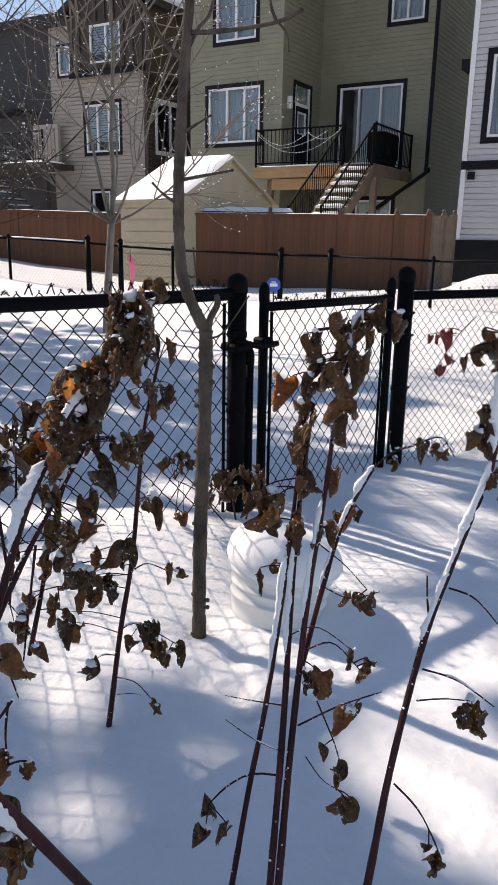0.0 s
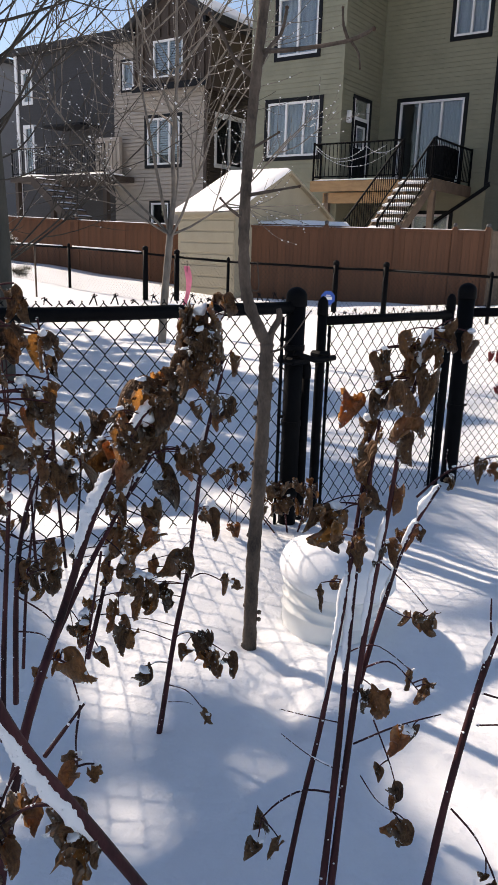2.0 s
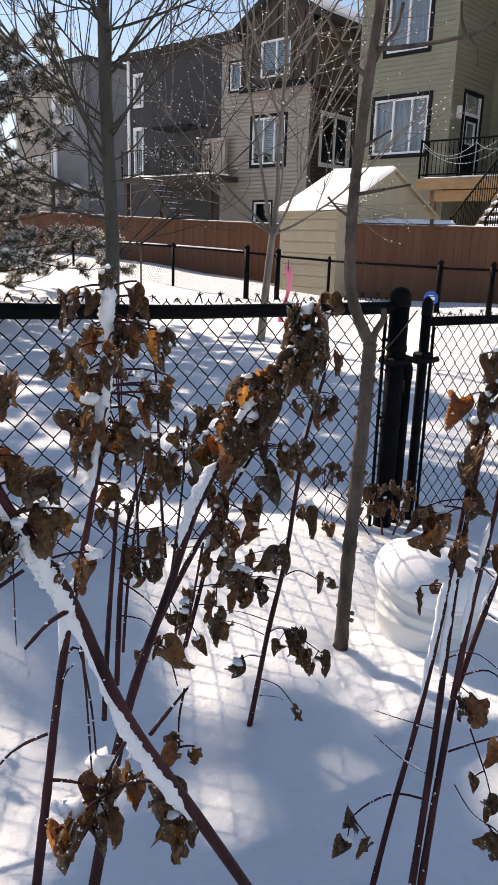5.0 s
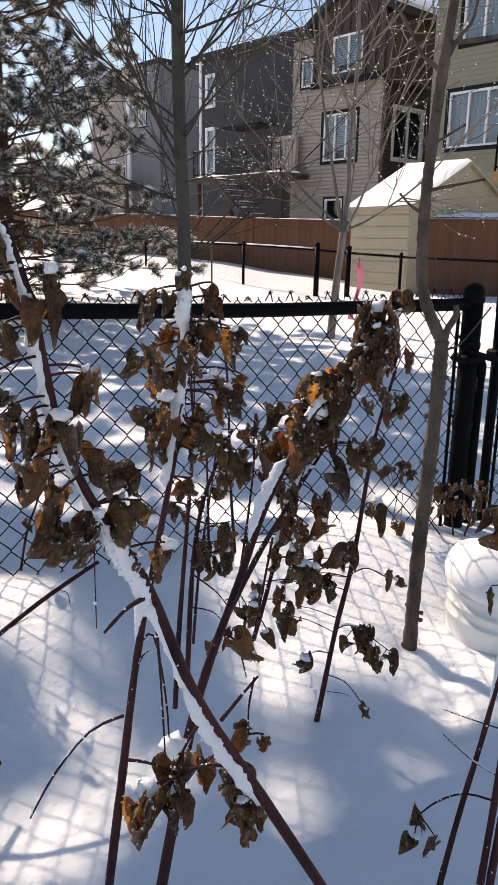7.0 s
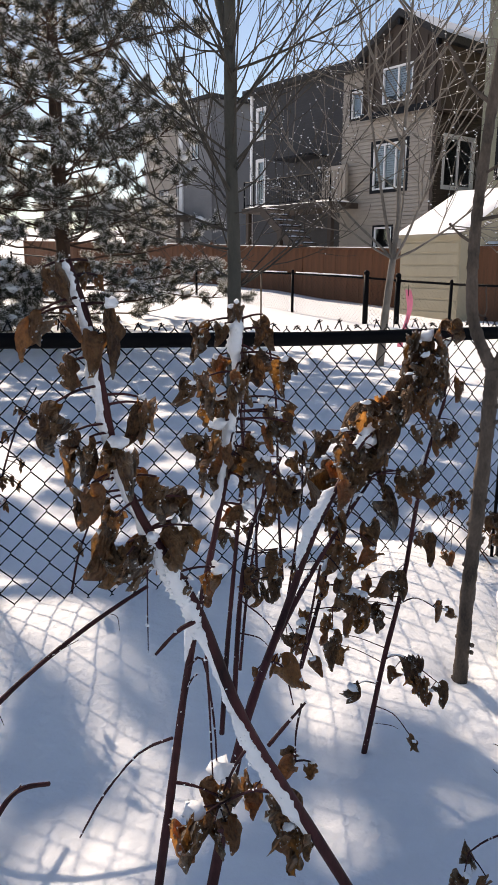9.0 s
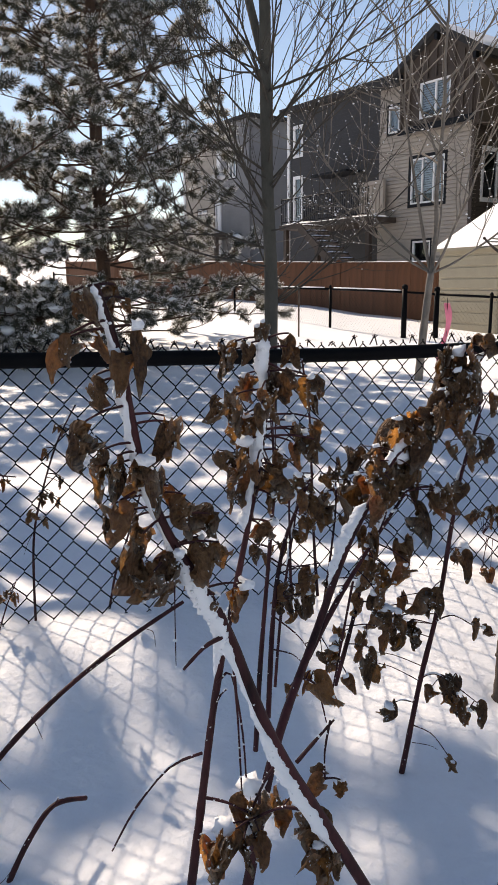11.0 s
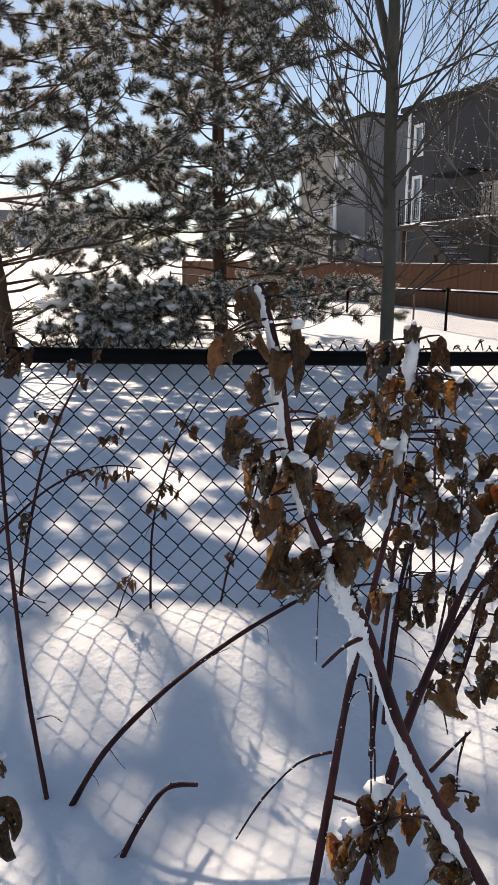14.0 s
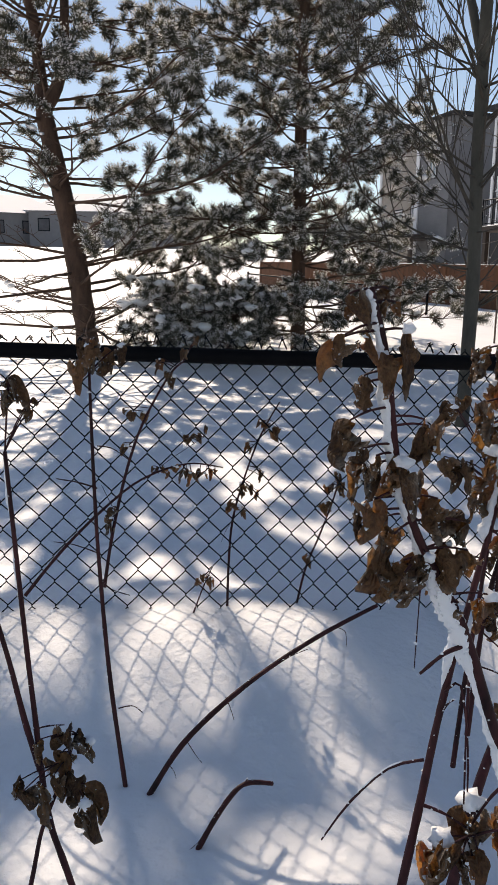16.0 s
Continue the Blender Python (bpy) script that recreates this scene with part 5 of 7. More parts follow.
    some = nt.nodes.new("ShaderNodeMapRange")
    some.inputs["From Min"].default_value, some.inputs["From Max"].default_value = 0.35, 0.65
    some.inputs["To Min"].default_value, some.inputs["To Max"].default_value = 0.3, 1.5
    nt.links.new(n1.outputs[0], some.inputs["Value"])
    nt.links.new(some.outputs[0], thin.inputs[0])
    nt.links.new(mr.outputs[0], thin.inputs[1])
    nt.links.new(thin.outputs[0], mix.inputs[0])
    nt.links.new(b.outputs[0], mix.inputs[1])
    nt.links.new(tr.outputs[0], mix.inputs[2])
    nt.links.new(mix.outputs[0], nt.nodes["Material Output"].inputs["Surface"])
    return m


LEAF = leaf_material()
REDLEAF = material("red_leaf", (0.23, 0.035, 0.03), 0.6, vary=0.4, scale=3, bump=0.3, bump_scale=12)


def leaf_mesh(seed, mat=None):
    """A withered leaf one unit long: it bends over from its stalk at the origin, hangs folded along the rib, its margins rolled and ragged."""
    rng = random.Random(seed)
    nu, nv = 12, 12
    wide = rng.uniform(0.42, 0.60)
    fold = rng.uniform(0.45, 1.35)
    roll = rng.uniform(0.2, 1.7)
    skew = rng.uniform(-0.5, 0.5)
    start, bend, curl = rng.uniform(-0.2, 0.7), rng.uniform(1.5, 2.3), rng.uniform(-0.4, 1.5)
    veins, ph = rng.uniform(16, 24), rng.uniform(0, 6)
    crush = rng.uniform(0.15, 0.27)
    vs, fs, rim = [], [], []
    at = Vector((0, 0, 0))
    for j in range(nv + 1):
        t = j / nv
        way = start - bend * smooth01(0.0, 0.45, t) - curl * smooth01(0.5, 1.0, t)
        along = Vector((math.cos(way), 0, math.sin(way)))
        up = Vector((-math.sin(way), 0, math.cos(way)))
        if j:
            at = at + along / nv
        half = wide * max(0.03, math.sin(math.pi * min(1.0, 0.04 + 0.93 * t ** 0.72))) ** 0.55
        for sgn in (-1, 1):
            q = Vector((0, 0, 0))
            row = []
            h = half * (1 + 0.16 * noise.noise((t * 5.0, seed * 1.7, sgn * 3.0)) + 0.10 * noise.noise((t * 17.0, seed * 2.3, sgn * 5.0)))
            for i in range(nu // 2 + 1):
                m = i / (nu // 2)
                a = fold * (1 + 0.4 * skew * sgn) + roll * (1 + skew * sgn) * m ** 1.6 + 0.5 * noise.noise((m * 1.6 + seed, t * 2.4, sgn * 2.0))
                if i:
                    q = q + (Vector((0, sgn * math.cos(a), 0)) - up * math.sin(a)) * (h / (nu // 2))
                c = at + q
                lift = crush * noise.noise((m * 1.9 + seed * 3.1, t * 3.1, sgn * 7.0)) + 0.5 * crush * noise.noise((m * 5 + seed, t * 7.0, sgn * 4.0)) + 0.012 * math.sin((t - 0.5 * m) * veins + ph) * min(1, m * 2.5)
                c = c + (up * math.cos(a) + Vector((0, sgn * math.sin(a), 0))) * lift * min(1.0, 0.25 + 1.2 * m) + along * (0.08 * m * noise.noise((m * 2.2, t * 6.0 + seed, sgn * 6.0)) - 0.10 * m * m)
                row.append(c)
            if sgn < 0:
                left = row
        for c in list(reversed(left[1:])) + row:
            vs.append(tuple(c))
        for i in range(nu + 1):
            rim.append(max(smooth01(0.72, 1.0, abs(i / nu * 2 - 1)), smooth01(0.86, 1.0, t)))
    for j in range(nv):
        for i in range(nu):
            a = j * (nu + 1) + i
            fs.append((a, a + 1, a + nu + 2, a + nu + 1))
    # hoarfrost grains along the margins
    lamina = len(fs)
    for _ in range(26):
        i = rng.choice((0, 0, nu, nu, rng.randrange(nu + 1)))
        c = Vector(vs[rng.randrange(nv + 1) * (nu + 1) + i]) + Vector((rng.uniform(-1, 1), rng.uniform(-1, 1), rng.uniform(-1, 1))) * 0.025
        o = len(vs)
        g = rng.uniform(0.006, 0.018) if rng.random() < 0.9 else rng.uniform(0.02, 0.035)
        for w in ((1, 1, 1), (-1, -1, 1), (-1, 1, -1), (1, -1, -1)):
            vs.append(tuple(c + Vector(w) * g * rng.uniform(0.5, 1.2)))
            rim.append(1.0)
        fs += [(o, o + 2, o + 1), (o, o + 1, o + 3), (o, o + 3, o + 2), (o + 1, o + 2, o + 3)]
    me = bpy.data.meshes.new("leaf")
    me.from_pydata(vs, [], fs)
    me.materials.append(mat or LEAF)
    me.materials.append(SNOWCAP)
    me.polygons.foreach_set("material_index", [int(k >= lamina) for k in range(len(fs))])
    me.polygons.foreach_set("use_smooth", [True] * len(me.polygons))
    me.attributes.new("margin", "FLOAT", "POINT").data.foreach_set("value", rim)
    return me


LEAVES = [leaf_mesh(k) for k in range(26)]


def snow_ridge(name, pts, r, parent, rng, off, core=(0.0016, 0.0016)):
    """Snow stuck along one side of a stem, rough and thick and thin by turns."""
    pts = [p.lerp(q, k / 4) for p, q in zip(pts, pts[1:]) for k in range(4)] + [pts[-1]]
    vs, fs, grains = [], [], []
    n, sides = len(pts), 12
    for i, p in enumerate(pts):
        d = (pts[min(i + 1, n - 1)] - pts[max(i - 1, 0)]).normalized()
        a = d.cross(Vector((0.2, 1, 0.1))).normalized()
        b = d.cross(a)
        taper = min(1, i / 8, (n - 1 - i) / 8) ** 0.6
        rr = max(0.0006, 0.62 * r * taper * max(0.3, 0.92 + 0.85 * noise.noise(p * 17) + 0.25 * noise.noise(p * 60)))
        mid = p + off * (rr * 0.75 + 0.8 * (core[0] + (core[1] - core[0]) * i / n)) + b * (rr * 0.5 * noise.noise(p * 45)) + a * (rr * 0.3 * noise.noise(p * 60))
        for k in range(sides):
            t = 2 * math.pi * k / sides
            w = a * math.cos(t) + b * math.sin(t)
            c = mid + w * rr
            g = 1 + 0.25 * math.cos(t) ** 2 + 0.32 * noise.noise(c * 150) + 0.30 * noise.noise(c * 420)
            vs.append(tuple(mid + w * rr * g))
        for _ in range(3 if rr > 0.0015 else 1):
            t = rng.uniform(0, 2 * math.pi)
            grains.append((mid + (a * math.cos(t) + b * math.sin(t)) * rr * rng.uniform(0.8, 1.15) + d * rng.uniform(-0.001, 0.001), max(0.0005, rr * rng.uniform(0.08, 0.28))))
    for i in range(n - 1):
        for k in range(sides):
            k2 = (k + 1) % sides
            fs.append((i * sides + k, i * sides + k2, (i + 1) * sides + k2, (i + 1) * sides + k))
    fs.append(tuple(reversed(range(sides))))
    fs.append(tuple((n - 1) * sides + k for k in range(sides)))
    for c, q in grains:
        o = len(vs)
        turn = Euler((rng.uniform(0, 6), rng.uniform(0, 6), rng.uniform(0, 6))).to_matrix()
        for x, y, z in ((1, 0, 0), (-1, 0, 0), (0, 1, 0), (0, -1, 0), (0, 0, 1), (0, 0, -1)):
            vs.append(tuple(c + turn @ Vector((x, y, z)) * q * rng.uniform(0.6, 1.5)))
        fs += [(o + e, o + f, o + g) for e, f, g in ((0, 2, 4), (2, 1, 4), (1, 3, 4), (3, 0, 4), (2, 0, 5), (1, 2, 5), (3, 1, 5), (0, 3, 5))]
    return tagged(raw(name, vs, fs, SNOWCAP, parent, smooth=True), kind="stuff")


def crust(name, places, parent, rng):
    """Soft lumps of snow with a few loose grains: (place, radius)."""
    vs, fs = [], []
    prof, ring = ((0.6, -0.35), (1.0, 0.0), (0.95, 0.35), (0.62, 0.75)), 9
    for c, r in places:
        b = len(vs)
        vs.append(tuple(c - Vector((0, 0, 0.45 * r))))
        long, turn = rng.uniform(0.9, 1.3), rng.uniform(0, math.pi)
        for q, (rad, h) in enumerate(prof):
            for k in range(ring):
                a = 2 * math.pi * (k + 0.5 * (q % 2)) / ring
                x, y = rad * long * math.cos(a), rad * math.sin(a) / long ** 0.5
                w = Vector((x * math.cos(turn) - y * math.sin(turn), x * math.sin(turn) + y * math.cos(turn), h * 1.1))
                vs.append(tuple(c + w * r * (1 + 0.8 * noise.noise((c + w * r) * (1.3 / r)) + 0.4 * noise.noise((c + w * r) * (4.0 / r)))))
        vs.append(tuple(c + Vector((0, 0, 0.85 * r))))
        top = b + 1 + len(prof) * ring
        for k in range(ring):
            k2 = (k + 1) % ring
            fs.append((b, b + 1 + k2, b + 1 + k))
            for q in range(len(prof) - 1):
                o = b + 1 + q * ring
                fs.append((o + k, o + k2, o + ring + k2, o + ring + k))
            fs.append((top - ring + k, top - ring + k2, top))
        for _ in range(10):
            a = rng.uniform(0, 2 * math.pi)
            p = c + Vector((math.cos(a) * long, math.sin(a), rng.uniform(-0.2, 0.7))) * r * rng.uniform(0.6, 1.15)
            g = r * rng.uniform(0.06, 0.16)
            o = len(vs)
            for x, y, z in ((1, 0, 0), (-1, 0, 0), (0, 1, 0), (0, -1, 0), (0, 0, 1), (0, 0, -1)):
                vs.append(tuple(p + Vector((x, y, z)) * g * rng.uniform(0.6, 1.4)))
            fs += [(o + e, o + f, o + h) for e, f, h in ((0, 2, 4), (2, 1, 4), (1, 3, 4), (3, 0, 4), (2, 0, 5), (1, 2, 5), (3, 1, 5), (0, 3, 5))]
    return tagged(raw(name, vs, fs, SNOWCAP, parent, smooth=True), kind="stuff")


def plant(label, stems, leaves, seed, twigs=(), snow=0.6, lumps=10, category="plant", name="withered_plant", leaf=1.0, lump=(0.004, 0.010), bare_snow=0.006, leaf_set=None, ridges=()):
    """stems and twigs: (points, thick, thin); leaves: (x, y, z, length) of each leaf's stalk end."""
    p = thing(name, label, category, group="withered plants in the snow")
    rng = random.Random(seed)
    lines = []
    for pts, r0, r1 in stems:
        low = Vector(pts[0])
        if low.z < ground_z(low.x, low.y) + 0.05:
            pts = [tuple(low + (low - Vector(pts[1])).normalized() * 0.10)] + pts
        n = max(8, len(pts) * 5)
        ob = tube("stem", pts, r0, r1, STEM, p, n=n, sides=8, wob=0.07)
        lines.append((spline(pts, n * 2), r0, ob, r1))
    for pts, r0 in twigs:
        tube("twig", pts, r0, r0 * 0.55, STEM, p, n=9, sides=6, wob=0.15)
        lines.append((spline(pts, 18), r0, None, r0 * 0.55))
    pool = [q for line, r, o, e in lines for q in line]
    more, heaps = [], []
    for x, y, z, L in leaves:
        L = min(L, 0.080) * leaf
        more.append((x, y, z, L * 0.84))
        for _ in range(rng.choice((1, 1, 2, 2))):
            more.append((x + rng.uniform(-0.45, 0.45) * L, y + rng.uniform(-0.45, 0.45) * L, z + rng.uniform(-0.5, 0.25) * L, L * rng.uniform(0.45, 0.7)))
    for x, y, z, L in more:
        top = Vector((x, y, z))
        near = min(pool, key=lambda q: (q - top).length + 0.6 * max(0, top.z - q.z))
        if (near - top).length < 0.30:
            mid = near.lerp(top, 0.55) + Vector((0, 0, 0.06 * (near - top).length))
            tube("leaf_stalk", [near, mid, top], 0.0012, 0.0008, STEM, p, n=6, sides=5)
        ob = new("leaf", rng.choice(leaf_set or LEAVES))
        ob.parent = p
        ob.matrix_basis = Matrix.Translation(top) @ Euler((rng.uniform(-0.35, 0.35), rng.uniform(-0.45, 0.45), rng.uniform(0, 6.28))).to_matrix().to_4x4() @ Matrix.Diagonal((L * rng.uniform(1.25, 1.6), L * rng.uniform(0.95, 1.35), L * rng.uniform(1.3, 1.75), 1))
        if rng.random() < snow * 0.5:
            heaps.append((top + Vector((rng.uniform(-0.15, 0.15) * L, rng.uniform(-0.15, 0.15) * L, rng.uniform(-0.1, 0.05) * L)), rng.uniform(0.07, 0.21) * L))
    off = Vector((-0.9, 0.1, 0.45))
    for line, r, ob, thin in lines:
        if ob is None:
            if rng.random() < snow * 0.3:
                a = rng.randrange(0, 8)
                snow_ridge("snow", line[a:a + 8], min(0.0022, bare_snow * 0.2), p, rng, Vector((0, 0, 1)), (r, thin))
            continue
        i = 0
        while i < len(line) - 6:
            run = rng.randrange(5, 14)
            f = i / len(line)
            if rng.random() < 0.03 + 0.75 * snow * max(0, f - 0.40):
                snow_ridge("snow", line[i:i + run], bare_snow * (0.25 + 0.55 * f), p, rng, off, (r + (thin - r) * f, r + (thin - r) * f))
            i += run
    for k, f0, f1, rr in ridges:
        line = lines[k][0]
        snow_ridge("snow", line[int(f0 * len(line)):int(f1 * len(line))], rr, p, rng, Vector((-0.80, -0.30, 0.35)), tuple(lines[k][1] + (lines[k][3] - lines[k][1]) * f for f in (f0, f1)))
    flecks = []
    for line, r, ob, thin in lines:
        for _ in range(100 if ob else 10):
            q = rng.choice(line)
            flecks.append(q + Vector((rng.uniform(-1, 0.3), rng.uniform(-1, 1), rng.uniform(-0.5, 1))) * (r * 0.85))
    blobs("frost", flecks, p, rng, (0.0005, 0.0016), 0.9)
    for _ in range(lumps // 4):
        q = rng.choice(rng.choice(lines[:max(1, len(stems))])[0][12:])
        heaps.append((q + Vector((rng.uniform(-1, 0.2), rng.uniform(-1, 1), rng.uniform(0, 1))) * lump[1] * 0.35, rng.uniform(lump[0], lump[1]) * 0.36))
    if heaps:
        crust("snow", heaps, p, rng)
    return p


RED_LEAVES = [leaf_mesh(k, REDLEAF) for k in (2, 5)]

plant('tall leaning plant with brown curled leaves and thick clinging snow', [
    ([(0.175, 0.560, -0.060), (-0.058, 0.386, 0.491), (-0.125, 0.336, 0.650), (-0.160, 0.310, 0.769), (-0.190, 0.280, 0.849), (-0.207, 0.269, 0.910), (-0.213, 0.258, 0.990), (-0.222, 0.245, 1.046)], 0.0066, 0.0022),
], [
    (-0.240, 0.231, 1.009, 0.037), (-0.199, 0.262, 1.016, 0.041), (-0.227, 0.241, 0.980, 0.033), (-0.226, 0.229, 0.949, 0.048),
    (-0.229, 0.253, 0.923, 0.050), (-0.191, 0.280, 0.947, 0.043), (-0.199, 0.262, 0.916, 0.043), (-0.215, 0.250, 0.884, 0.043),
    (-0.216, 0.275, 0.865, 0.036), (-0.175, 0.278, 0.887, 0.041), (-0.161, 0.298, 0.867, 0.047), (-0.195, 0.265, 0.835, 0.056),
    (-0.196, 0.288, 0.834, 0.043), (-0.145, 0.318, 0.803, 0.042), (-0.171, 0.361, 0.568, 0.068), (-0.180, 0.333, 0.545, 0.056),
    (-0.159, 0.367, 0.530, 0.051), (-0.106, 0.369, 0.569, 0.067), (-0.099, 0.372, 0.533, 0.056), (-0.101, 0.392, 0.590, 0.034),
    (-0.235, 0.235, 1.042, 0.026), (-0.217, 0.261, 1.046, 0.022), (-0.177, 0.300, 0.840, 0.038),
], 11, [
    ([(-0.108, 0.346, 0.628), (-0.099, 0.372, 0.638), (-0.088, 0.387, 0.652)], 0.0022),
    ([(-0.158, 0.311, 0.756), (-0.168, 0.294, 0.752), (-0.184, 0.284, 0.732)], 0.0024),
    ([(-0.154, 0.313, 0.748), (-0.165, 0.342, 0.671), (-0.162, 0.343, 0.584)], 0.0016),
    ([(-0.095, 0.362, 0.569), (-0.128, 0.360, 0.565), (-0.161, 0.355, 0.542)], 0.0022),
    ([(-0.120, 0.341, 0.633), (-0.142, 0.353, 0.595), (-0.164, 0.365, 0.543)], 0.0020),
    ([(-0.091, 0.385, 0.651), (-0.097, 0.388, 0.616), (-0.097, 0.389, 0.586)], 0.0013),
    ([(-0.187, 0.282, 0.837), (-0.183, 0.273, 0.800), (-0.184, 0.273, 0.741)], 0.0008),
], leaf=1.06, snow=0.75, lumps=40, lump=(0.003, 0.009), bare_snow=0.0095, ridges=((0, 0.26, 0.42, 0.0095), (0, 0.34, 0.66, 0.0095), (0, 0.62, 0.84, 0.0080), (0, 0.80, 1.0, 0.0080)))
plant('upright plant with drooping brown leaves and snow-capped tip', [
    ([(-0.276, 0.298, -0.060), (-0.215, 0.335, 0.469), (-0.204, 0.343, 0.570), (-0.199, 0.357, 0.647), (-0.194, 0.371, 0.706), (-0.188, 0.397, 0.783), (-0.185, 0.421, 0.845), (-0.179, 0.435, 0.915), (-0.176, 0.437, 0.996)], 0.0050, 0.0020),
], [
    (-0.204, 0.423, 0.993, 0.038), (-0.158, 0.445, 1.000, 0.033), (-0.160, 0.433, 0.966, 0.046), (-0.205, 0.411, 0.942, 0.046),
    (-0.187, 0.409, 0.901, 0.052), (-0.168, 0.418, 0.871, 0.047), (-0.158, 0.456, 0.915, 0.039), (-0.144, 0.462, 0.907, 0.034),
    (-0.197, 0.438, 0.962, 0.034), (-0.172, 0.416, 0.953, 0.038), (-0.164, 0.442, 0.888, 0.036), (-0.199, 0.414, 0.856, 0.034),
    (-0.185, 0.432, 1.007, 0.025), (-0.156, 0.478, 0.958, 0.032), (-0.170, 0.428, 0.819, 0.028),
], 12, [
    ([(-0.204, 0.343, 0.610), (-0.236, 0.334, 0.590), (-0.275, 0.330, 0.535), (-0.308, 0.330, 0.472)], 0.0017),
    ([(-0.203, 0.343, 0.562), (-0.185, 0.353, 0.556), (-0.159, 0.356, 0.550)], 0.0018),
    ([(-0.195, 0.359, 0.677), (-0.183, 0.366, 0.685), (-0.170, 0.362, 0.629), (-0.167, 0.363, 0.568)], 0.0014),
    ([(-0.199, 0.357, 0.649), (-0.192, 0.361, 0.665), (-0.187, 0.364, 0.670)], 0.0012),
], leaf=1.05, snow=0.7, lumps=50, lump=(0.004, 0.011), bare_snow=0.009, ridges=((0, 0.72, 1.0, 0.009), (0, 0.5, 0.62, 0.007)))
plant('arching plant heavy with dark withered leaves under a ridge of snow', [
    ([(-0.214, 0.220, -0.060), (-0.226, 0.479, 0.344), (-0.229, 0.533, 0.429), (-0.227, 0.589, 0.499), (-0.227, 0.698, 0.568), (-0.208, 0.758, 0.667), (-0.194, 0.815, 0.720), (-0.170, 0.874, 0.786), (-0.123, 0.916, 0.843), (-0.063, 0.978, 0.938)], 0.0085, 0.0025),
    ([(-0.238, 0.693, 0.528), (-0.215, 0.755, 0.597), (-0.189, 0.817, 0.659), (-0.152, 0.879, 0.734)], 0.0050, 0.0020),
], [
    (-0.222, 0.869, 0.741, 0.073), (-0.186, 0.850, 0.784, 0.077), (-0.220, 0.922, 0.767, 0.072), (-0.173, 0.905, 0.775, 0.061),
    (-0.173, 0.896, 0.784, 0.077), (-0.167, 0.917, 0.821, 0.073), (-0.178, 0.923, 0.833, 0.071), (-0.141, 0.920, 0.824, 0.082),
    (-0.142, 0.897, 0.844, 0.081), (-0.102, 0.881, 0.877, 0.060), (-0.096, 0.922, 0.872, 0.064), (-0.107, 0.897, 0.888, 0.071),
    (-0.100, 0.926, 0.879, 0.082), (-0.078, 0.929, 0.876, 0.061), (-0.074, 0.948, 0.888, 0.073), (-0.075, 0.942, 0.924, 0.072),
    (-0.093, 0.941, 0.942, 0.084), (-0.089, 0.906, 0.918, 0.059), (-0.081, 0.945, 0.923, 0.058), (-0.059, 0.936, 0.961, 0.065),
    (-0.164, 0.824, 0.764, 0.069), (-0.145, 0.880, 0.770, 0.072), (-0.161, 0.856, 0.665, 0.068), (-0.139, 0.882, 0.717, 0.073),
    (-0.186, 0.817, 0.694, 0.053), (-0.120, 0.907, 0.735, 0.064), (-0.160, 0.825, 0.625, 0.072), (-0.171, 0.874, 0.834, 0.062),
    (-0.140, 0.882, 0.856, 0.053), (-0.214, 0.756, 0.517, 0.054), (-0.230, 0.696, 0.509, 0.056),
], 13, [
    ([(-0.241, 0.670, 0.509), (-0.223, 0.689, 0.491), (-0.212, 0.703, 0.428)], 0.0018),
    ([(-0.222, 0.753, 0.579), (-0.245, 0.744, 0.534), (-0.260, 0.738, 0.524)], 0.0015),
    ([(-0.196, 0.762, 0.624), (-0.213, 0.756, 0.508), (-0.221, 0.753, 0.452)], 0.0020),
], snow=0.45, lumps=50, lump=(0.004, 0.012), bare_snow=0.016, ridges=((0, 0.55, 0.72, 0.0095), (0, 0.75, 0.9, 0.008), (0, 0.90, 1.0, 0.010)))
plant('upright dark stem with dry leaves hanging on long stalks', [
    ([(-0.235, 1.219, -0.060), (-0.221, 1.222, 0.044), (-0.196, 1.228, 0.229), (-0.169, 1.234, 0.386), (-0.149, 1.227, 0.561), (-0.135, 1.220, 0.669), (-0.104, 1.215, 0.800)], 0.0075, 0.0030),
], [
    (-0.258, 1.192, 0.176, 0.073), (-0.146, 1.207, 0.258, 0.077), (-0.123, 1.212, 0.221, 0.072), (-0.073, 1.199, 0.223, 0.054),
    (-0.085, 1.197, 0.400, 0.045), (-0.214, 1.234, 0.351, 0.128), (-0.240, 1.186, 0.419, 0.105), (-0.257, 1.192, 0.367, 0.088),
    (-0.172, 1.212, 0.434, 0.080), (-0.314, 1.249, 0.252, 0.083), (-0.124, 1.171, 0.105, 0.037), (-0.123, 1.222, 0.759, 0.069),
    (-0.150, 1.217, 0.657, 0.070), (-0.087, 1.217, 0.760, 0.063), (-0.086, 1.217, 0.845, 0.062), (-0.284, 1.257, 0.631, 0.074),
    (-0.135, 1.291, 0.506, 0.076),
], 14, [
    ([(-0.206, 1.226, 0.114), (-0.163, 1.204, 0.119), (-0.122, 1.181, 0.093)], 0.0016),
    ([(-0.179, 1.232, 0.353), (-0.137, 1.219, 0.386), (-0.091, 1.207, 0.377)], 0.0018),
    ([(-0.202, 1.226, 0.222), (-0.159, 1.215, 0.251), (-0.075, 1.199, 0.218)], 0.0018),
    ([(-0.206, 1.226, 0.168), (-0.232, 1.209, 0.177), (-0.252, 1.194, 0.167)], 0.0014),
    ([(-0.208, 1.225, 0.073), (-0.169, 1.213, 0.085), (-0.150, 1.207, 0.084)], 0.0010),
], snow=0.6, lumps=30, lump=(0.004, 0.010), bare_snow=0.010)
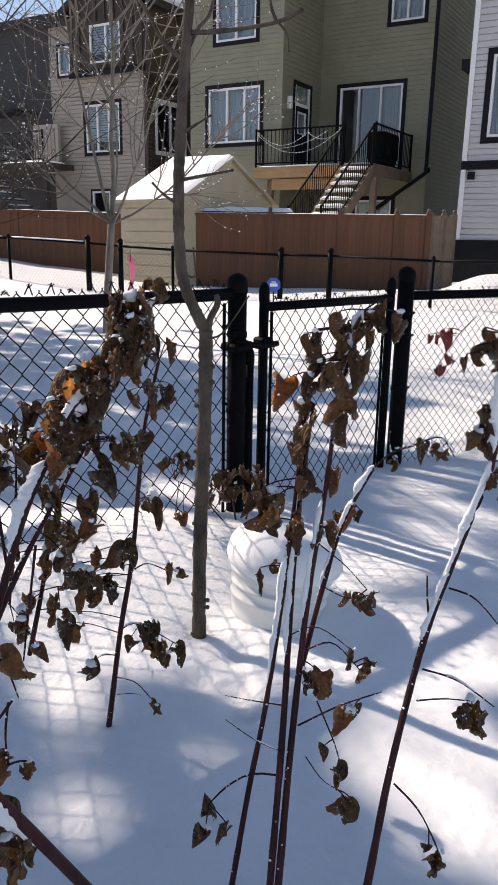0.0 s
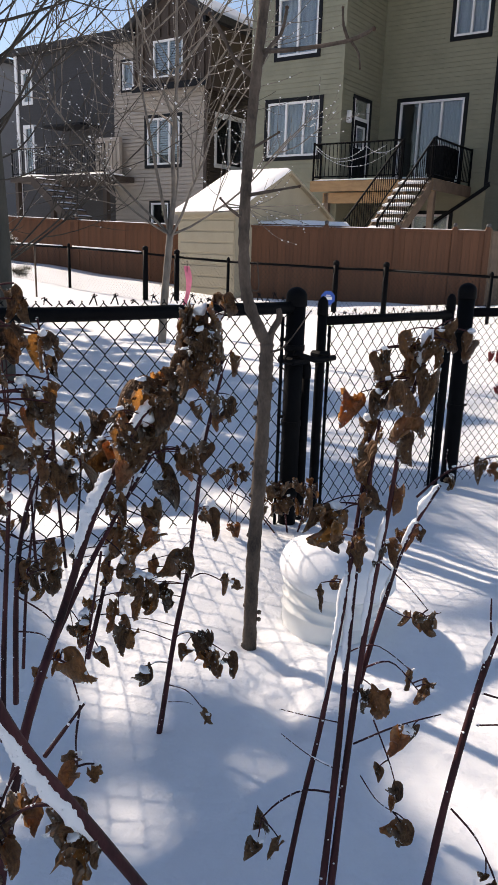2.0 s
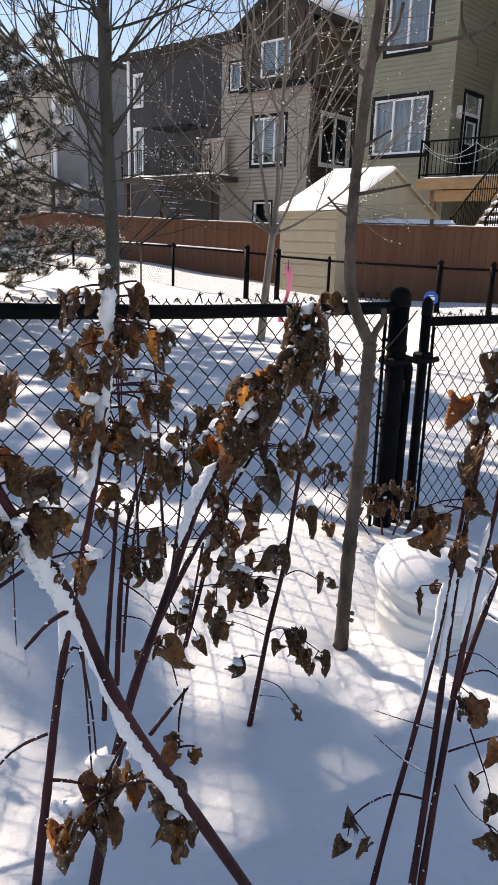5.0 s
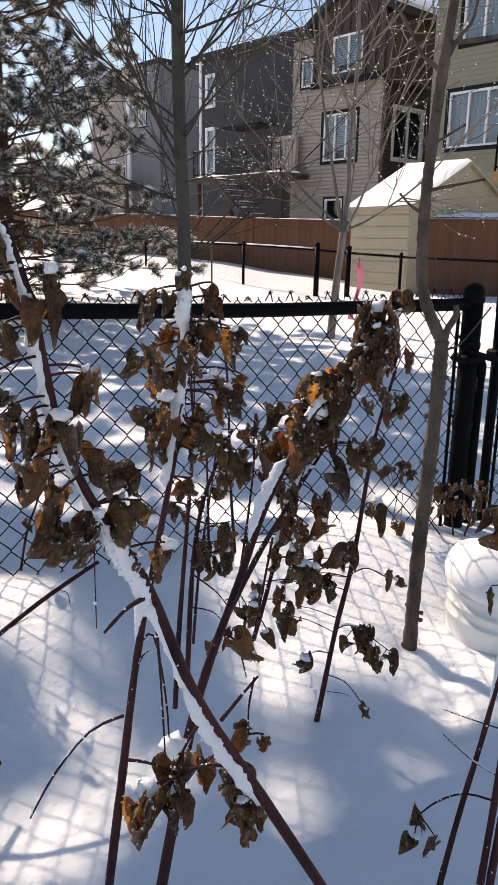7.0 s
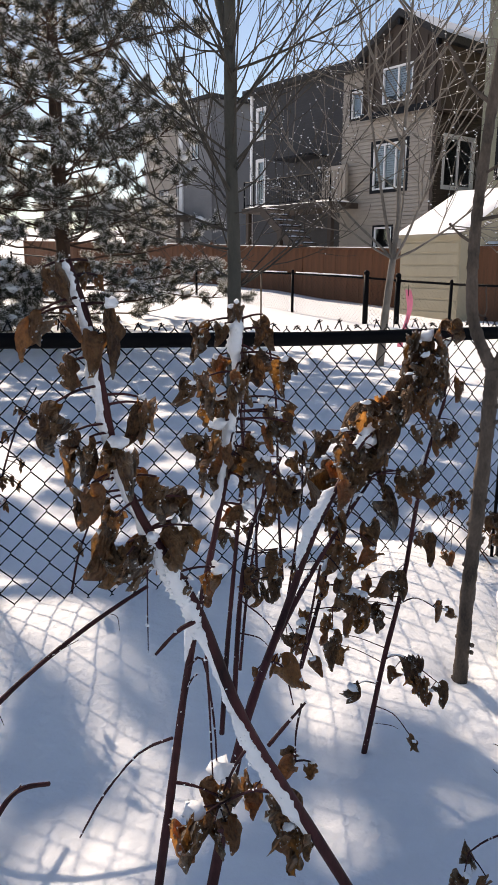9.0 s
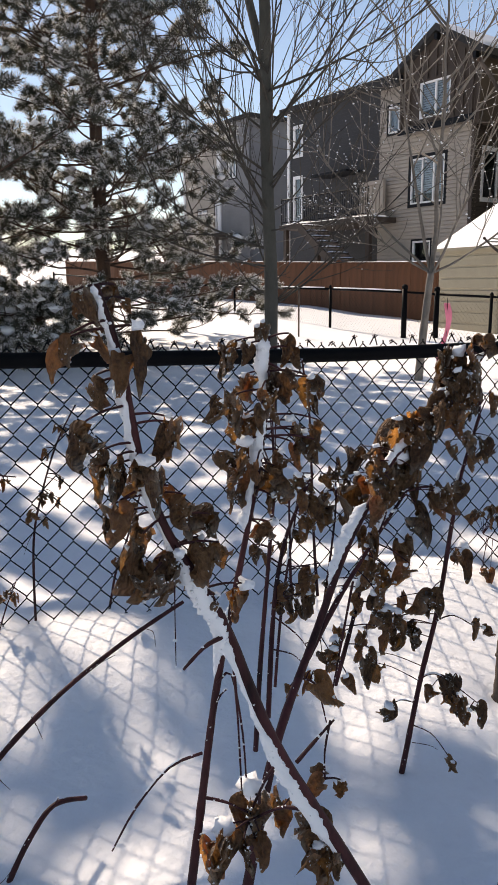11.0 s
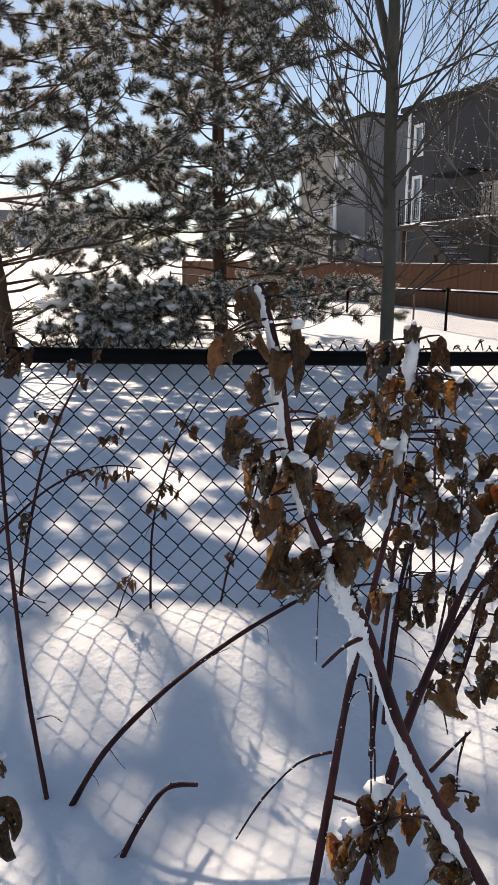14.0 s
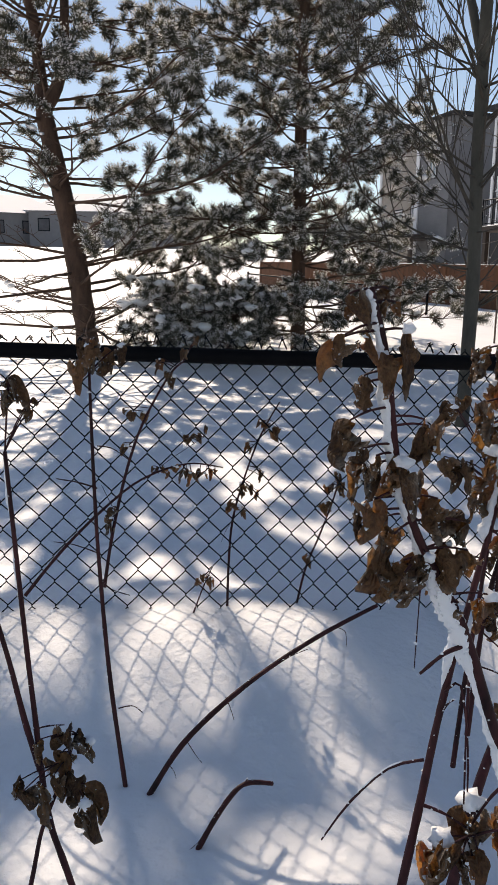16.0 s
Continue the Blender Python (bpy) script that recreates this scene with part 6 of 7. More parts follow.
plant('cluster of thin straight stems with small brown leaves', [
    ([(-0.347, 0.745, 0.315), (-0.339, 0.749, 0.467), (-0.326, 0.755, 0.643), (-0.317, 0.759, 0.766)], 0.0045, 0.0025),
    ([(-0.350, 0.799, 0.342), (-0.341, 0.803, 0.531), (-0.327, 0.810, 0.639), (-0.309, 0.828, 0.705), (-0.288, 0.837, 0.757)], 0.0045, 0.0020),
    ([(-0.415, 1.044, 0.464), (-0.417, 1.043, 0.576), (-0.419, 1.043, 0.683)], 0.0030, 0.0015),
], [
    (-0.315, 0.760, 0.796, 0.045), (-0.308, 0.818, 0.758, 0.039), (-0.286, 0.827, 0.729, 0.052), (-0.294, 0.835, 0.707, 0.040),
    (-0.352, 0.765, 0.656, 0.039), (-0.327, 0.810, 0.580, 0.045), (-0.328, 0.810, 0.541, 0.041), (-0.306, 0.873, 0.589, 0.057),
    (-0.303, 0.874, 0.558, 0.052), (-0.277, 0.884, 0.691, 0.055), (-0.323, 0.645, 0.913, 0.043), (-0.318, 0.648, 0.827, 0.051),
    (-0.303, 0.711, 0.947, 0.045),
], 15, [
    ([(-0.343, 0.802, 0.465), (-0.318, 0.825, 0.451), (-0.306, 0.841, 0.429)], 0.0014),
    ([(-0.326, 0.755, 0.643), (-0.299, 0.768, 0.628), (-0.255, 0.786, 0.634)], 0.0015),
    ([(-0.339, 0.804, 0.521), (-0.306, 0.819, 0.490), (-0.286, 0.827, 0.459)], 0.0015),
], snow=0.7, lumps=30, lump=(0.003, 0.009), bare_snow=0.009)
plant('thin pale stem wrapped in frost above small seed-like leaves', [
    ([(-0.439, 1.251, 0.358), (-0.448, 1.247, 0.502), (-0.453, 1.245, 0.651), (-0.458, 1.243, 0.769), (-0.473, 1.237, 0.888)], 0.0035, 0.0020),
    ([(-0.363, 1.065, 0.367), (-0.347, 1.072, 0.506), (-0.336, 1.075, 0.627), (-0.338, 1.075, 0.692)], 0.0030, 0.0015),
], [
    (-0.349, 1.070, 0.710, 0.036), (-0.332, 1.077, 0.715, 0.036), (-0.323, 1.080, 0.697, 0.032), (-0.358, 1.078, 0.693, 0.030),
    (-0.326, 1.079, 0.677, 0.034), (-0.350, 1.070, 0.660, 0.032), (-0.312, 1.084, 0.645, 0.037), (-0.355, 1.068, 0.620, 0.049),
    (-0.443, 1.249, 0.838, 0.048), (-0.449, 1.247, 0.812, 0.042), (-0.358, 1.067, 0.331, 0.047),
], 16, [
    ([(-0.336, 1.075, 0.606), (-0.321, 1.080, 0.627), (-0.310, 1.084, 0.640)], 0.0010),
], snow=0.9, lumps=40, lump=(0.004, 0.010), bare_snow=0.012)
plant('frosted stem hung with small curled leaves', [
    ([(-0.282, 0.935, 0.346), (-0.257, 0.944, 0.461), (-0.237, 0.950, 0.564), (-0.216, 0.967, 0.641), (-0.202, 0.970, 0.690)], 0.0042, 0.0020),
    ([(-0.444, 1.031, 0.250), (-0.432, 1.037, 0.416), (-0.412, 1.046, 0.573), (-0.399, 1.051, 0.680)], 0.0035, 0.0016),
], [
    (-0.228, 0.942, 0.445, 0.061), (-0.245, 0.937, 0.536, 0.054), (-0.275, 0.938, 0.459, 0.046), (-0.223, 0.944, 0.608, 0.048),
    (-0.208, 0.959, 0.567, 0.054), (-0.241, 0.938, 0.650, 0.043), (-0.218, 0.956, 0.686, 0.043), (-0.292, 0.932, 0.545, 0.040),
    (-0.422, 1.030, 0.458, 0.050), (-0.407, 1.048, 0.432, 0.045), (-0.425, 1.029, 0.566, 0.044), (-0.391, 1.055, 0.608, 0.049),
    (-0.395, 1.042, 0.701, 0.037), (-0.413, 1.045, 0.658, 0.041), (-0.202, 0.960, 0.498, 0.050),
], 31, [
    ([(-0.257, 0.944, 0.461), (-0.229, 0.952, 0.466), (-0.206, 0.959, 0.459)], 0.0012),
    ([(-0.426, 1.040, 0.450), (-0.402, 1.050, 0.460), (-0.383, 1.058, 0.448)], 0.0010),
], snow=0.8, lumps=20, bare_snow=0.007, ridges=((0, 0.3, 0.6, 0.005), (0, 0.65, 1.0, 0.005), (1, 0.5, 0.8, 0.004)))
plant('clump of dark red stems bearing crumpled brown leaves and snow', [
    ([(0.053, 0.697, -0.060), (0.078, 0.723, 0.120), (0.098, 0.744, 0.262), (0.119, 0.765, 0.389), (0.138, 0.785, 0.548), (0.150, 0.815, 0.670), (0.161, 0.835, 0.794)], 0.0058, 0.0025),
    ([(0.122, 0.667, -0.060), (0.133, 0.705, 0.143), (0.144, 0.745, 0.359), (0.150, 0.785, 0.531), (0.157, 0.815, 0.670), (0.172, 0.834, 0.814)], 0.0068, 0.0025),
    ([(0.132, 0.662, -0.060), (0.145, 0.705, 0.144), (0.156, 0.745, 0.332), (0.173, 0.784, 0.550), (0.191, 0.813, 0.689), (0.207, 0.832, 0.834), (0.233, 0.840, 0.939)], 0.0072, 0.0020),
    ([(0.169, 0.794, 0.437), (0.196, 0.803, 0.567), (0.220, 0.811, 0.658), (0.259, 0.827, 0.731)], 0.0045, 0.0020),
], [
    (0.199, 0.823, 0.938, 0.050), (0.160, 0.825, 0.909, 0.042), (0.259, 0.826, 0.955, 0.046), (0.278, 0.834, 0.938, 0.043),
    (0.223, 0.811, 0.895, 0.053), (0.183, 0.814, 0.866, 0.057), (0.143, 0.815, 0.855, 0.054), (0.226, 0.830, 0.829, 0.059),
    (0.168, 0.804, 0.794, 0.077), (0.176, 0.824, 0.880, 0.046), (0.130, 0.785, 0.701, 0.085), (0.118, 0.805, 0.701, 0.055),
    (0.146, 0.815, 0.651, 0.061), (0.106, 0.785, 0.593, 0.040), (0.189, 0.813, 0.651, 0.049), (0.227, 0.820, 0.677, 0.045),
    (0.247, 0.798, 0.554, 0.042), (0.233, 0.810, 0.550, 0.038), (0.184, 0.763, 0.456, 0.049), (0.255, 0.756, 0.470, 0.046),
    (0.235, 0.739, 0.407, 0.056), (0.223, 0.730, 0.334, 0.044), (0.238, 0.718, 0.284, 0.054), (0.044, 0.711, 0.262, 0.068),
    (0.201, 0.832, 0.906, 0.039), (0.240, 0.829, 0.929, 0.039), (0.160, 0.835, 0.817, 0.047), (0.199, 0.833, 0.801, 0.043),
    (0.163, 0.814, 0.720, 0.047), (0.198, 0.823, 0.730, 0.040),
], 17, [
    ([(0.165, 0.754, 0.367), (0.221, 0.750, 0.405), (0.277, 0.743, 0.435)], 0.0016),
    ([(0.146, 0.745, 0.289), (0.102, 0.735, 0.298), (0.067, 0.723, 0.284), (0.044, 0.711, 0.264)], 0.0018),
    ([(0.190, 0.763, 0.404), (0.216, 0.761, 0.342), (0.224, 0.740, 0.326)], 0.0014),
    ([(0.176, 0.784, 0.471), (0.211, 0.782, 0.483), (0.249, 0.757, 0.456)], 0.0015),
    ([(0.197, 0.803, 0.558), (0.233, 0.800, 0.544), (0.272, 0.794, 0.559)], 0.0014),
    ([(0.143, 0.765, 0.391), (0.094, 0.764, 0.398), (0.061, 0.762, 0.405)], 0.0010),
    ([(0.140, 0.745, 0.331), (0.104, 0.745, 0.348), (0.064, 0.742, 0.380)], 0.0010),
    ([(0.183, 0.814, 0.621), (0.223, 0.811, 0.590), (0.256, 0.807, 0.555)], 0.0012),
    ([(0.144, 0.785, 0.487), (0.186, 0.783, 0.507), (0.235, 0.779, 0.477)], 0.0012),
    ([(0.177, 0.744, 0.325), (0.202, 0.742, 0.289), (0.226, 0.740, 0.274)], 0.0010),
], snow=0.6, lumps=70, lump=(0.004, 0.012), bare_snow=0.0105, ridges=((2, 0.55, 0.72, 0.0055), (2, 0.88, 1.0, 0.008), (1, 0.6, 0.8, 0.0055), (3, 0.4, 0.8, 0.0055), (0, 0.6, 0.8, 0.005)))
plant('single tall red stem with bare side twigs and snow clumps', [
    ([(0.218, 0.585, -0.060), (0.263, 0.654, 0.207), (0.286, 0.690, 0.347), (0.315, 0.725, 0.480), (0.337, 0.741, 0.563), (0.375, 0.762, 0.675), (0.400, 0.776, 0.748), (0.406, 0.785, 0.842), (0.411, 0.794, 0.912)], 0.0060, 0.0025),
], [
    (0.368, 0.785, 0.904, 0.034), (0.385, 0.791, 0.921, 0.034), (0.393, 0.778, 0.809, 0.058), (0.381, 0.792, 0.796, 0.047),
    (0.401, 0.786, 0.831, 0.054), (0.382, 0.688, 0.464, 0.053), (0.345, 0.636, 0.279, 0.039), (0.400, 0.787, 0.906, 0.046),
    (0.418, 0.781, 0.755, 0.047),
], 18, [
    ([(0.354, 0.747, 0.592), (0.383, 0.729, 0.588), (0.410, 0.710, 0.563)], 0.0016),
    ([(0.319, 0.715, 0.443), (0.348, 0.697, 0.460), (0.377, 0.679, 0.471)], 0.0014),
    ([(0.324, 0.724, 0.485), (0.365, 0.703, 0.484), (0.408, 0.679, 0.464)], 0.0015),
    ([(0.293, 0.689, 0.333), (0.327, 0.671, 0.304), (0.356, 0.654, 0.249)], 0.0016),
    ([(0.333, 0.742, 0.544), (0.327, 0.743, 0.574), (0.324, 0.744, 0.610)], 0.0018),
    ([(0.378, 0.689, 0.466), (0.382, 0.687, 0.454)], 0.0010),
], snow=0.8, lumps=60, lump=(0.005, 0.013), bare_snow=0.012, ridges=((0, 0.5, 0.66, 0.0055), (0, 0.64, 0.8, 0.006), (0, 0.8, 1.0, 0.008)))
plant('tall thin bare stem topped with curled brown leaves', [
    ([(-1.010, 0.638, -0.060), (-1.016, 0.635, 0.008), (-1.038, 0.622, 0.257), (-1.054, 0.618, 0.500), (-1.065, 0.621, 0.673), (-1.073, 0.626, 0.882)], 0.0068, 0.0030),
], [
    (-1.069, 0.615, 0.944, 0.085), (-1.055, 0.650, 0.930, 0.068), (-1.067, 0.634, 0.946, 0.057), (-1.067, 0.600, 0.911, 0.067),
    (-1.053, 0.669, 0.923, 0.046),
], 19, [
    ([(-1.061, 0.625, 0.655), (-1.073, 0.592, 0.671), (-1.089, 0.552, 0.684)], 0.0018),
    ([(-1.059, 0.628, 0.740), (-1.049, 0.658, 0.731), (-1.033, 0.693, 0.699)], 0.0014),
    ([(-1.052, 0.621, 0.464), (-1.047, 0.644, 0.440), (-1.033, 0.677, 0.421)], 0.0016),
    ([(-1.021, 0.628, 0.191), (-0.995, 0.644, 0.200), (-0.983, 0.659, 0.183)], 0.0014),
    ([(-1.054, 0.618, 0.524), (-1.082, 0.579, 0.546), (-1.103, 0.548, 0.555)], 0.0013),
], snow=0.5, lumps=16, lump=(0.004, 0.010), bare_snow=0.008)
plant('bare stem arching low over the snow with thorn-like twigs', [
    ([(-0.986, 0.619, -0.060), (-0.962, 0.652, 0.001), (-0.915, 0.719, 0.120), (-0.854, 0.845, 0.218), (-0.789, 0.997, 0.287), (-0.705, 1.110, 0.351)], 0.0072, 0.0045),
], [
], 20, [
    ([(-0.877, 0.798, 0.197), (-0.870, 0.805, 0.171), (-0.864, 0.810, 0.144)], 0.0012),
    ([(-0.916, 0.719, 0.118), (-0.903, 0.731, 0.086), (-0.893, 0.742, 0.063)], 0.0010),
    ([(-0.936, 0.682, 0.074), (-0.927, 0.692, 0.056), (-0.924, 0.696, 0.036)], 0.0010),
    ([(-0.818, 0.914, 0.256), (-0.799, 0.928, 0.270), (-0.774, 0.946, 0.285)], 0.0012),
    ([(-0.760, 1.041, 0.304), (-0.747, 1.049, 0.295), (-0.744, 1.051, 0.261)], 0.0012),
], snow=0.35, lumps=6, bare_snow=0.006)
plant('short bent bare twig poking out of the snow', [
    ([(-0.797, 0.584, -0.060), (-0.788, 0.606, -0.024), (-0.767, 0.655, 0.057), (-0.757, 0.717, 0.093), (-0.738, 0.785, 0.067)], 0.0065, 0.0045),
], [
], 21, [
    ([(-0.777, 0.645, 0.036), (-0.785, 0.623, 0.010), (-0.795, 0.599, -0.004)], 0.0010),
    ([(-0.757, 0.717, 0.091), (-0.752, 0.722, 0.102), (-0.751, 0.723, 0.106)], 0.0020),
], snow=0.2, lumps=3)
plant('leafy frosted stem low beside bare canes', [
    ([(-0.645, 0.321, -0.060), (-0.721, 0.293, 0.193), (-0.752, 0.282, 0.297), (-0.783, 0.288, 0.454), (-0.804, 0.292, 0.594), (-0.835, 0.299, 0.819)], 0.0060, 0.0030),
    ([(-0.764, 0.281, 0.361), (-0.781, 0.272, 0.435), (-0.800, 0.260, 0.547), (-0.831, 0.244, 0.669)], 0.0050, 0.0030),
    ([(-0.743, 0.160, -0.060), (-0.707, 0.221, 0.245), (-0.697, 0.237, 0.327), (-0.700, 0.269, 0.376), (-0.702, 0.302, 0.437)], 0.0040, 0.0020),
], [
    (-0.697, 0.274, 0.425, 0.066), (-0.665, 0.286, 0.387, 0.075), (-0.699, 0.234, 0.399, 0.066), (-0.692, 0.300, 0.451, 0.053),
    (-0.705, 0.263, 0.447, 0.052), (-0.685, 0.274, 0.399, 0.053), (-0.829, 0.308, 0.921, 0.050), (-0.819, 0.325, 0.881, 0.034),
], 22, [
    ([(-0.764, 0.282, 0.429), (-0.755, 0.296, 0.430), (-0.744, 0.312, 0.428)], 0.0014),
    ([(-0.705, 0.263, 0.369), (-0.684, 0.277, 0.385), (-0.665, 0.285, 0.367)], 0.0010),
], snow=0.6, lumps=30, bare_snow=0.008)
plant('thin dry stalk by the fence with small shrivelled leaves', [
    ([(-1.315, 1.279, 0.060), (-1.311, 1.282, 0.237), (-1.302, 1.290, 0.377), (-1.275, 1.315, 0.513), (-1.248, 1.350, 0.628), (-1.214, 1.391, 0.722)], 0.0045, 0.0020),
], [
    (-1.298, 1.280, 0.440, 0.084), (-1.256, 1.318, 0.487, 0.092), (-1.274, 1.302, 0.410, 0.093), (-1.287, 1.304, 0.484, 0.076),
    (-1.244, 1.341, 0.530, 0.067), (-1.214, 1.366, 0.655, 0.083), (-1.239, 1.358, 0.669, 0.066), (-1.269, 1.319, 0.609, 0.058),
], 23, [
    ([(-1.302, 1.290, 0.377), (-1.317, 1.277, 0.342), (-1.327, 1.268, 0.307)], 0.0010),
], leaf=0.62, snow=0.8, lumps=25, lump=(0.004, 0.010))
plant('thin dry stalk by the fence with a dark seed head', [
    ([(-1.193, 1.445, 0.031), (-1.165, 1.465, 0.203), (-1.133, 1.489, 0.313), (-1.101, 1.510, 0.428), (-1.086, 1.521, 0.507)], 0.0042, 0.0020),
], [
    (-1.104, 1.497, 0.474, 0.103), (-1.093, 1.516, 0.485, 0.095), (-1.122, 1.497, 0.414, 0.078), (-1.157, 1.447, 0.252, 0.064),
    (-1.090, 1.518, 0.507, 0.069),
], 24, [
    ], leaf=0.6, snow=0.6, lumps=14, lump=(0.004, 0.009))
plant('wispy stems with narrow drooping grey leaves before the fence', [
    ([(-1.426, 0.675, 0.305), (-1.376, 0.752, 0.412), (-1.327, 0.837, 0.503), (-1.280, 0.926, 0.573), (-1.219, 1.023, 0.606), (-1.167, 1.102, 0.591)], 0.0045, 0.0015),
    ([(-1.279, 0.801, 0.329), (-1.264, 0.821, 0.471), (-1.240, 0.850, 0.623), (-1.228, 0.895, 0.733), (-1.202, 0.954, 0.837), (-1.186, 0.986, 0.869)], 0.0045, 0.0020),
    ([(-1.349, 1.177, 0.118), (-1.331, 1.195, 0.188), (-1.309, 1.215, 0.257)], 0.0030, 0.0015),
], [
    (-1.251, 0.975, 0.603, 0.056), (-1.231, 0.996, 0.603, 0.066), (-1.224, 1.018, 0.593, 0.071), (-1.211, 1.031, 0.587, 0.081),
    (-1.194, 1.048, 0.593, 0.059), (-1.177, 1.065, 0.595, 0.062), (-1.269, 0.955, 0.605, 0.044), (-1.223, 1.019, 0.681, 0.058),
    (-1.199, 1.044, 0.684, 0.065), (-1.184, 1.059, 0.706, 0.051), (-1.249, 0.870, 0.757, 0.062), (-1.228, 0.895, 0.753, 0.069),
    (-1.242, 0.848, 0.677, 0.069), (-1.263, 0.822, 0.527, 0.085), (-1.269, 0.814, 0.493, 0.071), (-1.215, 0.940, 0.877, 0.069),
    (-1.197, 0.959, 0.837, 0.083), (-1.179, 0.979, 0.900, 0.062), (-1.155, 1.003, 0.930, 0.055), (-1.340, 1.185, 0.210, 0.112),
    (-1.317, 1.208, 0.222, 0.086),
], 25, [
    ([(-1.276, 0.932, 0.572), (-1.241, 0.986, 0.619), (-1.189, 1.054, 0.673)], 0.0010),
    ([(-1.259, 0.827, 0.513), (-1.270, 0.812, 0.556), (-1.278, 0.803, 0.584)], 0.0010),
], leaf=0.5, snow=0.5, lumps=24, lump=(0.003, 0.008))
plant('dry grey shrub with shrivelled leaves beside the gate post', [
    ([(-0.035, 2.359, 0.066), (-0.046, 2.359, 0.131), (-0.075, 2.336, 0.181), (-0.113, 2.313, 0.198)], 0.0040, 0.0020),
    ([(0.015, 2.382, 0.059), (0.035, 2.363, 0.143), (0.075, 2.364, 0.187)], 0.0040, 0.0020),
    ([(-0.102, 2.304, 0.085), (-0.158, 2.268, 0.170), (-0.232, 2.237, 0.219)], 0.0030, 0.0015),
], [
    (-0.063, 2.307, 0.243, 0.082), (-0.023, 2.310, 0.239, 0.092), (0.016, 2.312, 0.244, 0.082), (-0.091, 2.295, 0.228, 0.085),
    (0.046, 2.324, 0.221, 0.082), (-0.043, 2.309, 0.179, 0.078), (-0.003, 2.321, 0.178, 0.082), (-0.111, 2.293, 0.169, 0.074),
    (0.065, 2.334, 0.239, 0.062), (-0.209, 2.221, 0.330, 0.067), (-0.181, 2.224, 0.298, 0.063), (-0.250, 2.235, 0.293, 0.064),
    (-0.190, 2.142, 0.144, 0.078), (-0.072, 2.307, 0.155, 0.074), (0.027, 2.323, 0.151, 0.070),
], 26, [
    ], leaf=0.9, snow=0.3, lumps=10, name="dry_shrub", category="shrub")
plant('snowy twig with a drooping leaf before the sunlit fence', [
    ([(0.393, 2.150, 0.270), (0.484, 2.188, 0.348), (0.558, 2.206, 0.374), (0.648, 2.209, 0.405), (0.697, 2.197, 0.343)], 0.0042, 0.0020),
], [
    (0.619, 2.194, 0.389, 0.098), (0.603, 2.208, 0.394, 0.078), (0.502, 2.185, 0.342, 0.062),
], 27, [
    ([(0.488, 2.188, 0.348), (0.481, 2.189, 0.396), (0.482, 2.189, 0.424)], 0.0020),
], snow=1.0, lumps=60, lump=(0.008, 0.018), bare_snow=0.014)
plant('small red leaves hanging on a thin twig', [
    ([(0.772, 2.385, 0.783), (0.724, 2.397, 0.724), (0.668, 2.409, 0.624), (0.661, 2.410, 0.594)], 0.0020, 0.0010),
], [
    (0.668, 2.389, 0.737, 0.062), (0.684, 2.385, 0.654, 0.035), (0.671, 2.388, 0.616, 0.037), (0.646, 2.414, 0.720, 0.041),
], 28, [
    ], leaf=1.25, snow=0.3, lumps=6, leaf_set=RED_LEAVES)


# ---- the half-buried bucket ----
def bucket():
    b = thing("bucket", "white plastic bucket half buried, heaped with snow", "bucket", pose(0.128, 1.770, 0.0, -5, 7, 0) @ Matrix.Diagonal((1.13, 1.13, 1.12, 1)))
    prof = [(0.108, -0.20), (0.116, 0.0), (0.119, 0.036), (0.124, 0.039), (0.124, 0.044), (0.120, 0.047), (0.121, 0.066), (0.127, 0.069), (0.127, 0.075), (0.122, 0.078), (0.123, 0.098), (0.131, 0.101), (0.132, 0.108), (0.130, 0.118), (0.124, 0.120), (0.118, 0.114), (0.112, 0.02)]
    vs, fs = [], []
    n = 48
    for r, z in prof:
        for k in range(n):
            a = 2 * math.pi * k / n
            vs.append((r * math.cos(a), r * math.sin(a), z))
    for i in range(len(prof) - 1):
        for k in range(n):
            k2 = (k + 1) % n
            fs.append((i * n + k, i * n + k2, (i + 1) * n + k2, (i + 1) * n + k))
    raw("body", vs, fs, BUCKET, b, smooth=True)
    vs, fs = [], []
    rings = 14
    for i in range(rings + 1):
        f = i / rings
        for k in range(n):
            a = 2 * math.pi * k / n
            r = 0.148 * math.sin(min(1.0, f * 1.12) * math.pi / 2) * (1 + 0.02 * math.sin(3 * a + 1)) - (0.030 * smooth01(0.90, 1.0, f))
            z = 0.100 + 0.118 * (1 - f ** 2.4) * (1 + 0.10 * math.cos(a + 2.4)) + 0.006 * noise.noise((r * 20 * math.cos(a), r * 20 * math.sin(a), 1))
            vs.append((r * math.cos(a), r * math.sin(a), z))
    for i in range(rings):
        for k in range(n):
            k2 = (k + 1) % n
            fs.append((i * n + k, (i + 1) * n + k, (i + 1) * n + k2, i * n + k2))
    raw("snow", vs, fs, SNOWCAP, b, smooth=True)


bucket()


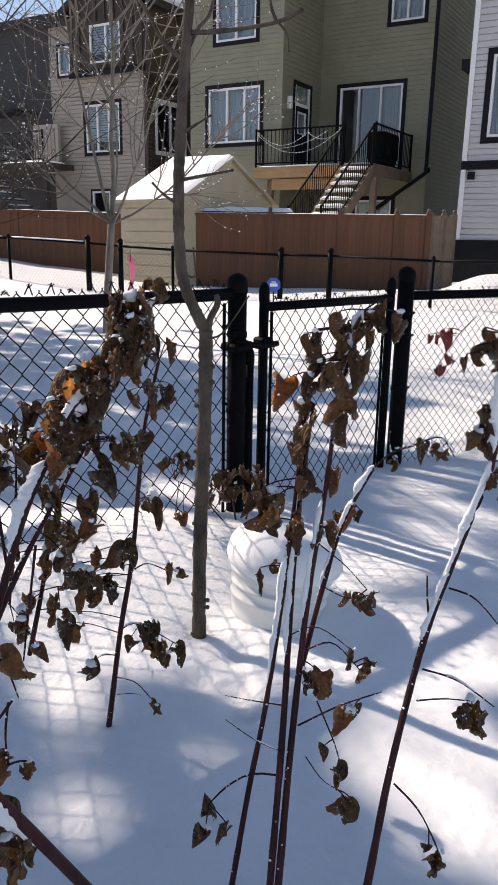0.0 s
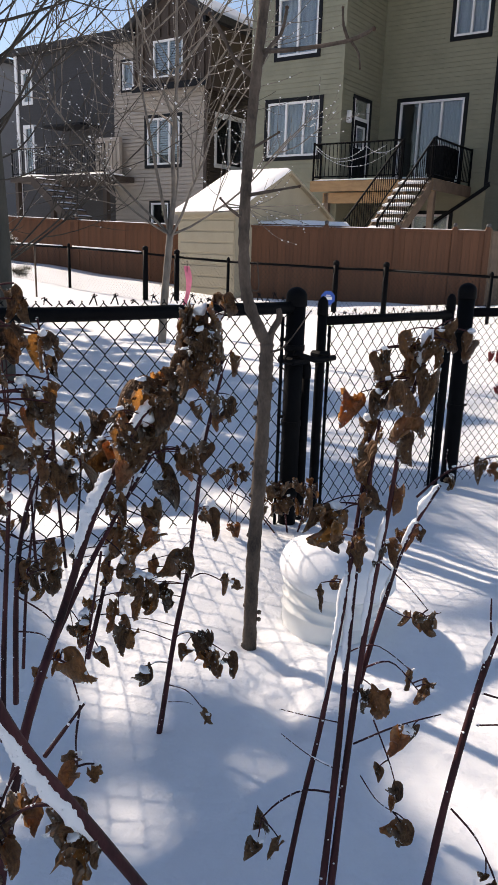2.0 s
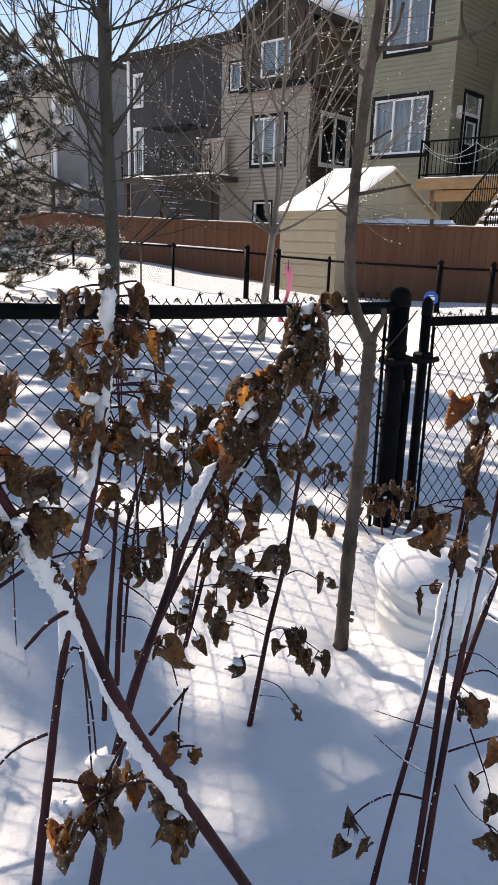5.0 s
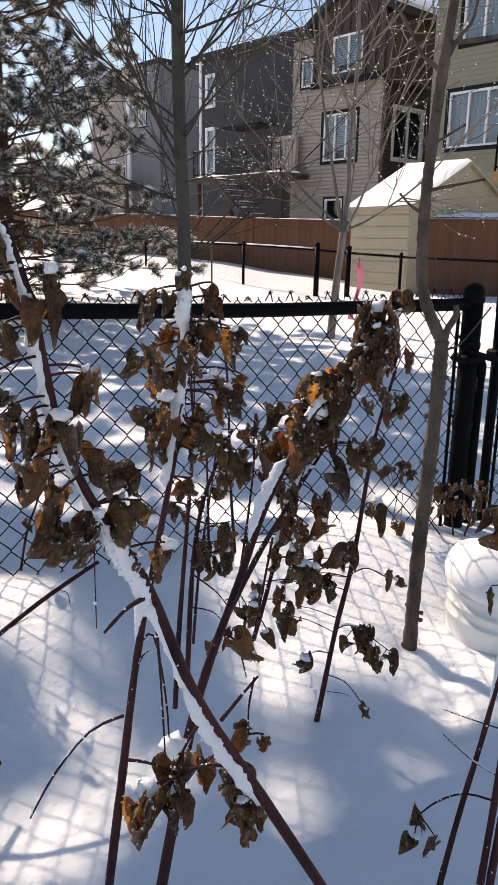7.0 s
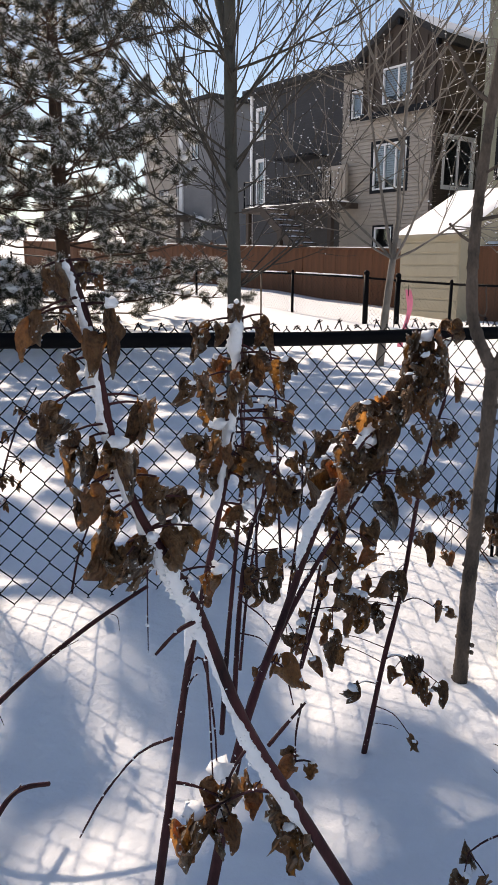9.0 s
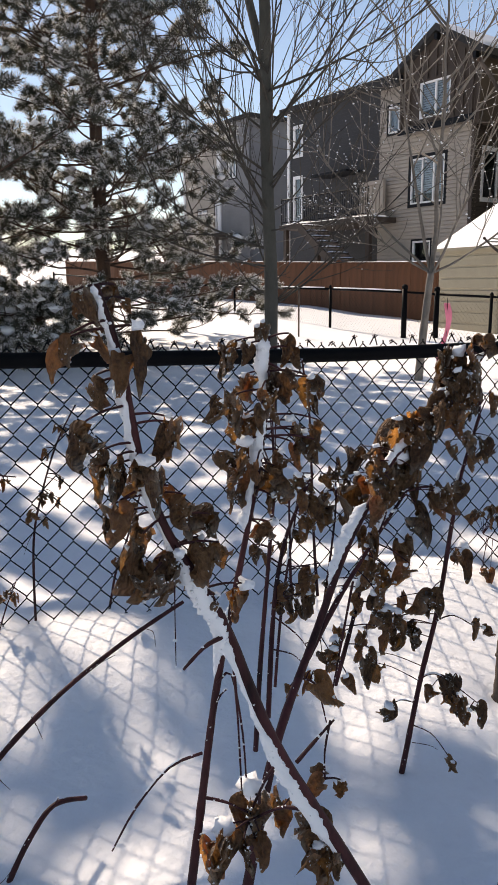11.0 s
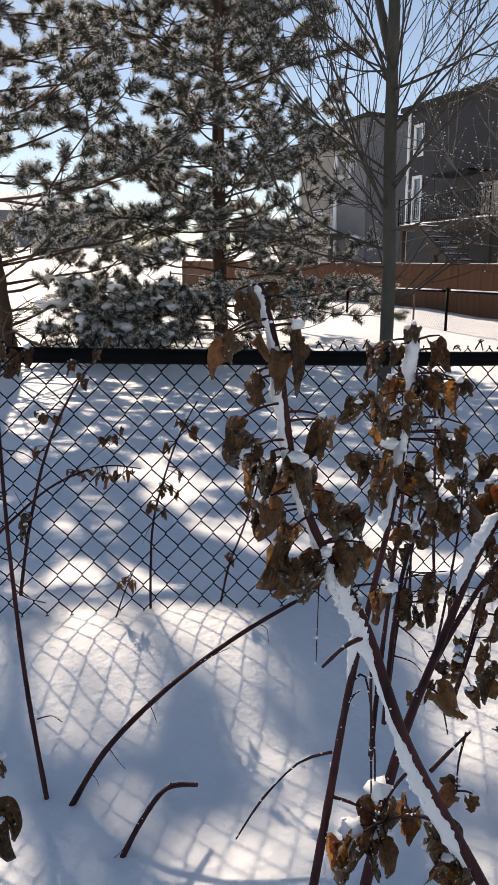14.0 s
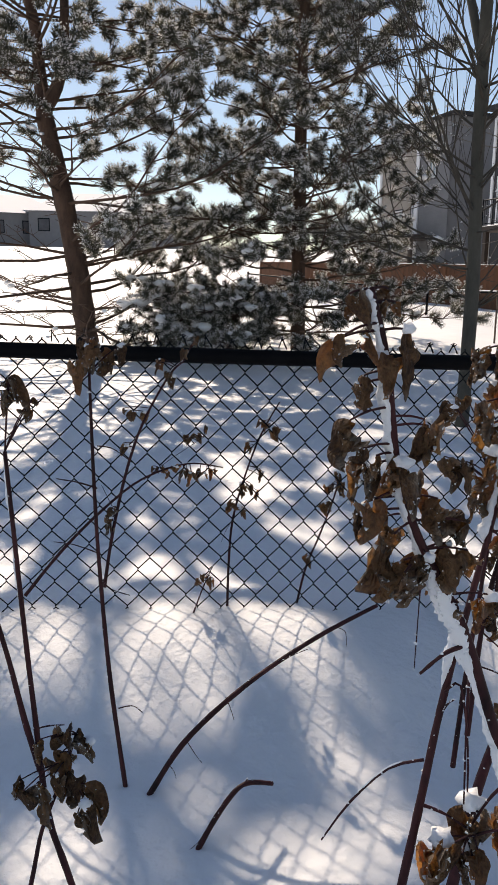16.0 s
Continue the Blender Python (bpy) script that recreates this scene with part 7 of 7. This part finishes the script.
# ---- gate hardware ----
def gate_hardware():
    l = thing("gate_latch", "black steel fork latch on the gate post", "latch")
    part("clamp", boxed(-0.045, 0.045, -0.046, 0.046, -0.014, 0.014, bevel=0.008), BLACK, l).matrix_basis = Matrix.Translation(fence_point(-0.018, 0.655)) @ Matrix.Rotation(math.atan2(FY, FX), 4, "Z")
    tube("arm", [fence_point(-0.05, 0.655, -0.04), fence_point(0.05, 0.655, -0.04), fence_point(0.16, 0.655, -0.025)], 0.011, 0.011, BLACK, l, n=4, sides=10)
    part("clamp", boxed(-0.030, 0.030, -0.030, 0.030, -0.020, 0.020, bevel=0.008), BLACK, l).matrix_basis = Matrix.Translation(fence_point(0.112, 0.66)) @ Matrix.Rotation(math.atan2(FY, FX), 4, "Z")
    for s, z in ((-0.018, 0.70), (-0.018, 0.42), (-0.018, 0.16), (0.965, 0.72), (0.965, 0.62), (0.965, 0.38)):
        b = thing("tension_band", "black steel band clamped round a gate post", "band", group="fence bands")
        vs, fs = [], []
        p = fence_point(s, z)
        r = 0.037 if s < 0.5 else 0.039
        tube_into(vs, fs, [p - Vector((0, 0, 0.010)), p + Vector((0, 0, 0.010))], r, r, 20)
        raw("ring", vs, fs, BLACK, b)
        q = fence_point(s + (-0.055 if s < 0.5 else 0.058), z)
        vs, fs = [], []
        tube_into(vs, fs, [q + Vector((0.008, -0.012, 0)), q - Vector((0.008, -0.012, 0))], 0.006, 0.006, 8)
        raw("bolt", vs, fs, BLACK, b)
    d = thing("drop_rod", "short black steel pipe standing beside the gate post", "pipe")
    q = fence_point(0.050, 0, 0.01)
    post("pipe", (q.x, q.y), -0.2, 0.60, 0.019, d)
    for s, z1 in ((-0.078, 0.80), (0.152, 0.76), (0.82, 0.80)):
        t = thing("tension_bar", "thin flat black bar woven through the fence wire", "bar", group="fence bars")
        q = fence_point(s, 0)
        post("bar", (q.x, q.y), 0.0, z1, 0.006, t, cap=False, sides=6)


gate_hardware()


# ---- small things in the far snow ----
PINK = material("pink_ribbon", (0.85, 0.22, 0.32), 0.5, vary=0.15, scale=20, bump=0.1)
BLUE = material("blue_sign", (0.02, 0.09, 0.42), 0.4, vary=0.1, scale=20, bump=0.0)


def ribbon():
    r = thing("marker_ribbon", "bright pink plastic marking ribbon hanging from a wire", "ribbon")
    base = Vector((-1.56, 7.9, 0.0))
    vs, fs = [], []
    n = 16
    for k in range(n + 1):
        f = k / n
        z = 0.81 - 0.62 * f
        w = 0.030 + 0.008 * math.sin(f * 9)
        x = 0.03 * math.sin(f * 5.0) - 0.03 * f * f
        tw = 0.7 * math.sin(f * 6)
        for o in (-1, 1):
            vs.append((base.x + x + o * w * math.cos(tw), base.y + o * w * math.sin(tw), z))
    for k in range(n):
        fs.append((2 * k, 2 * k + 1, 2 * k + 3, 2 * k + 2))
    raw("strip", vs, fs, PINK, r, smooth=True)
    tube("wire", [(base.x + 0.01, base.y, 0.0), (base.x + 0.005, base.y, 0.86)], 0.004, 0.004, BLACK, r, n=3, sides=5)


ribbon()


def yard_sign():
    s = thing("yard_sign", "small blue octagonal yard sign on a thin stake", "sign")
    c = Vector((-0.04, 9.6, 0.42))
    vs = []
    for y in (-0.006, 0.006):
        for k in range(8):
            a = math.pi / 8 + k * math.pi / 4
            vs.append((c.x + 0.095 * math.cos(a), c.y + y, c.z + 0.095 * math.sin(a)))
    fs = [tuple(range(8)), tuple(reversed(range(8, 16)))] + [(k, 8 + k, 8 + (k + 1) % 8, (k + 1) % 8) for k in range(8)]
    raw("board", vs, fs, BLUE, s, "blue octagon board")
    part("emblem", boxed(c.x - 0.05, c.x + 0.05, c.y - 0.012, c.y - 0.008, c.z - 0.022, c.z + 0.018), VINYL, s, "pale bar")
    part("emblem", boxed(c.x - 0.03, c.x + 0.03, c.y - 0.012, c.y - 0.008, c.z + 0.030, c.z + 0.042), VINYL, s)
    tube("stake", [(c.x, c.y + 0.012, 0.0), (c.x, c.y + 0.012, c.z)], 0.008, 0.008, BLACK, s, n=2, sides=6)


yard_sign()


def garden_stake(x, y, z1):
    s = thing("garden_stake", "thin metal stake standing in the snow", "stake")
    tube("rod", [(x, y, ground_z(x, y) - 0.2), (x, y, z1)], 0.014, 0.014, BARK1, s, n=3, sides=6)


garden_stake(-4.24, 10.2, 1.0)
